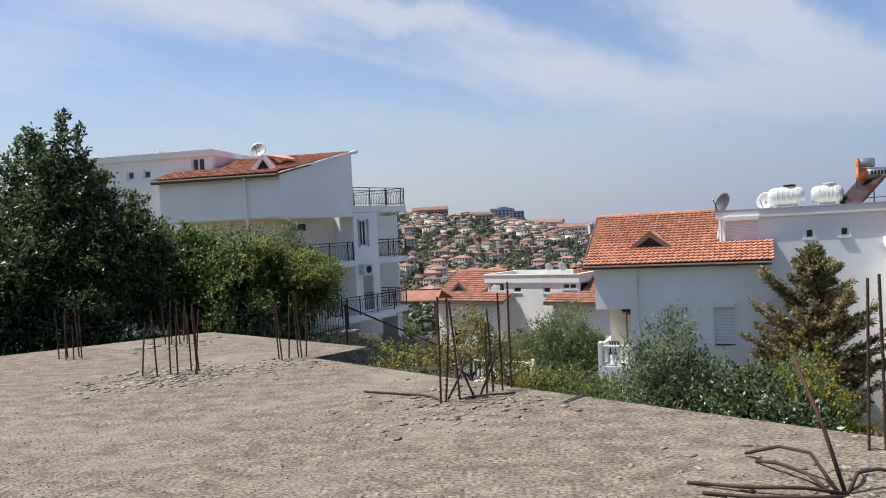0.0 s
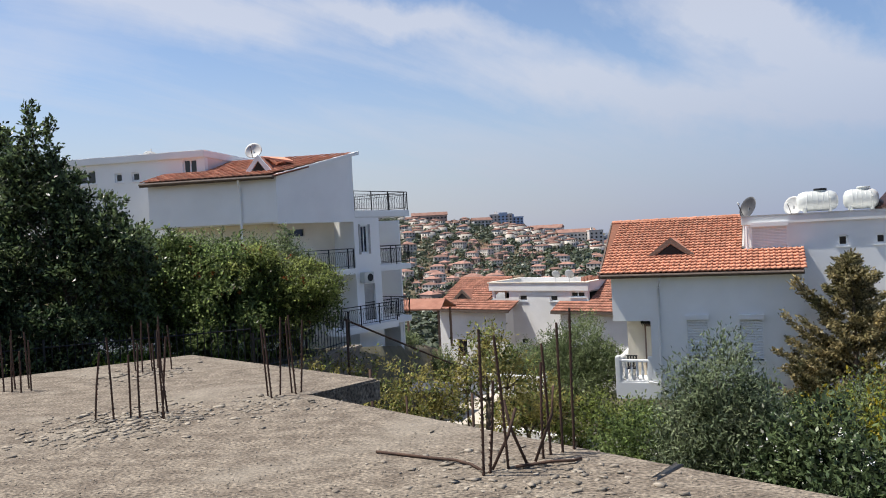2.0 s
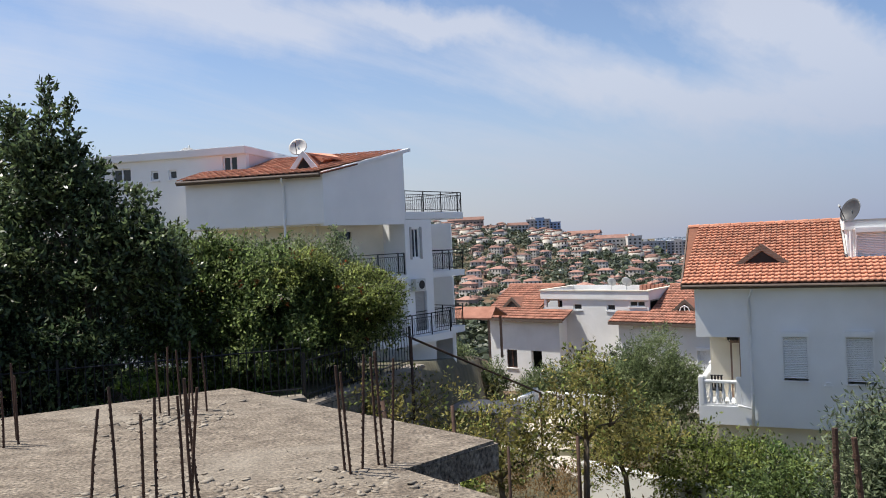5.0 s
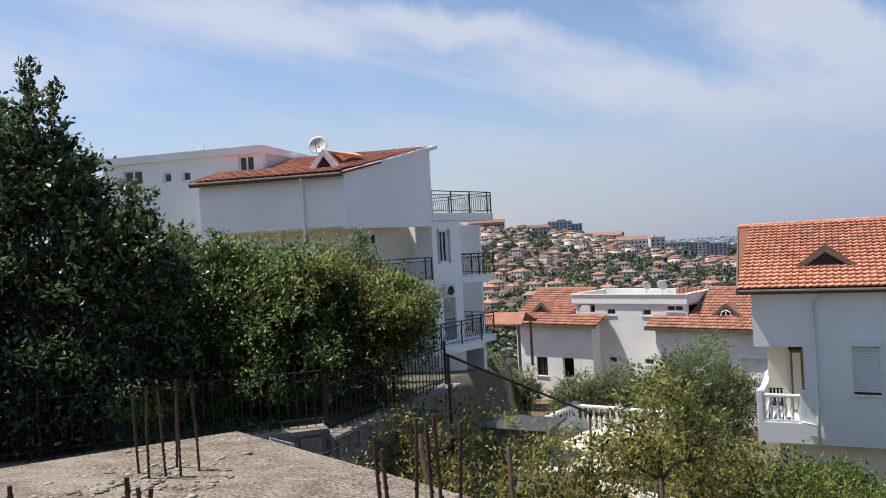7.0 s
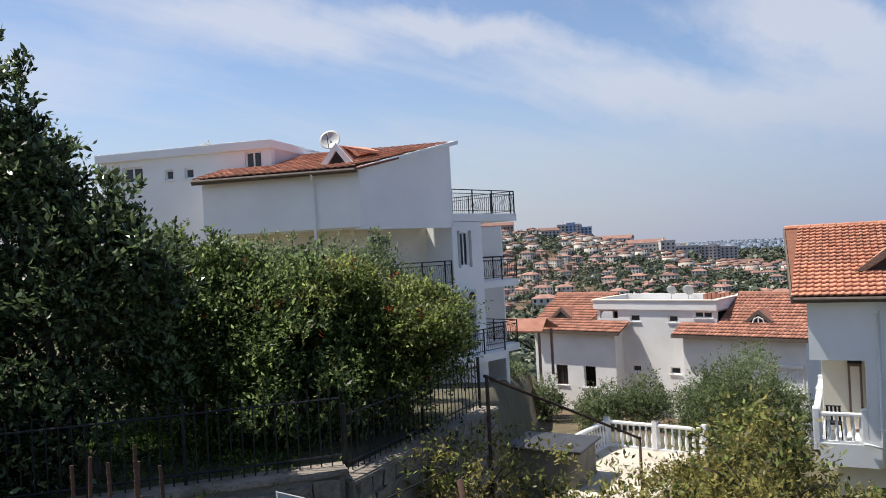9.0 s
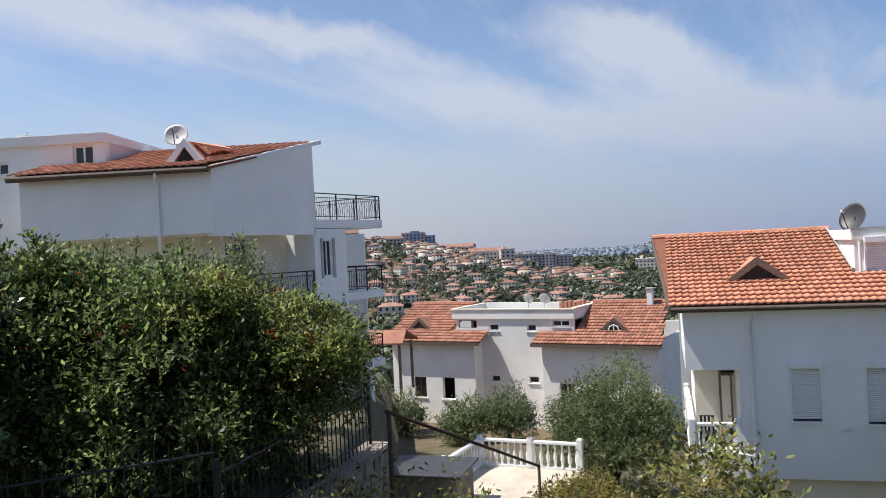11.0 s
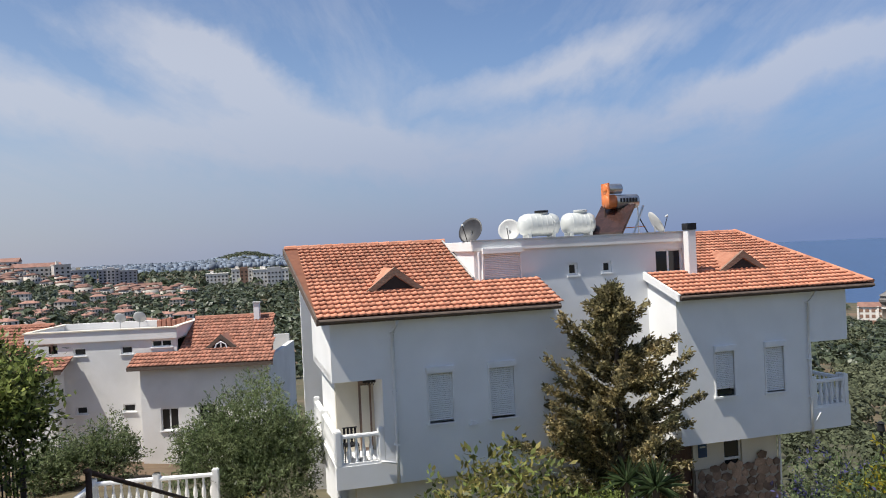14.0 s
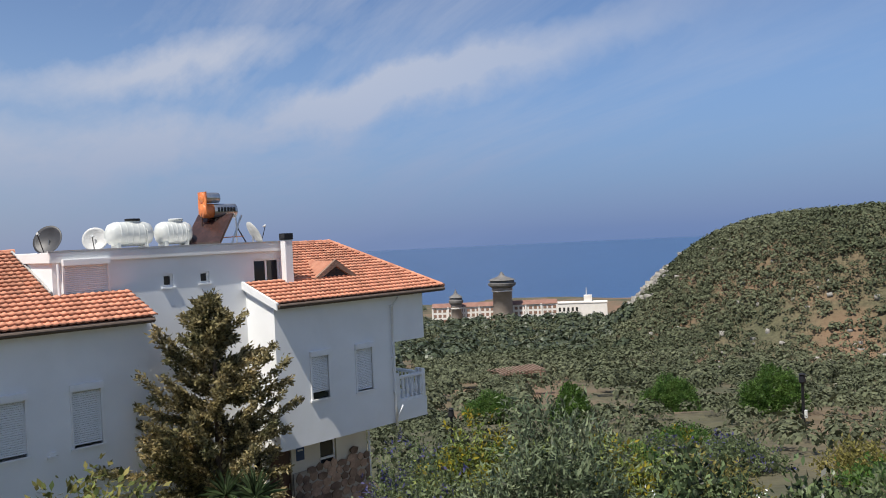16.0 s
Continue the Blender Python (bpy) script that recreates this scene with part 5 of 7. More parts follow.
TREE = "garden trees beyond the deck"
b0 = (-7.1, 17.4)
plant("fruit_tree", "tall dark green fruit tree with an open spiky top", "tree", b0, rel(b0, [
    (-7.8, 17.5, 0.75, 1.7, 1.4, 1.5), (-8.9, 17.6, 1.5, 1.5, 1.4, 1.7), (-8.2, 17.3, 2.6, 0.8, 0.8, 0.9), (-6.9, 17.2, 1.4, 0.8, 0.8, 0.8), (-9.8, 17.8, 2.2, 1.0, 1.0, 1.3),
    (-8.4, 16.5, -0.3, 1.4, 0.9, 0.8), (-7.3, 16.8, -0.2, 0.8, 0.7, 0.6), (-9.6, 16.3, -0.1, 1.4, 1.0, 0.9)]), LEAF_DEEP, 11, 6600, 9, 0.118, 0.42, 0.12, TREE, inner=0.4, tufts=16,
      shoots=[(-8.25, 17.2, 2.9, 1.85), (-8.0, 17.1, 2.7, 1.75), (-8.6, 17.3, 2.8, 1.75), (-7.45, 17.2, 1.9, 1.7), (-7.2, 17.1, 1.6, 1.35), (-6.75, 17.2, 1.6, 1.25), (-6.35, 17.2, 1.2, 1.15), (-6.0, 17.1, 0.9, 0.95), (-6.9, 17.0, 1.5, 1.2), (-8.9, 17.4, 2.8, 1.7), (-9.5, 17.5, 3.0, 1.5),
              (-7.8, 17.0, 2.4, 1.0), (-8.4, 17.0, 2.9, 1.2), (-7.0, 17.0, 1.6, 0.75), (-6.1, 17.3, 1.0, 0.7), (-9.2, 17.5, 3.0, 1.2), (-7.6, 17.3, 2.1, 1.2), (-9.9, 17.8, 3.2, 1.2)])
b0 = (-5.6, 19.4)
plant("fruit_tree", "dense dark green fruit tree behind the iron fence", "tree", b0, rel(b0, [
    (-6.41, 19.31, 0.50, 1.76, 1.43, 0.94), (-5.64, 19.42, 0.82, 1.21, 1.10, 0.72), (-6.96, 19.09, 1.04, 0.99, 0.99, 0.77), (-5.31, 19.64, 0.27, 1.21, 1.10, 0.77), (-6.19, 18.98, -0.17, 1.21, 0.88, 0.50), (-5.0, 18.6, -0.25, 1.1, 0.7, 0.5), (-6.2, 18.5, -0.2, 1.0, 0.7, 0.5)]),
      LEAF_DARK, 12, 7400, 9, 0.094, 0.34, 0.11, TREE, inner=0.4, tufts=16, accent=(LEAF_RED, 0.010, False),
      shoots=[(-4.98, 19.09, 0.93, 1.06), (-6.19, 19.09, 1.15, 1.00), (-5.64, 19.09, 1.15, 0.88), (-6.74, 18.98, 1.38, 0.94), (-7.29, 18.98, 1.27, 0.88), (-4.54, 19.31, 0.60, 0.75), (-5.92, 19.20, 1.27, 0.62)])
b0 = (-3.6, 20.2)
plant("fruit_tree", "rounded yellow-green fruit tree", "tree", b0, rel(b0, [(-4.0, 20.2, 0.25, 1.4, 1.3, 0.95), (-3.5, 20.4, -0.1, 0.7, 0.8, 0.7), (-4.9, 20.0, 0.5, 1.0, 1.0, 0.8), (-4.3, 19.7, -0.45, 0.95, 0.8, 0.5)]),
      LEAF_GARDEN, 13, 7600, 10, 0.078, 0.32, 0.1, TREE, inner=0.4, tufts=18, accent=(LEAF_RED, 0.012, False),
      shoots=[(-4.0, 20.0, 0.9, 0.6), (-3.4, 20.2, 0.5, 0.6), (-4.7, 19.9, 1.0, 0.6), (-3.3, 20.3, 0.3, 0.5), (-5.3, 19.9, 0.9, 0.6)])
b0 = (-10.8, 15.2)
plant("fruit_tree", "dark green fruit tree beside the deck", "tree", b0, rel(b0, [(-10.6, 15.2, 0.9, 1.9, 1.6, 1.7), (-9.2, 16.0, 0.3, 1.5, 1.3, 1.2), (-11.6, 15.4, 2.4, 1.3, 1.2, 1.2), (-11.0, 14.6, -0.4, 1.8, 1.0, 0.9)]), LEAF_DEEP, 14, 5600, 9, 0.118, 0.4, 0.12, TREE, inner=0.4, tufts=14)
b0 = (-7.4, 20.6)
plant("fruit_tree", "low dark fruit tree at the back of the garden", "tree", b0, rel(b0, [(-7.4, 20.6, 0.3, 1.5, 1.2, 1.1), (-6.0, 20.8, 0.4, 1.2, 1.1, 0.95), (-8.6, 20.4, 0.6, 1.2, 1.2, 1.0)]), LEAF_DARK, 15, 5200, 9, 0.085, 0.36, 0.1, TREE)
b0 = (-6.4, 24.5)
plant("tree", "grey-green tree with thin leafless shoots near the apartment house", "tree", b0, rel(b0, [(-6.4, 24.5, 0.7, 1.2, 1.0, 0.9), (-5.2, 24.6, 0.7, 0.8, 0.8, 0.8), (-7.6, 24.5, 0.9, 0.9, 0.9, 0.9)]), LEAF_OLIVE, 16, 3000, 9, 0.08, 0.45, 0.08, TREE,
      shoots=[(-5.1, 24.5, 1.2, 1.0), (-6.0, 24.4, 1.3, 0.7), (-7.0, 24.4, 1.4, 0.8)])

# scrubby small trees on the slope below the deck
SCRUB = "small trees on the slope"
for k, (x, y, top, r, seed) in enumerate(((0.86, 17.4, -0.6, 0.9, 21), (-2.4, 19.2, -0.95, 1.15, 22), (-0.6, 17.2, -1.25, 0.85, 23), (1.7, 19.5, -1.9, 0.85, 24), (3.3, 19.8, -2.45, 0.9, 25), (4.6, 21.2, -3.1, 0.9, 26), (-1.5, 15.6, -1.75, 0.6, 27), (6.6, 21.8, -3.3, 1.1, 28))):
    z = float(height(x, y))
    plant("quince_tree", "small fruit tree with thinning yellow-green leaves", "tree", (x, y), [(-0.1, 0, top - z - r * 0.55, r, r * 0.9, r * 0.6), (r * 0.6, 0.1, top - z - r * 1.0, r * 0.7, r * 0.6, r * 0.55), (-r * 0.65, -0.1, top - z - r * 1.05, r * 0.65, r * 0.6, r * 0.5)],
          LEAF_DRY if k < 4 else LEAF_YELLOW, seed, 420 if k < 4 else 700, 8, 0.085, 0.34, 0.055, SCRUB, inner=0.2, accent=(LEAF_GARDEN, 0.35, False), tufts=9)


def bush(name, label, x, y, top, r, leaf, seed, sprigs=1500, size=0.09, group="", accent=None, category="bush", slim=0.45, sprig=0.35, tall=None):
    z = float(height(x, y))
    h = max(top - z, 0.5)
    rz = tall or min(r, h / 2)
    rng = random.Random(seed)
    blobs = [(0, 0, h - rz, r * 0.75, r * 0.7, rz)]
    for k in range(4):
        a = k * 1.57 + rng.uniform(-0.5, 0.5)
        blobs.append((math.cos(a) * r * 0.5, math.sin(a) * r * 0.5, h - rz * rng.uniform(1.15, 1.7), r * 0.6, r * 0.55, rz * rng.uniform(0.6, 0.85)))
    if h > 2.6 * rz:
        blobs.append((0.1, 0, h * 0.35, r * 0.8, r * 0.8, h * 0.34))
    return plant(name, label, category, (x, y), blobs, leaf, seed, sprigs, 8, size, sprig, 0.05 + r * 0.03, group, accent=accent, slim=slim)


bush("olive_bush", "grey-green olive bush below the deck edge", 4.7, 14.7, -0.56, 0.95, LEAF_SILVER, 31, 3600, 0.10, slim=0.28, tall=1.25, sprig=0.42)
bush("olive_tree", "broad grey-green olive tree beside the balustrade", 4.25, 34.0, -2.3, 2.05, LEAF_OLIVE, 32, 5400, 0.13, slim=0.3, category="tree", tall=1.6)
bush("shrub", "fresh green shrub with white blossom", 6.0, 12.0, -1.6, 1.05, LEAF_DEEP, 33, 3000, 0.115, accent=(WHITE, 0.012, True))
bush("shrub", "low yellow-green shrub below the deck edge", 3.5, 15.9, -1.8, 0.8, LEAF_DARK, 34, 1300, 0.085)
bush("shrub", "dense green shrub below the deck edge", 5.75, 13.3, -1.38, 0.95, LEAF_DEEP, 35, 2800, 0.11, accent=(WHITE, 0.012, True))
bush("shrub", "green shrub below the deck edge", 7.6, 10.6, -2.05, 1.2, LEAF_DEEP, 36, 2600, 0.11)
bush("shrub", "grey shrub with violet blossom", 6.2, 16.9, -1.75, 0.8, LEAF_OLIVE, 47, 1500, 0.09, accent=(LEAF_BLUE, 0.03, True))
bush("broom_bush", "green bush with yellow broom blossom", 7.1, 14.8, -1.6, 0.75, LEAF_YELLOW, 48, 1500, 0.09, accent=(LEAF_BROOM, 0.3, True))
bush("shrub", "dry brownish shrub on the slope", 8.6, 13.6, -2.1, 0.9, LEAF_DRY, 49, 1500, 0.09)
bush("shrub", "dark rounded shrub in front of the lower house", 0.4, 44.5, -5.0, 1.3, LEAF_OLIVE, 37, 1300, 0.12)
bush("shrub", "dark rounded shrub in front of the lower house", 2.3, 45.0, -4.7, 1.4, LEAF_OLIVE, 38, 1300, 0.12)
bush("shrub", "thin young shrub by the unfinished house", -2.3, 48.0, -5.2, 1.0, LEAF_OLIVE, 39, 700, 0.12)
bush("shrub", "olive shrub beside the walled terrace", -4.6, 42.0, -3.2, 1.6, LEAF_OLIVE, 40, 1400, 0.12)
bush("shrub", "green hedge shrub below the balcony", 6.4, 27.6, -4.8, 1.3, LEAF_FRESH, 41, 1400, 0.1)
bush("shrub", "green hedge shrub below the shutters", 8.6, 27.0, -5.3, 1.2, LEAF_FRESH, 42, 1400, 0.1)
bush("shrub", "green shrub beside the conifer", 10.4, 25.9, -5.0, 1.2, LEAF_YELLOW, 43, 1400, 0.1)
bush("shrub", "green shrub in front of the stone plinth", 14.4, 23.0, -5.6, 1.2, LEAF_YELLOW, 44, 1400, 0.1)
bush("shrub", "dry weedy shrub in front of the garden wall", -3.5, 16.4, -1.25, 0.75, LEAF_DRY, 61, 420, 0.085)
bush("shrub", "dark weedy shrub in front of the garden wall", -5.2, 15.4, -1.2, 0.8, LEAF_DEEP, 62, 700, 0.085)
bush("shrub", "dry weedy shrub in front of the garden wall", -2.5, 18.0, -1.5, 0.7, LEAF_DRY, 63, 420, 0.085)
bush("shrub", "dry shrub between the trees", 2.0, 28.5, -4.0, 1.2, LEAF_DRY, 45, 1000, 0.1)


def conifer(x, y, top, spread, seed):
    """A tall conifer: tiers of drooping boughs with feathery needle sprays."""
    z = float(height(x, y))
    h = top - z
    t = thing("conifer_tree", (x, y, z), "tall brownish-green conifer with ragged boughs", "tree")
    part("trunk", tube(bmesh.new(), [(0, 0, -0.2), (0.04, 0, h * 0.5), (0, 0, h * 0.97)], [0.16, 0.09, 0.012], 8), BARK, t, smooth=True)
    rng = np.random.default_rng(seed)
    pts, dirs = [], []
    for k in range(190):
        f = rng.random() ** 0.85
        zz = h * (0.06 + 0.92 * f)
        a = rng.uniform(0, 2 * math.pi)
        reach = spread * np.interp(f, (0, 0.3, 0.58, 0.74, 0.87, 1), (1.05, 1.05, 0.92, 0.62, 0.3, 0.03)) * rng.uniform(0.4, 1.1) * (0.85 + 0.25 * math.sin(3 * a + 8 * f)) * (1 + 0.12 * math.sin(f * 29)) + 0.06
        rise = rng.uniform(0.15, 0.85)
        n = int(8 + reach * 20)
        s = np.linspace(0.2, 1, n)
        bend = rng.uniform(-0.3, 0.3)
        line = np.stack((np.cos(a + bend * s) * reach * s, np.sin(a + bend * s) * reach * s, zz + reach * (rise * s ** 1.6 - 0.12 * s)), -1)
        pts.append(line)
        dirs.append(np.tile((np.cos(a), np.sin(a), rise), (n, 1)))
    pts, dirs = np.concatenate(pts), unit(np.concatenate(dirs))
    per = 11
    q = np.repeat(pts, per, 0) + rng.normal(size=(len(pts) * per, 3)) * 0.055
    ld = unit(np.repeat(dirs, per, 0) * 0.8 + rng.normal(size=q.shape) * 0.55)
    side = unit(np.cross(ld, rng.normal(size=q.shape)))
    s = 0.14 * rng.uniform(0.6, 1.3, len(q))[:, None]
    v = np.stack((q, q + ld * s * 0.5 + side * s * 0.2, q + ld * s, q + ld * s * 0.5 - side * s * 0.2), 1).reshape(-1, 3)
    raw_mesh("crown", v, np.arange(len(v)).reshape(-1, 4), LEAF_CONIFER, t)


conifer(12.3, 27.0, 0.42, 2.35, 51)


def yucca(x, y, z, seed, n=60, length=0.75):
    t = thing("yucca", (x, y, float(height(x, y))), "spiky yucca with stiff blue-green blades", "plant", 0, "yuccas by the house")
    h = z - float(height(x, y))
    part("trunk", tube(bmesh.new(), [(0, 0, -0.1), (0, 0, h)], [0.09, 0.07], 7), BARK, t)
    rng = random.Random(seed)
    bm = bmesh.new()
    for k in range(n):
        a, e = rng.uniform(0, 6.28), rng.uniform(-0.3, 1.35)
        d = Vector((math.cos(a) * math.cos(e), math.sin(a) * math.cos(e), math.sin(e)))
        s = d.cross(Vector((0, 0, 1))).normalized() * 0.028
        o = Vector((0, 0, h))
        ln = length * rng.uniform(0.75, 1.1)
        m = o + d * ln * 0.5 + Vector((0, 0, 0.03))
        v = [bm.verts.new(c) for c in (o - s * 0.5, o + s * 0.5, m + s, o + d * ln - Vector((0, 0, 0.08)), m - s)]
        bm.faces.new(v)
    part("crown", bm, LEAF_PALM, t)


yucca(9.0, 22.85, -3.6, 1)
yucca(10.4, 25.0, -4.25, 2)
bush("broom_bush", "green bush with yellow broom blossom", 8.2, 17.3, -1.75, 0.9, LEAF_YELLOW, 46, 1300, 0.09, accent=(LEAF_BROOM, 0.3, True))
bush("broom_bush", "green bush with yellow broom blossom", 6.3, 14.9, -1.7, 0.7, LEAF_YELLOW, 47, 900, 0.08, accent=(LEAF_BROOM, 0.10, True))
bush("shrub", "dark shrub with violet blossom", 8.6, 18.9, -2.3, 1.0, LEAF_OLIVE, 48, 1200, 0.08, accent=(LEAF_BLUE, 0.15, True))
bush("olive_bush", "pale grey-green olive bush", 7.2, 15.2, -1.35, 0.9, LEAF_SILVER, 49, 1700, 0.085, slim=0.26)


# ---- steel starter bars, loose bars and rubble on the deck ----
def bar_cluster(points, tops, label, lean=0.03, seed=0, r=0.0095):
    """Each steel bar is a thing of its own, standing in the concrete."""
    rng = random.Random(seed)
    for (x, y), top in zip(points, tops):
        t = (x + rng.uniform(-lean, lean), y + rng.uniform(-lean, lean), top)
        mid = ((x + t[0]) / 2 + rng.uniform(-0.008, 0.008), (y + t[1]) / 2, top * 0.5)
        bm = tube(bmesh.new(), [(x, y, -0.05), mid, t], r, 7)
        for k in range(int(top / 0.05)):
            f = k * 0.05 / top
            p = Vector((x, y, 0)).lerp(Vector(t), f)
            tube(bm, [p, p + Vector((0, 0, 0.012))], r * 1.25, 7)
        tagged(part("steel_bar", bm, RUST), label, "steel bar", "starter bars on the deck")


BAR = "rusty ribbed steel starter bar standing in the concrete"
bar_cluster([(-4.92, 10.72), (-4.86, 10.85), (-4.78, 10.66), (-4.70, 10.88), (-4.58, 10.73), (-4.63, 10.60)], (0.72, 0.66, 0.75, 0.7, 0.62, 0.5), BAR, 0.05, 1)
bar_cluster([(-2.82, 8.91), (-2.64, 8.93), (-2.50, 8.99), (-2.40, 8.97), (-2.30, 9.15), (-2.16, 8.93), (-2.12, 8.89), (-2.22, 9.2)], (0.66, 0.80, 0.62, 0.72, 0.70, 0.78, 0.86, 0.72), BAR, 0.06, 2)
bar_cluster([(-3.82, 11.90), (-3.66, 11.76), (-3.53, 11.78), (-3.42, 11.80), (-3.58, 12.05), (-3.34, 11.95)], (0.62, 0.70, 0.66, 0.74, 0.6, 0.6), BAR, 0.05, 3)
bar_cluster([(-1.36, 9.77), (-1.30, 9.70), (-1.24, 9.80), (-1.14, 9.92), (-1.08, 9.86), (-1.05, 9.96)], (0.78, 0.74, 0.84, 0.80, 0.86, 0.78), BAR, 0.05, 4)
bar_cluster([(0.98, 6.81), (1.02, 6.86), (1.15, 6.95), (1.40, 7.16), (1.55, 7.30), (1.64, 7.37), (1.46, 7.25)], (0.98, 0.62, 0.92, 0.68, 0.95, 1.05, 0.8), BAR, 0.06, 5)
bar_cluster([(3.92, 4.94), (4.02, 4.92)], (1.12, 1.16), BAR, 0.12, 6)


def bent_bar(pts, label="bent rusty steel bar lying on the concrete", r=0.011):
    tagged(part("steel_bar", tube(bmesh.new(), pts, r, 7), RUST, smooth=True), label, "steel bar", "bent bars on the deck")


bent_bar([(0.16, 7.44, 0.012), (0.6, 7.22, 0.013), (0.78, 7.12, 0.02), (0.90, 7.02, 0.012), (0.97, 6.88, 0.011)])
bent_bar([(1.04, 6.9, 0.011), (1.16, 7.0, 0.22), (1.22, 7.02, 0.40)], "bent rusty steel bar leaning among the starter bars")
bent_bar([(1.28, 7.0, 0.011), (1.18, 7.04, 0.25), (1.14, 7.06, 0.45)], "bent rusty steel bar leaning among the starter bars")
bent_bar([(1.34, 7.06, 0.011), (1.48, 7.22, 0.30), (1.50, 7.25, 0.5)], "bent rusty steel bar leaning among the starter bars")
bent_bar([(1.2, 6.92, 0.02), (1.45, 6.98, 0.03), (1.6, 7.02, 0.02), (1.66, 7.1, 0.012)])
bent_bar([(3.43, 4.14, -0.02), (3.38, 4.3, 0.35), (3.30, 4.5, 0.72)], "rusty steel bar leaning out of the concrete", 0.012)
bent_bar([(3.44, 4.14, 0.0), (3.2, 4.12, 0.05), (2.9, 4.22, 0.03), (2.62, 4.39, 0.012)])
bent_bar([(3.43, 4.10, 0.0), (3.2, 4.02, 0.03), (2.9, 4.08, 0.02), (2.66, 4.2, 0.012)])
bent_bar([(3.44, 4.14, 0.0), (3.52, 4.2, 0.1), (3.66, 4.25, 0.1), (3.95, 4.2, 0.03)])
bent_bar([(3.40, 4.18, 0.0), (3.34, 4.4, 0.16), (3.24, 4.62, 0.14), (3.12, 4.9, 0.02)])
bent_bar([(3.36, 4.12, 0.0), (3.3, 4.36, 0.05), (3.2, 4.55, 0.06), (3.14, 4.75, 0.012)])

rng = np.random.default_rng(5)
gv, gf = [], []
cube = np.array([(x, y, z) for x in (-1, 1) for y in (-1, 1) for z in (-1, 1)], float)
cf = np.array(((0, 1, 3, 2), (4, 6, 7, 5), (0, 4, 5, 1), (2, 3, 7, 6), (0, 2, 6, 4), (1, 5, 7, 3)))
spots = [(-2.45, 8.75, 0.8, 520), (-3.6, 11.6, 0.7, 150), (-1.2, 9.3, 0.8, 120), (1.2, 6.6, 0.9, 180), (3.4, 4.4, 0.9, 100)]
for cx, cy, rad, n in spots + [(-0.5, 4.5, 5.0, 6500)]:
    for k in range(n):
        s = rng.uniform(0.004, 0.014) if rad < 2 else rng.uniform(0.0015, 0.0055)
        p = rng.normal(size=2) * rad * 0.5 + (cx, cy)
        a = rng.uniform(0, 3.14)
        c = cube * (s * rng.uniform(0.6, 1.4, 3)) * ((2.2, 1.6, 0.55) if rad < 2 else (1, 1, 1)) * (1 + 0.3 * rng.normal(size=(8, 1)))
        c = np.stack((c[:, 0] * math.cos(a) - c[:, 1] * math.sin(a), c[:, 0] * math.sin(a) + c[:, 1] * math.cos(a), c[:, 2]), -1)
        gf.append(cf + 8 * len(gv))
        gv.append(c + (p[0], p[1], s * (0.2 if rad < 2 else 0.4)))
gv = np.concatenate(gv)
inside = (gv[:, 1] < 9.0 - 0.9 * (gv[:, 0] - 0.0)) | (gv[:, 0] < -1.2)
gv[~inside] = (0.0, 4.0, -0.1)
tagged(raw_mesh("rubble", gv, np.concatenate(gf), material("concrete_crumbs", ((0.20, 0.165, 0.128), (0.30, 0.262, 0.208)), 6.0, 0.95, 0.4, fine=40, grain=0.3, island=0.25)), "loose concrete crumbs and grit on the deck", "rubble", kind="stuff")


# ---- fences, walls and terrace on the slope ----
def iron_fence(a, b, z0, z1, label):
    a, b = Vector(a), Vector(b)
    d = b - a
    n = int(d.length / 0.13)
    t = thing("iron_fence", (a.x, a.y, z0), label, "fence", math.degrees(math.atan2(d.y, d.x)))
    L, h = d.length, z1 - z0
    for z in (0.12, h - 0.15):
        part("rail", tube(bmesh.new(), [(0, 0, z), (L, 0, z)], 0.014, 6), BLACK, t)
    me = None
    for k in range(n + 1):
        if me is None:
            o = part("bar", tube(bmesh.new(), [(0, 0, 0), (0, 0, h - 0.06), (0, 0, h)], [0.009, 0.009, 0.002], 5), BLACK, t)
            me = o.data
        else:
            o = new("bar", me)
            o.parent = t
        o.location = (k * L / n, 0, 0)
    for k in range(0, n + 1, 15):
        part("post", boxed(k * L / n - 0.02, k * L / n + 0.02, -0.02, 0.02, -0.3, h), BLACK, t)


def stone_wall(a, b, z0, z1, thick, seed, label):
    """A rubble garden wall: mortar core with single stones on the face."""
    a, b = Vector(a), Vector(b)
    d = b - a
    L = d.length
    w = thing("garden_wall", (a.x, a.y, z0), label, "wall", math.degrees(math.atan2(d.y, d.x)))
    part("core", boxed(0, L, -thick / 2, thick / 2, 0, z1 - z0), CONCRETE_SIDE, w)
    part("coping", boxed(-0.05, L + 0.05, -thick / 2 - 0.06, thick / 2 + 0.06, z1 - z0, z1 - z0 + 0.08, bevel=0.02), RUBBLE, w)
    rng = random.Random(seed)
    z = 0.05
    while z < z1 - z0 - 0.15:
        x = rng.uniform(0, 0.1)
        while x < L - 0.2:
            ww, hh = rng.uniform(0.2, 0.4), rng.uniform(0.16, 0.24)
            for side in (-1,):
                bm = boxed(x, x + ww * 0.92, side * thick / 2 - 0.05, side * thick / 2 + 0.02, z, z + hh)
                for v in bm.verts:
                    v.co += Vector((rng.uniform(-0.025, 0.025), rng.uniform(-0.02, 0.02), rng.uniform(-0.02, 0.02)))
                part("stone", bm, RUBBLE, w)
            x += ww
        z += 0.22


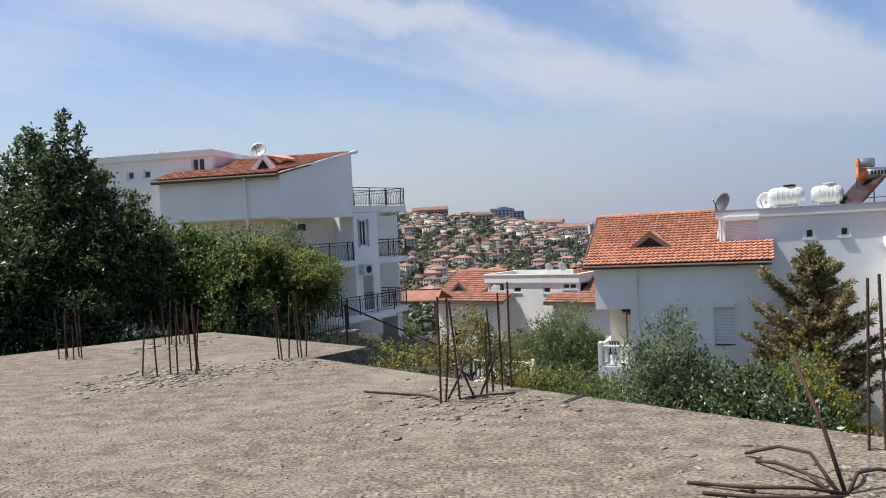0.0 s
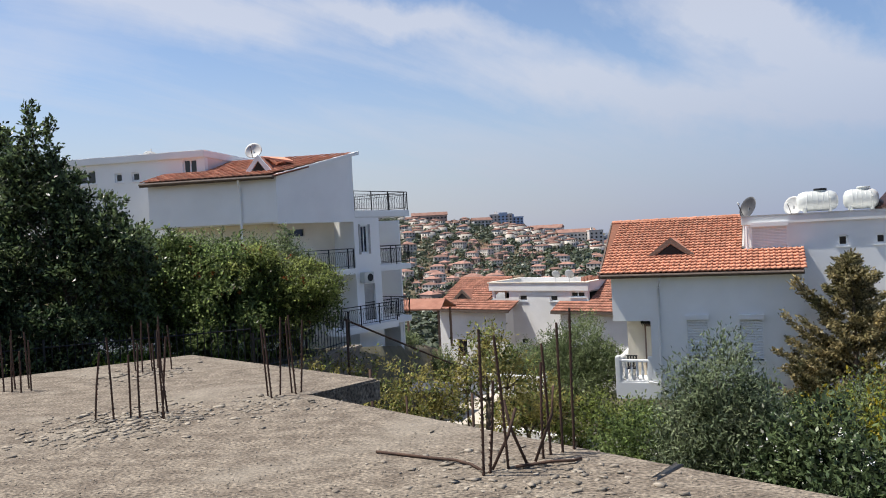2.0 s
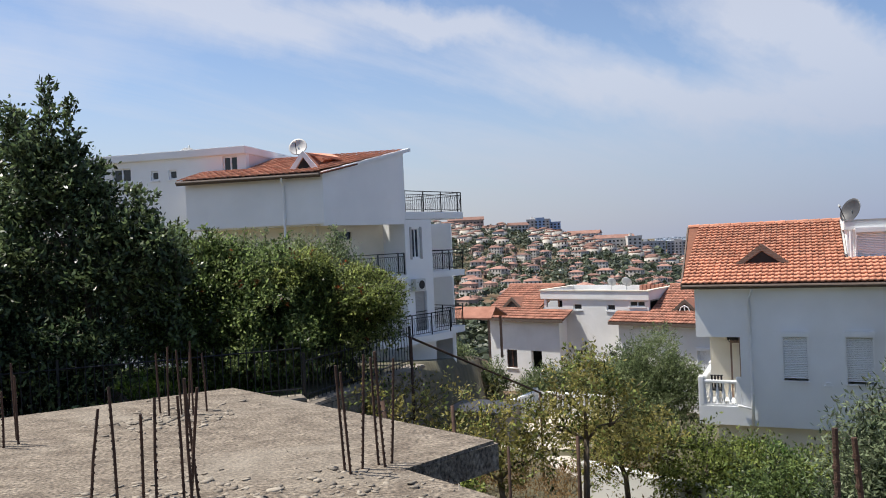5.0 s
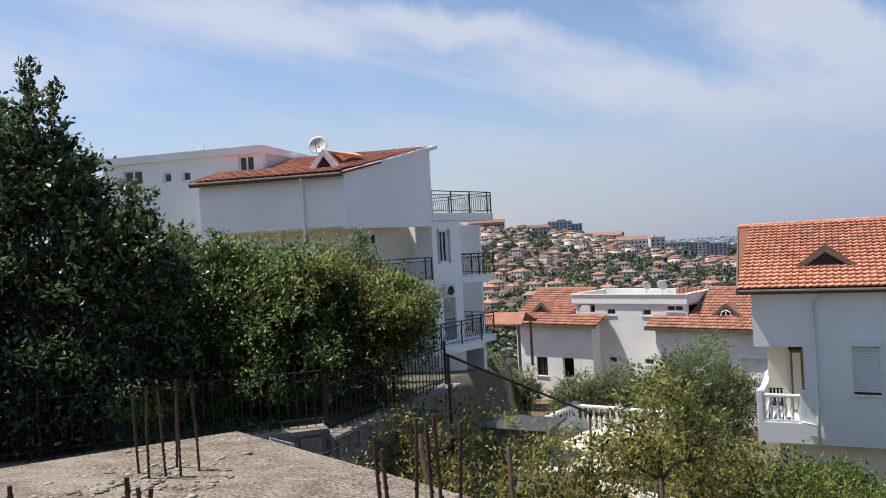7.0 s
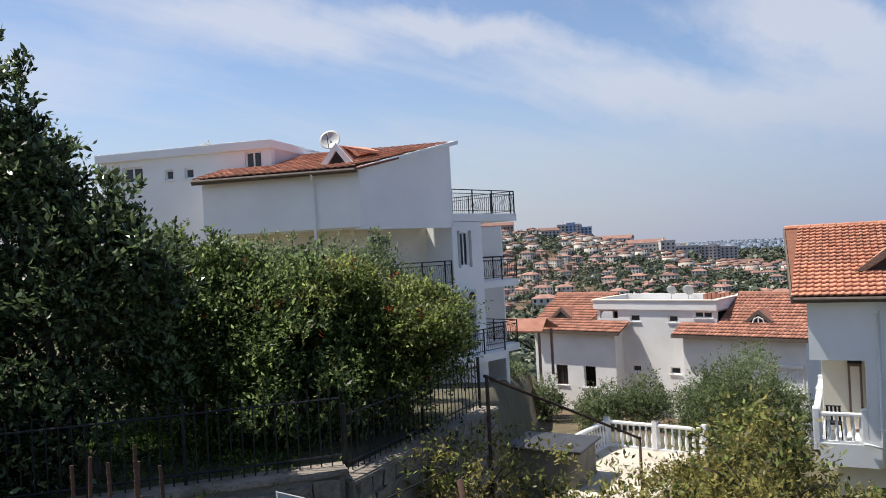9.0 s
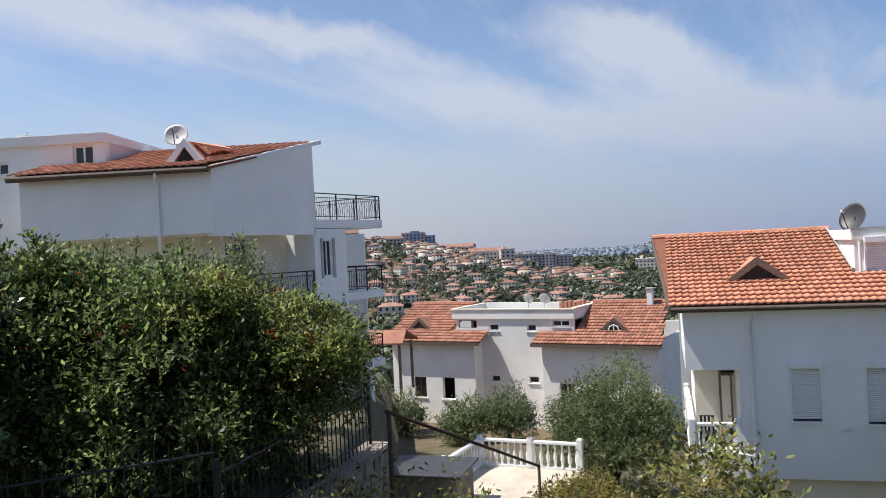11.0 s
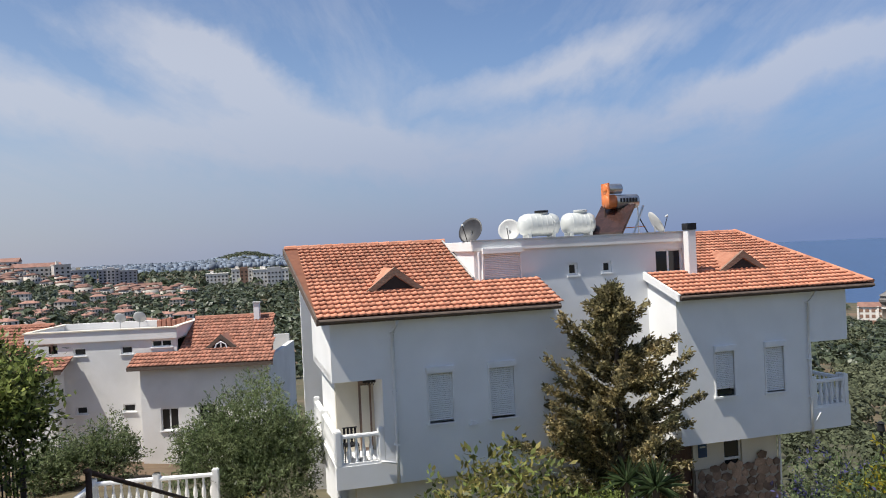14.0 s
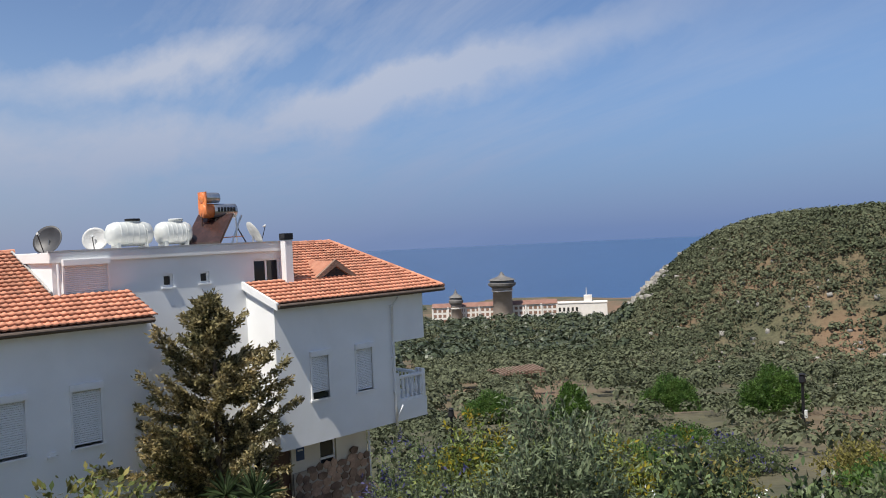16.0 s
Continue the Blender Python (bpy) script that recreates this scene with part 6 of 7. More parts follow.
stone_wall((-11.0, 13.98), (-4.0, 17.4), -3.3, -1.0, 0.3, 1, "grey rubble garden wall below an iron fence")
stone_wall((-4.0, 17.4), (-2.6, 21.5), -3.8, -1.15, 0.3, 2, "grey rubble garden wall stepping down the slope")
iron_fence((-11.0, 14.05), (-4.0, 17.45), -0.92, 0.05, "black iron bar fence on the garden wall")
iron_fence((-4.0, 17.6), (-2.7, 21.4), -1.07, -0.2, "black iron bar fence on the garden wall")

# grassy garden behind the fence
v, f = leaf_cloud(71, [(-7.6, 19.6, -1.02, 4.2, 3.0, 0.03)], 5200, 4, 0.10, 0.08, 0.9, 0.0, 0.2)
tagged(raw_mesh("grass", v, f, GRASS), "short green lawn in the garden", "grass", kind="stuff")
tufts = []
rng2 = random.Random(9)
for k in range(46):
    x, y = rng2.uniform(-2.6, 5.5), rng2.uniform(12.0, 24.0)
    if y > 13.6 - 0.95 * (x + 3.6) + 0.6:
        tufts.append((x, y, float(height(x, y)) + 0.12, 0.5, 0.5, 0.16))
v, f = leaf_cloud(72, tufts, 5200, 5, 0.13, 0.25, 1.6, 0.0, 0.14)
tagged(raw_mesh("dry_weeds", v, f, DRYGRASS), "dry russet weeds and grass on the slope", "weeds", kind="stuff")

# terrace with white balustrade between the houses
TZ = -5.02
terrace = [(-1.4, 28.4), (-1.1, 31.7), (0.0, 34.3), (2.95, 32.7), (2.1, 29.4), (1.0, 27.2)]
tagged(part("terrace", prism(bmesh.new(), [(x, y, TZ - 1.2) for x, y in terrace], (0, 0, 1.2)), material("pale_paving", ((0.42, 0.37, 0.30), (0.56, 0.51, 0.43)), 1.5, 0.9, 0.4, fine=25, grain=0.15)), "pale concrete terrace behind a white balustrade", "terrace")
for a, b in (((0.02, 34.15), (1.48, 33.45)), ((1.48, 33.45), (2.85, 32.75)), ((-1.25, 31.8), (0.02, 34.15))):
    t = thing("balustrade", (0, 0, 0), "white turned balustrade round the pale terrace", "balustrade", 0, "terrace balustrade")
    balusters(t, a, b, TZ, 0.84, 0.2)
path_pts = [(1.5, 22.4), (2.3, 22.8), (0.9, 27.3), (-0.2, 27.3)]
tagged(part("path", prism(bmesh.new(), [(x, y, float(height(x, y)) - 0.4) for x, y in path_pts], (0, 0, 0.45)), bpy.data.materials["pale_paving"]), "pale concrete path down to the terrace", "path", kind="structure")

# low white kerb wall, wooden posts, cable and a slab of tin
tagged(part("kerb_wall", moved(boxed(0, 4.6, -0.1, 0.1, -5.2, -3.3, bevel=0.03), pose(1.0, 21.6, 0, 0, 0, -40)), WHITE_OLD), "low whitewashed kerb wall on the slope", "wall")


def cable(pts, r=0.012, label="dark cable strung between posts"):
    tagged(part("cable", tube(bmesh.new(), pts, r, 6), BLACK, smooth=True), label, "cable")


def wooden_post(x, y, top, r=0.04, lean=(0.0, 0.0)):
    z = float(height(x, y))
    tagged(part("wooden_post", tube(bmesh.new(), [(x, y, z - 0.2), (x + lean[0] * 0.5, y + lean[1] * 0.5, (z + top) / 2), (x + lean[0], y + lean[1], top)], [r, r * 0.95, r * 0.85], 8), RUST, smooth=True), "thin dark weathered wooden post on the slope", "post", "posts on the slope")


wooden_post(-2.36, 19.4, -0.19, 0.032)
wooden_post(-1.0, 14.6, -0.6, 0.03, (-0.1, 0.2))
wooden_post(-0.3, 13.2, -0.75, 0.02)
wooden_post(0.6, 15.4, -1.2, 0.03)
wooden_post(-2.0, 16.4, -0.9, 0.045, (-0.45, 0.3))
tagged(part("sloping_rail", tube(bmesh.new(), [(-2.39, 19.35, -0.19), (-1.1, 21.58, -1.22), (0.16, 23.76, -2.23)], 0.024, 8), RUST, smooth=True), "thin dark rail sloping down between two posts", "rail")
wooden_post(0.14, 23.72, -2.18, 0.032)
cable([(-3.2, 14.3, -0.55), (-2.4, 16.2, -0.6), (-2.4, 18.2, -0.2)], 0.006)
cable([(-3.0, 13.9, -0.85), (-2.2, 15.8, -0.85), (-2.0, 16.5, -0.6)], 0.006)


# a sheet of grey board, a flat shed roof and a small tiled awning among the plants
tagged(part("leaning_board", prism(bmesh.new(), [(-3.75, 14.9, -2.9), (-3.5, 15.06, -2.9), (-3.72, 15.22, -0.62), (-3.95, 15.05, -0.5)], (0.03, -0.04, 0)), DISH_LIGHT), "grey-blue weathered board leaning below the deck", "board")
shed = thing("shed", (-1.7, 30.6, float(height(-1.7, 30.6))), "low shed with a flat dark grey sheet roof", "shed", -20)
part("wall", boxed(-1.0, 1.0, -0.8, 0.8, -0.2, 1.2), CONCRETE_SIDE, shed)
part("roof", boxed(-1.15, 1.15, -0.95, 0.95, 1.2, 1.27, bevel=0.01), DISH, shed)
awn = thing("awning", (-3.6, 50.5, float(height(-3.6, 50.5))), "small orange tiled awning on posts", "awning", -20)
for x in (-1.5, 1.5):
    for y in (-0.9, 0.9):
        part("post", boxed(x - 0.06, x + 0.06, y - 0.06, y + 0.06, -0.2, 2.3), TIMBER, awn)
part("roof", prism(bmesh.new(), [(-1.8, -1.2, 2.3), (1.8, -1.2, 2.3), (1.6, 0, 2.85), (-1.6, 0, 2.85)], (0, 0, 0.08)), TILE_OLD, awn)
part("roof", prism(bmesh.new(), [(-1.8, 1.2, 2.3), (1.8, 1.2, 2.3), (1.6, 0, 2.85), (-1.6, 0, 2.85)], (0, 0, 0.08)), TILE_OLD, awn)


# ---- distance: town on the hill, hotel by the sea, scrub ----
def polar(az, r):
    return HUB[0] + r * math.sin(radians(az)), HUB[1] + r * math.cos(radians(az))


FAR_WALL = material("far_white_wall", ((0.54, 0.50, 0.46), (0.70, 0.66, 0.61)), 0.2, 0.9, 0, fine=1.0, grain=0.06, piece=0.16)
FAR_WALL2 = material("far_pink_wall", ((0.36, 0.25, 0.21), (0.48, 0.36, 0.30)), 0.2, 0.9, 0, fine=1.0, grain=0.06, piece=0.12)
FAR_WHITE = material("far_bright_white_wall", ((0.70, 0.66, 0.60), (0.80, 0.76, 0.70)), 0.2, 0.9, 0, fine=1.0, grain=0.05)
FAR_WALL3 = material("far_cream_wall", ((0.56, 0.51, 0.45), (0.70, 0.65, 0.58)), 0.2, 0.9, 0, fine=1.0, grain=0.06, piece=0.16)
FAR_ROOF = material("far_clay_roof", ((0.20, 0.105, 0.080), (0.30, 0.165, 0.125)), 0.3, 0.9, 0, fine=2.0, grain=0.2, piece=0.3)
FAR_BLUE = material("far_blue_cladding", ((0.30, 0.40, 0.56), (0.38, 0.48, 0.64)), 0.1, 0.6, 0, fine=1, grain=0.1)
FAR_GREY = material("far_grey_wall", ((0.40, 0.40, 0.41), (0.52, 0.52, 0.52)), 0.1, 0.8, 0, fine=1, grain=0.1)
FAR_BROWN = material("far_brown_cladding", ((0.22, 0.13, 0.09), (0.30, 0.18, 0.13)), 0.1, 0.8, 0, fine=1, grain=0.1)
TOWER = material("tower_tan_render", ((0.27, 0.22, 0.18), (0.36, 0.30, 0.25)), 0.15, 0.9, 0.1, fine=1, grain=0.08)
FAR_LEAF = leafy("hillside_leaves", ((0.044, 0.060, 0.034), (0.092, 0.106, 0.060)), island=0.3, through_light=0.15, scale=0.05)
SCRUB_LEAF = leafy("scrub_leaves", ((0.058, 0.070, 0.036), (0.128, 0.138, 0.080)), island=0.35, rough=0.8, through_light=0.2, scale=0.03)


def villa(w, d, h, wall, label, group, wing=0.0):
    """A hillside house: walls, hipped roof with short eaves, windows on two sides, a balcony and a door."""
    t = thing("house", (0, 0, 0), label, "house", 0, group)
    part("wall", boxed(-w / 2, w / 2, -d / 2, d / 2, -3.0, h), wall, t)
    e = 0.3
    bm = bmesh.new()
    lo = [bm.verts.new(p) for p in ((-w / 2 - e, -d / 2 - e, h), (w / 2 + e, -d / 2 - e, h), (w / 2 + e, d / 2 + e, h), (-w / 2 - e, d / 2 + e, h))]
    k = max(w / 2 - d / 2, 0.2)
    a, b = bm.verts.new((-k, 0, h + d * 0.24)), bm.verts.new((k, 0, h + d * 0.24))
    for q in ((lo[0], lo[1], b, a), (lo[1], lo[2], b), (lo[2], lo[3], a, b), (lo[3], lo[0], a), (lo[3], lo[2], lo[1], lo[0])):
        bm.faces.new(q)
    part("roof", bm, FAR_ROOF, t)
    n = max(2, int(w / 2.6))
    for z in [q for q in (0.9, 3.8, 6.6) if q + 1.6 < h]:
        bm = bmesh.new()
        for i in range(n):
            x = (i + 0.5) * w / n - w / 2
            box(bm, x - 0.55, x + 0.55, -d / 2 - 0.06, -d / 2 + 0.05, z, z + 1.5)
        for y in (-d * 0.25, d * 0.25):
            box(bm, -w / 2 - 0.06, -w / 2 + 0.05, y - 0.5, y + 0.5, z, z + 1.4)
            box(bm, w / 2 - 0.05, w / 2 + 0.06, y - 0.5, y + 0.5, z, z + 1.4)
        part("glazing", bm, DARK, t, kind="stuff")
    if wing:
        part("balcony", boxed(-w / 2, 0, -d / 2 - wing, -d / 2, 2.9, 3.7), wall, t)
        # near-black block stands in for the shade under the balcony
        part("porch", boxed(-w / 2 + 0.3, -0.3, -d / 2 - wing + 0.2, -d / 2 - 0.07, 0.2, 2.85), DARK, t)
    part("chimney", boxed(w * 0.2, w * 0.2 + 0.6, -0.3, 0.3, h, h + d * 0.24 + 0.9), wall, t)
    return t


VILLAS = "red-roofed houses of the hillside town"
kinds = [villa(7.5, 6.5, 6.4, FAR_WALL, "small white hillside house with a red tiled roof", VILLAS, 1.4), villa(9.0, 6.5, 6.8, FAR_WALL2, "pinkish hillside house with a red tiled roof", VILLAS, 1.2),
         villa(6.5, 6.0, 4.0, FAR_WALL, "low white hillside house with a red tiled roof", VILLAS), villa(12, 7, 8.6, FAR_WALL3, "long cream hillside house with a red tiled roof", VILLAS, 1.2),
         villa(7.0, 6.5, 8.8, FAR_WALL2, "tall brown-pink hillside house with a red tiled roof", VILLAS)]
rng = random.Random(4)
taken = []


def free(x, y, gap):
    if any((x - a) ** 2 + (y - b) ** 2 < gap * gap for a, b in taken):
        return False
    taken.append((x, y))
    return True


spots = []
tries = 0
while len(spots) < 560 and tries < 14000:
    tries += 1
    az = rng.uniform(-13, 16)
    r = 330 + 480 * rng.random() ** 0.7
    if (az > 9 and r > 620 and rng.random() < 0.5) or (az < 1.5 and r > 600 and rng.random() < 0.8):
        continue
    x, y = polar(az, r)
    wood_patch = math.sin(az * 1.1 + r * 0.013) + 0.6 * math.sin(r * 0.021 - az * 0.7)
    if wood_patch > 0.7 or not free(x, y, 10.0):
        continue
    spots.append((x, y, az))
spots.sort(key=lambda q: (q[0] - HUB[0]) ** 2 + (q[1] - HUB[1]) ** 2)
for i, (x, y, az) in enumerate(spots[:295]):
    k = rng.choices((0, 1, 2, 3, 4), (6, 2, 3, 3, 2))[0]
    m = pose(x, y, float(height(x, y)), 0, 0, -az + rng.uniform(-60, 60)) @ Matrix.Scale(rng.uniform(0.66, 0.92), 4)
    if i < 5:
        kinds[i].matrix_basis = m
    else:
        copy_thing(kinds[k], m)


def far_houses(places):
    """The houses high up the hill, joined: wall boxes with tiled hipped roofs and dark windows."""
    g = np.random.default_rng(31)
    box_q = np.array(((0, 1, 3, 2), (4, 6, 7, 5), (0, 4, 5, 1), (2, 3, 7, 6), (0, 2, 6, 4), (1, 5, 7, 3)))
    unit_box = np.array([(x, y, z) for x in (-1, 1) for y in (-1, 1) for z in (-1, 1)], float)
    made = {"wall": [], "roof": [], "window": []}
    for x, y, az in places:
        w, d, h = g.uniform(3, 5.5), g.uniform(2.6, 3.6), g.uniform(4.2, 8.2)
        a = radians(-az + g.uniform(-55, 55))
        turn = np.array(((math.cos(a), math.sin(a), 0), (-math.sin(a), math.cos(a), 0), (0, 0, 1)))
        o = (x, y, float(height(x, y)))
        made["wall"].append((unit_box * (w, d, (h + 3) / 2) + (0, 0, (h - 3) / 2)) @ turn + o)
        top = unit_box * (w + 0.3, d + 0.3, 0.75) + (0, 0, h + 0.75)
        top[unit_box[:, 2] > 0, :2] *= (0.45, 0.06)
        made["roof"].append(top @ turn + o)
        for zz in np.arange(1.0, h - 1.4, 2.8):
            for xx in (-0.55, 0.05, 0.6):
                made["window"].append((unit_box * (0.55, 0.06, 0.7) + (xx * w, -d, zz + 0.7)) @ turn + o)
    for name, mat, label in (("wall", FAR_WALL3, "cream walls of houses high on the hillside"), ("roof", FAR_ROOF, "red tiled roofs of houses high on the hillside"), ("window", DARK, "dark windows of houses high on the hillside")):
        v = np.concatenate(made[name])
        f = np.concatenate([box_q + 8 * i for i in range(len(made[name]))])
        tagged(raw_mesh("far_house_" + name + "s", v, f, mat), label, "houses", kind="stuff")


far_houses(spots[295:])


def block(az, r, w, d, h, mats, storeys, label, name="apartment_building", turn=0.0, lift=0.0, roof=None):
    """A flat or tiled block with rows of windows."""
    x, y = polar(az, r)
    t = thing(name, (x, y, float(height(x, y)) + lift), label, "building", -az + turn, "large buildings of the town")
    part("wall", boxed(-w / 2, w / 2, -d / 2, d / 2, -4, h), mats[0], t)
    if len(mats) > 1:
        part("wall", boxed(-w * 0.1, w * 0.28, -d / 2 - 0.6, d / 2, -4, h + 2.0), mats[1], t)
    if roof:
        part("roof", prism(bmesh.new(), [(-w / 2 - 0.6, -d / 2 - 0.6, h), (-w / 2 - 0.6, d / 2 + 0.6, h), (-w / 2 - 0.6, 0, h + d * 0.22)], (w + 1.2, 0, 0)), roof, t)
    else:
        part("parapet", boxed(-w / 2 - 0.3, w / 2 + 0.3, -d / 2 - 0.3, d / 2 + 0.3, h, h + 0.7), mats[0], t)
        part("lift_house", boxed(-w * 0.3, -w * 0.15, -2, 2, h + 0.7, h + 3.2), mats[0], t)
    n = max(3, int(w / 3.4))
    me = None
    for s in range(storeys):
        for i in range(n):
            if me is None:
                o = part("window", boxed(-0.8, 0.8, -0.06, 0.06, 0, 1.5), DARK, t)
                me = o.data
            else:
                o = new("window", me)
                o.parent = t
            xx = (i + 0.5) * w / n - w / 2
            o.location = (xx, -d / 2 - (0.66 if len(mats) > 1 and -w * 0.1 < xx < w * 0.28 else 0.05), 1.0 + s * (h - 1) / storeys)
    return t


block(-4.4, 745, 34, 14, 8, [FAR_WALL2], 2, "long pinkish building with a red roof on the ridge", lift=3, roof=FAR_ROOF)
block(0.9, 760, 22, 16, 15, [FAR_WALL, FAR_BLUE], 5, "white and blue apartment block on the ridge")
block(2.0, 765, 14, 14, 14, [FAR_BLUE], 5, "blue apartment block on the ridge")
block(-0.6, 735, 18, 12, 9, [FAR_WALL], 3, "white house block with a red roof", roof=FAR_ROOF, turn=20)
block(4.2, 730, 30, 14, 9, [FAR_WALL], 3, "long white block with a red roof", roof=FAR_ROOF, turn=-12)
block(6.3, 700, 34, 14, 11, [FAR_WALL], 3, "large white block with a red roof", roof=FAR_ROOF, turn=15)
block(7.7, 690, 12, 14, 17, [FAR_WALL], 5, "tall white apartment block", turn=10)
block(8.9, 790, 26, 14, 14, [FAR_GREY], 4, "grey flat-roofed apartment block")
block(10.6, 800, 18, 16, 18, [FAR_GREY, FAR_WALL], 6, "tall grey apartment block")
block(11.8, 810, 16, 16, 18, [FAR_GREY], 6, "tall grey apartment block")
block(12.8, 780, 30, 12, 6, [FAR_WALL2], 2, "low pinkish building with a red roof", roof=FAR_ROOF)
block(17.6, 830, 22, 14, 11, [FAR_WHITE], 3, "white modern flat-roofed block", lift=2)
block(19.3, 800, 20, 14, 15, [FAR_WHITE, FAR_BROWN], 4, "white and brown modern block", lift=3)
block(21.3, 790, 34, 14, 13, [FAR_WHITE, FAR_GREY], 3, "white modern school building", lift=4)

# the far city; its blue-grey wall colour has the haze of distance painted in
cv, cfs = [], []
rngc = np.random.default_rng(8)
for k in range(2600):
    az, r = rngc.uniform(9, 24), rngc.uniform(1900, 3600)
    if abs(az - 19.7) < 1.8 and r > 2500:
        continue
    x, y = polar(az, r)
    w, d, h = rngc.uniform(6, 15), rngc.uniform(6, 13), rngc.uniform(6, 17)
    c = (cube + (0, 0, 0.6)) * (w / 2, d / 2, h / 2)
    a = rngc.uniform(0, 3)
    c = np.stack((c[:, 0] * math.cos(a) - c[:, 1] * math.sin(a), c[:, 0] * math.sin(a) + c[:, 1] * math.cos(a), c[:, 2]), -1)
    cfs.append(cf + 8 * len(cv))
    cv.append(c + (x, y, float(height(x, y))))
tagged(raw_mesh("far_city", np.concatenate(cv), np.concatenate(cfs), material("hazed_city_walls", ((0.12, 0.155, 0.205), (0.20, 0.235, 0.29)), 0.02, 0.9, 0, fine=0.2, grain=0.15, island=0.3)), "pale distant city blocks on a far slope, haze put into their colour", "city", kind="stuff")


def woods(seed, n, az0, az1, r0, r1, rad, quads, mat, name, label, keep=None, size=0.34, low=0.55, gap=0.0):
    """Many far trees or bushes in one mesh: each a clump of leaf sprays with an uneven outline."""
    g = np.random.default_rng(seed)
    az = g.uniform(az0, az1, n)
    r = np.sqrt(g.uniform(r0 ** 2, r1 ** 2, n))
    x, y = HUB[0] + r * np.sin(np.radians(az)), HUB[1] + r * np.cos(np.radians(az))
    if keep is not None:
        ok = keep(x, y, az, r, g)
        x, y, az, r = x[ok], y[ok], az[ok], r[ok]
    z = height(x, y)
    m = len(x)
    R = g.uniform(rad[0], rad[1], m)
    d = unit(g.normal(size=(m, quads, 3)))
    d[..., 2] = np.abs(d[..., 2]) * 1.0 - 0.15
    lump = 1 + 0.25 * np.sin(d[..., 0] * 4 + az[:, None] * 9) + 0.2 * np.sin(d[..., 1] * 5 + r[:, None])
    p = np.stack((x, y, z + R * low), -1)[:, None] + d * (R[:, None] * lump * g.uniform(0.72, 1.0, (m, quads)))[..., None] * (1, 1, 0.85)
    p = p.reshape(-1, 3)
    k = len(p)
    u = unit(g.normal(size=(k, 3)))
    nrm = unit(d.reshape(-1, 3) + g.normal(size=(k, 3)) * 0.2 + (0, 0, 0.3))
    a = unit(np.cross(nrm, u))
    b = np.cross(nrm, a)
    s = (np.repeat(R, quads) * size * g.uniform(0.6, 1.3, k))[:, None]
    v = np.stack((p - a * s, p + b * s * 0.7, p + a * s * 0.9, p - b * s * 0.8), 1).reshape(-1, 3)
    tagged(raw_mesh(name, v, np.arange(4 * k).reshape(-1, 4), mat), label, "trees", kind="stuff")


woods(81, 3600, -16, 24, 250, 860, (1.9, 4.2), 32, FAR_LEAF, "town_trees", "dark green trees between the town houses", size=0.27, low=0.8)
woods(95, 1100, -16, 4, 600, 860, (2.6, 4.8), 34, FAR_LEAF, "ridge_trees", "dark green trees along the ridge", size=0.26, low=0.8)
woods(82, 420, -16, 6, 160, 330, (2.5, 4.5), 80, FAR_LEAF, "valley_trees", "dark green trees in the valley", size=0.28)
woods(89, 700, 6, 36, 700, 1600, (4.0, 8.0), 24, FAR_LEAF, "far_trees", "distant dark green trees on the plain", size=0.36)
woods(96, 1500, 16, 24.5, 2350, 3400, (5.0, 9.0), 14, FAR_LEAF, "far_hill_trees", "hazy dark woods on the far hill", lambda x, y, az, r, g: np.abs(az - 19.7) < 2.6, size=0.34)
woods(88, 420, 4, 24, 330, 700, (3.0, 5.5), 40, FAR_LEAF, "valley_trees", "dark green trees below the town", size=0.32)
woods(83, 950, 8, 62, 110, 700, (2.2, 4.4), 60, FAR_LEAF, "valley_trees", "olive and pine trees in the valley", size=0.30)


def on_hill(x, y, az, r, g):
    bare = np.sin(x * 0.045 + 0.8) * np.sin(y * 0.052 + x * 0.02) + 0.5 * np.sin(x * 0.11 - y * 0.09)
    return (bare < np.where(r > 200, 1.3, 0.6)) | (g.random(len(x)) < 0.25)


def in_grove(x, y, az, r, g):
    """Olives in loose rows, with strips of bare red soil between."""
    return (np.sin(r * 0.21 + np.sin(az * 0.23) * 1.6) > 0.0) & (np.sin(x * 0.06 + 0.8) * np.sin(y * 0.07 + x * 0.03) < 0.72) | (az < 68)


woods(94, 9000, 75, 106, 290, 410, (0.9, 2.1), 18, SCRUB_LEAF, "hill_scrub", "grey-green olive scrub on the rocky hill", None, 0.28)
woods(84, 15000, 60, 108, 195, 500, (0.9, 2.3), 24, SCRUB_LEAF, "hill_scrub", "grey-green olive scrub on the rocky hill", on_hill, 0.27)
woods(85, 520, 56, 102, 75, 215, (1.6, 3.1), 260, SCRUB_LEAF, "olive_grove", "grey-green olive grove on the lower slope", in_grove, 0.13, low=0.8)
woods(87, 420, 56, 102, 30, 90, (0.5, 1.1), 80, SCRUB_LEAF, "low_scrub", "low green scrub on the near slope", None, 0.16)
woods(86, 520, 56, 76, 300, 530, (2.2, 3.8), 80, FAR_LEAF, "hotel_trees", "dark green trees in front of the hotel", size=0.28)

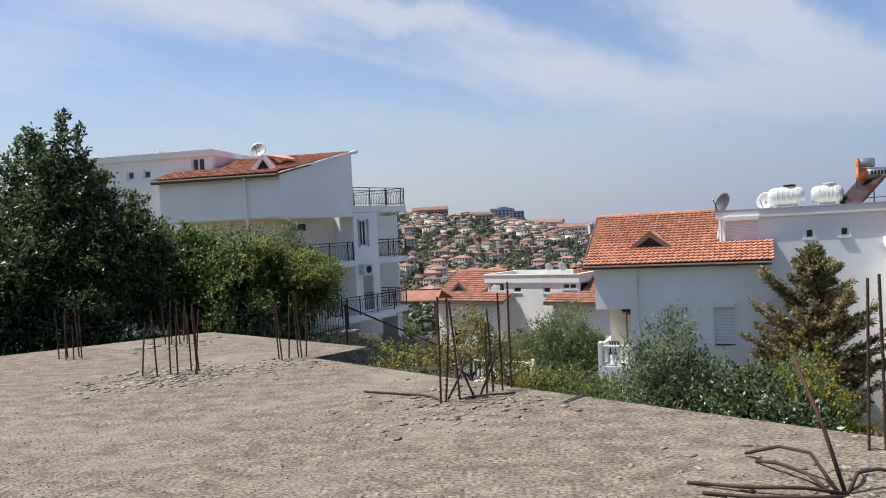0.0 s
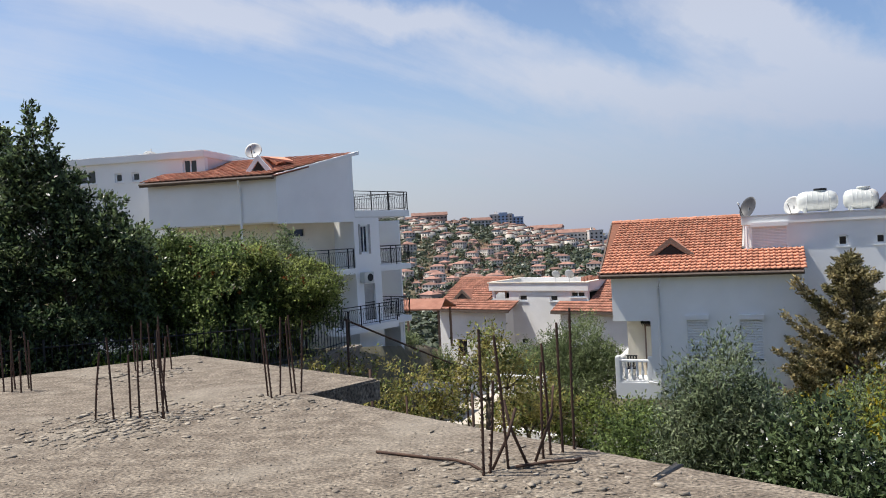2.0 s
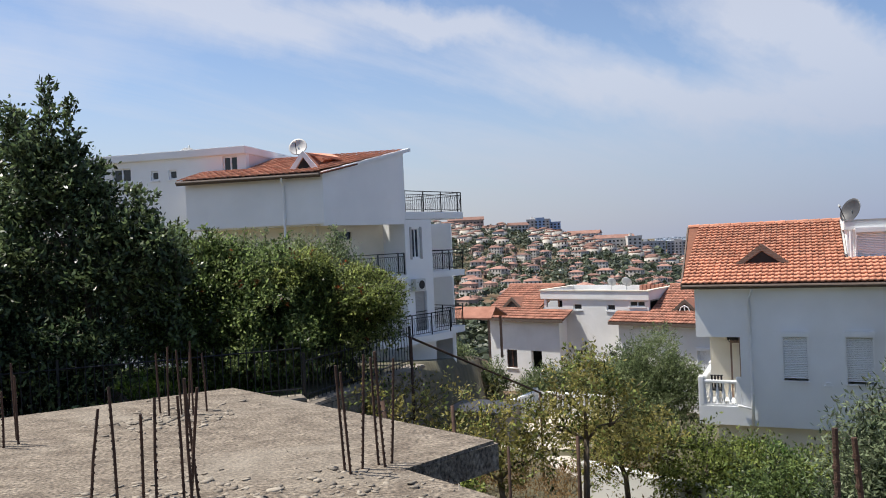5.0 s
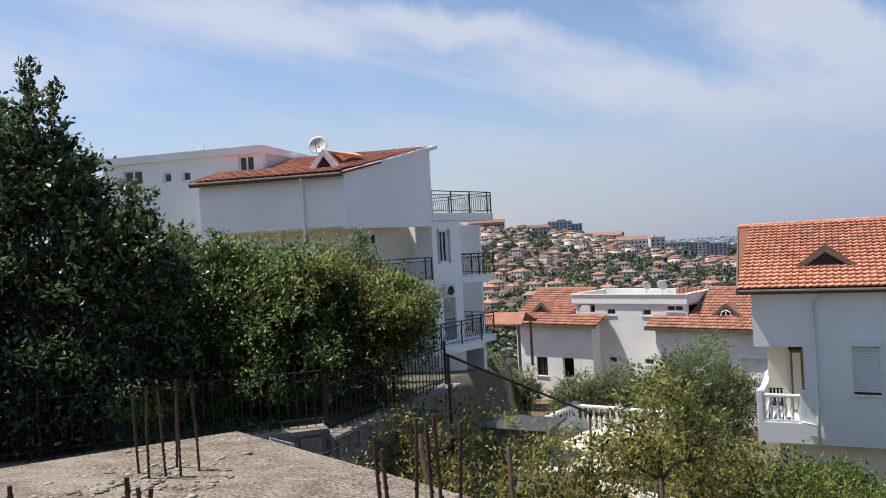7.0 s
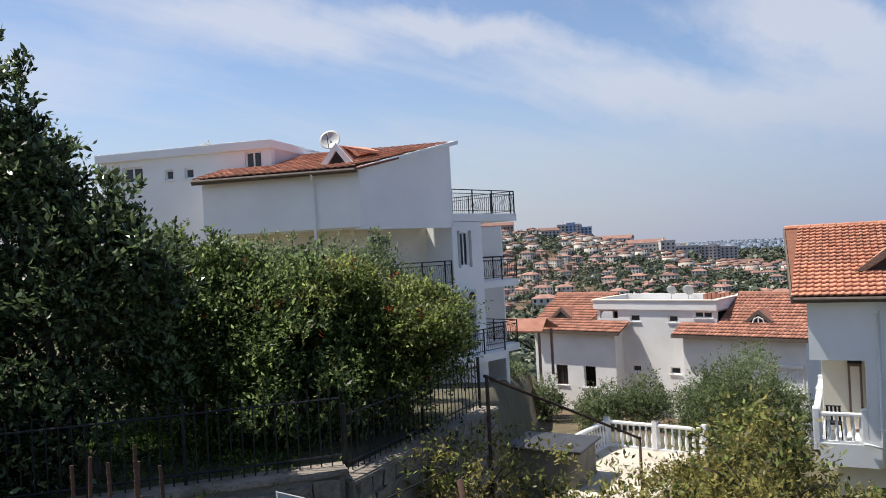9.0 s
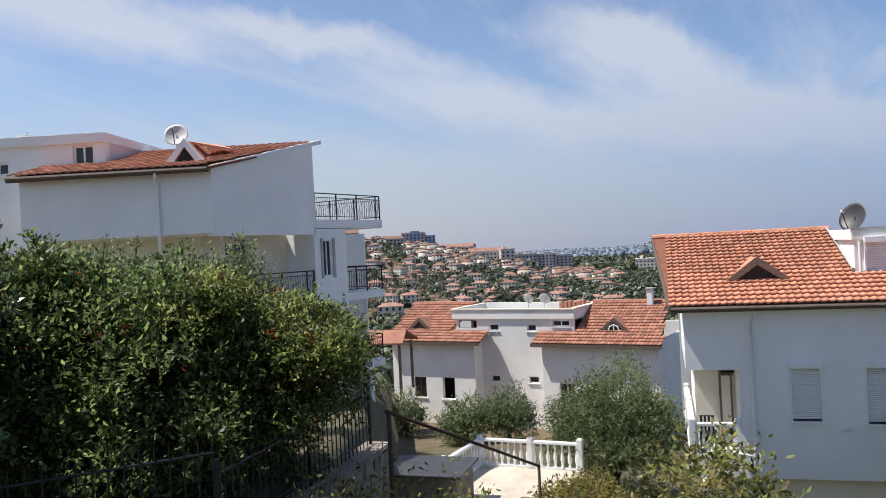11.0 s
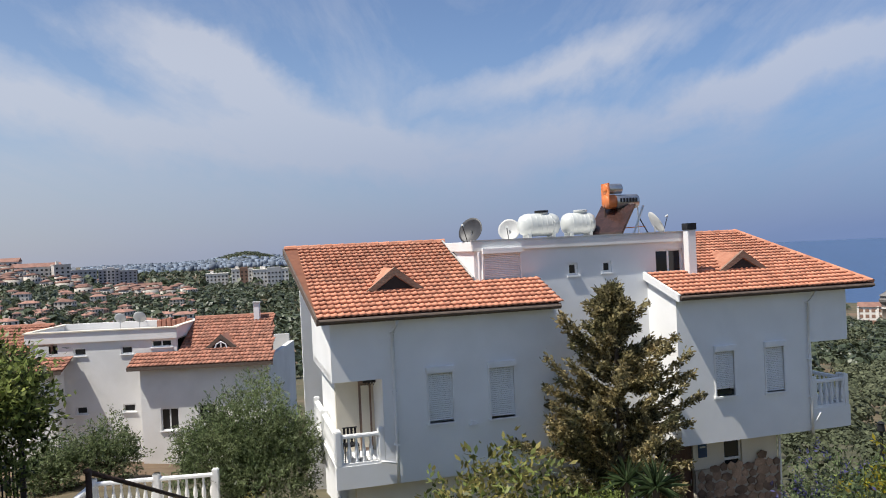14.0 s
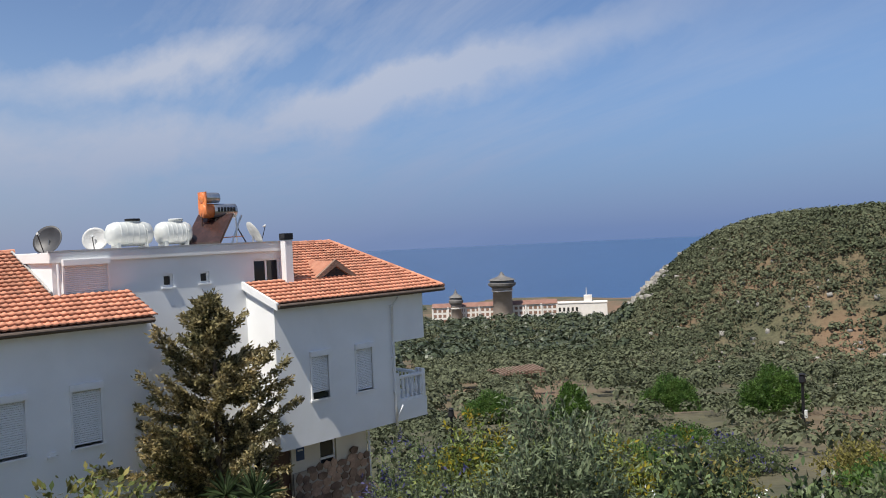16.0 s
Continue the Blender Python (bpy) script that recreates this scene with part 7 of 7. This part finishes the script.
# pale rocks and the cliff
ROCK = material("pale_limestone", ((0.18, 0.17, 0.15), (0.34, 0.32, 0.29)), 0.5, 0.95, 0.5, fine=3, grain=0.25, island=0.2, distance=0.1)
rv, rf = [], []
for k in range(620):
    if k < 460:
        az, r = rngc.uniform(76, 104), rngc.uniform(200, 420)
        s = rngc.uniform(0.3, 1.0)
    else:
        az, r = rngc.normal(77.3, 0.55), rngc.normal(376, 9)
        s = rngc.uniform(0.8, 2.2)
    x, y = polar(az, r)
    c = cube * (s * rngc.uniform(0.5, 1.2, 3)) * (1 + 0.22 * rngc.normal(size=(8, 3)))
    rf.append(cf + 8 * len(rv))
    rv.append(c + (x, y, float(height(x, y)) + s * 0.35))
tagged(raw_mesh("rocks", np.concatenate(rv), np.concatenate(rf), ROCK), "pale limestone rocks on the hillside and cliff", "rocks", kind="stuff")


def hotel():
    r0, a0, a1 = 560, 61.6, 70.6
    x, y = polar((a0 + a1) / 2, r0)
    z = float(height(x, y)) - 0.5
    yaw = -(a0 + a1) / 2
    L = r0 * radians(a1 - a0)
    t = thing("hotel", (x, y, z), "long seaside hotel with rows of windows and tiled roofs", "hotel", yaw)
    part("wall", boxed(-L / 2, L / 2, -6, 6, -3, 11.5), FAR_WHITE, t)
    part("roof", prism(bmesh.new(), [(-L / 2 - 0.6, -6.8, 11.5), (-L / 2 - 0.6, 6.8, 11.5), (-L / 2 - 0.6, 0, 14.0)], (L + 1.2, 0, 0)), FAR_ROOF, t)
    me = None
    for s in range(3):
        for i in range(26):
            xx = (i + 0.5) * L / 26 - L / 2
            if me is None:
                o = part("window", boxed(-1.05, 1.05, -0.1, 0.1, 0, 2.1), FAR_BROWN, t)
                me = o.data
            else:
                o = new("window", me)
                o.parent = t
            o.location = (xx, -6.02, 0.9 + 3.6 * s)
    for i in range(9):
        xx = i * L / 8 - L / 2
        part("pier", boxed(xx - 0.6, xx + 0.6, -6.5, -5.9, -3, 11.8), FAR_WHITE, t)
    for xx, r, top in ((-L / 2 + 17, 3.9, 16.5), (L / 2 - 38, 7.4, 27.5)):
        tw = part("tower", lathe(bmesh.new(), ((r * 1.02, -6), (r * 0.96, 2), (r * 0.9, top - 5), (r * 0.98, top - 4.9), (r * 0.98, top - 3)), (xx, -9, 0), 24), TOWER, t, "round tan tower with a wide top gallery", True)
        part("band", lathe(bmesh.new(), ((r * 0.99, 0), (r * 1.01, 0.1), (r * 1.01, 0.9), (r * 0.99, 1.0)), (xx, -9, top - 5.8), 24), FAR_WALL, tw)
        part("gallery", lathe(bmesh.new(), ((r * 1.0, top - 3), (r * 1.3, top - 1.5), (r * 1.34, top), (r * 1.2, top + 0.4), (r * 1.1, top + 2.2)), (xx, -9, 0), 24), TOWER_CAP, tw)
        part("cap", lathe(bmesh.new(), ((r * 1.32, top + 2.2), (r * 1.0, top + 3.2), (r * 0.5, top + 4.4), (r * 0.28, top + 5.4), (r * 0.06, top + 8.0)), (xx, -9, 0), 24), TOWER_CAP, tw)
    x, y = polar(72.4, 600)
    w = thing("hotel_annex", (x, y, float(height(x, y)) + 2.0), "low white annex with a small roof tower", "building", -72.4)
    part("wall", boxed(-19, 19, -5, 5, -6, 8.5), FAR_WHITE, w)
    part("parapet", boxed(-19.4, 19.4, -5.4, 5.4, 8.5, 9.2), FAR_WHITE, w)
    part("turret", boxed(2, 8, -3, 3, 9.2, 14), FAR_WHITE, w)
    part("mast", tube(bmesh.new(), [(4, 0, 14), (4, 0, 20)], 0.25, 6), FAR_WHITE, w)
    for i in range(5):
        part("window", boxed(-17 + i * 3.2, -15.4 + i * 3.2, -5.1, -4.9, 2.5, 5.5), DARK, w)


hotel()


def pergola(az, r):
    x, y = polar(az, r)
    t = thing("pergola", (x, y, float(height(x, y))), "large bare timber pergola over a terrace", "pergola", -az + 20)
    for i in range(4):
        for j in range(2):
            part("post", boxed(-5.2 + 3.4 * i, -4.9 + 3.4 * i, -3 + 6 * j - 0.15, -3 + 6 * j + 0.15, -1, 3.4), FAR_BROWN, t)
    for i in range(14):
        part("beam", boxed(-5.8 + 0.88 * i, -5.55 + 0.88 * i, -4, 4, 3.4 + 0.03 * i, 3.7 + 0.03 * i), TIMBER, t)
    for j in range(5):
        part("purlin", boxed(-6, 6.2, -3.8 + 1.9 * j, -3.55 + 1.9 * j, 3.2, 3.4), FAR_BROWN, t)
    part("hut", boxed(-1, 4, -5.5, -3, -3.5, 0.2), FAR_ROOF, t)


pergola(67.3, 190)

# green trees, broom and street lamps on the slope towards the sea
for k, (az, r, dz, rad, leaf, seed) in enumerate(((77.65, 62, 0, 2.1, LEAF_FRESH, 91), (84.4, 52, 0, 1.75, LEAF_FRESH, 92), (64.8, 66, 0, 2.2, LEAF_FRESH, 93), (70.5, 52, 0, 1.2, LEAF_FRESH, 95))):
    x, y = polar(az, r)
    z = float(height(x, y))
    top = 1.7 + r * math.tan(radians((-13.0, -11.5, -13.1, -15.2)[k]))
    bush("olive_tree" if leaf is LEAF_OLIVE else "tree", "pale olive tree on the slope" if leaf is LEAF_OLIVE else "fresh green round-crowned tree on the slope", x, y, max(top, z + 2.5), rad, leaf, seed, 5200, 0.17, category="tree", group="trees on the seaward slope")
SLOPE = "bushes on the seaward slope"
gb = random.Random(12)
for k in range(24):
    az, r = gb.uniform(58, 96), gb.uniform(15, 40)
    if az < 66 and r < 26:
        continue
    x, y = polar(az, r)
    leaf, lab, acc = gb.choice(((LEAF_OLIVE, "grey-green bush on the seaward slope", None), (LEAF_FRESH, "fresh green bush on the seaward slope", None), (LEAF_YELLOW, "yellow-green bush on the seaward slope", None),
                                (LEAF_DRY, "dry brownish bush on the seaward slope", None), (LEAF_FRESH, "green bush with yellow broom blossom", (LEAF_BROOM, 0.05, True)), (LEAF_OLIVE, "grey bush with violet blossom", (LEAF_BLUE, 0.05, True))))
    top = 1.7 - r * math.tan(radians(gb.uniform(15.5, 19)))
    bush("bush", lab, x, y, max(top, float(height(x, y)) + 1.0), gb.uniform(0.9, 1.6), leaf, 200 + k, 520, 0.14, SLOPE, accent=acc)


def lamp_post(az, r, top):
    x, y = polar(az, r)
    z = float(height(x, y))
    t = thing("street_lamp", (x, y, z), "dark green street lamp post on the slope", "street lamp", 0, "street lamps")
    h = top - z
    part("post", tube(bmesh.new(), [(0, 0, -0.3), (0, 0, h)], [0.10, 0.07], 8), BLACK, t)
    part("lamp", lathe(bmesh.new(), ((0.1, h - 0.05), (0.2, h + 0.05), (0.14, h + 0.4), (0.2, h + 0.45), (0.02, h + 0.55)), seg=10), BLACK, t)
    part("box", boxed(-0.12, 0.12, -0.2, -0.05, h - 1.9, h - 1.5), PLASTIC, t)


lamp_post(86.1, 46, 1.7 - 46 * math.tan(radians(11.0)))
lamp_post(61.6, 46, 1.7 - 46 * math.tan(radians(13.2)))

# a neighbour's white wall and the side terrace of the house
tagged(part("boundary_wall", boxed(31, 36, 41.5, 41.9, -19, -13.2, bevel=0.05), WHITE_OLD), "white boundary wall down the slope", "wall")
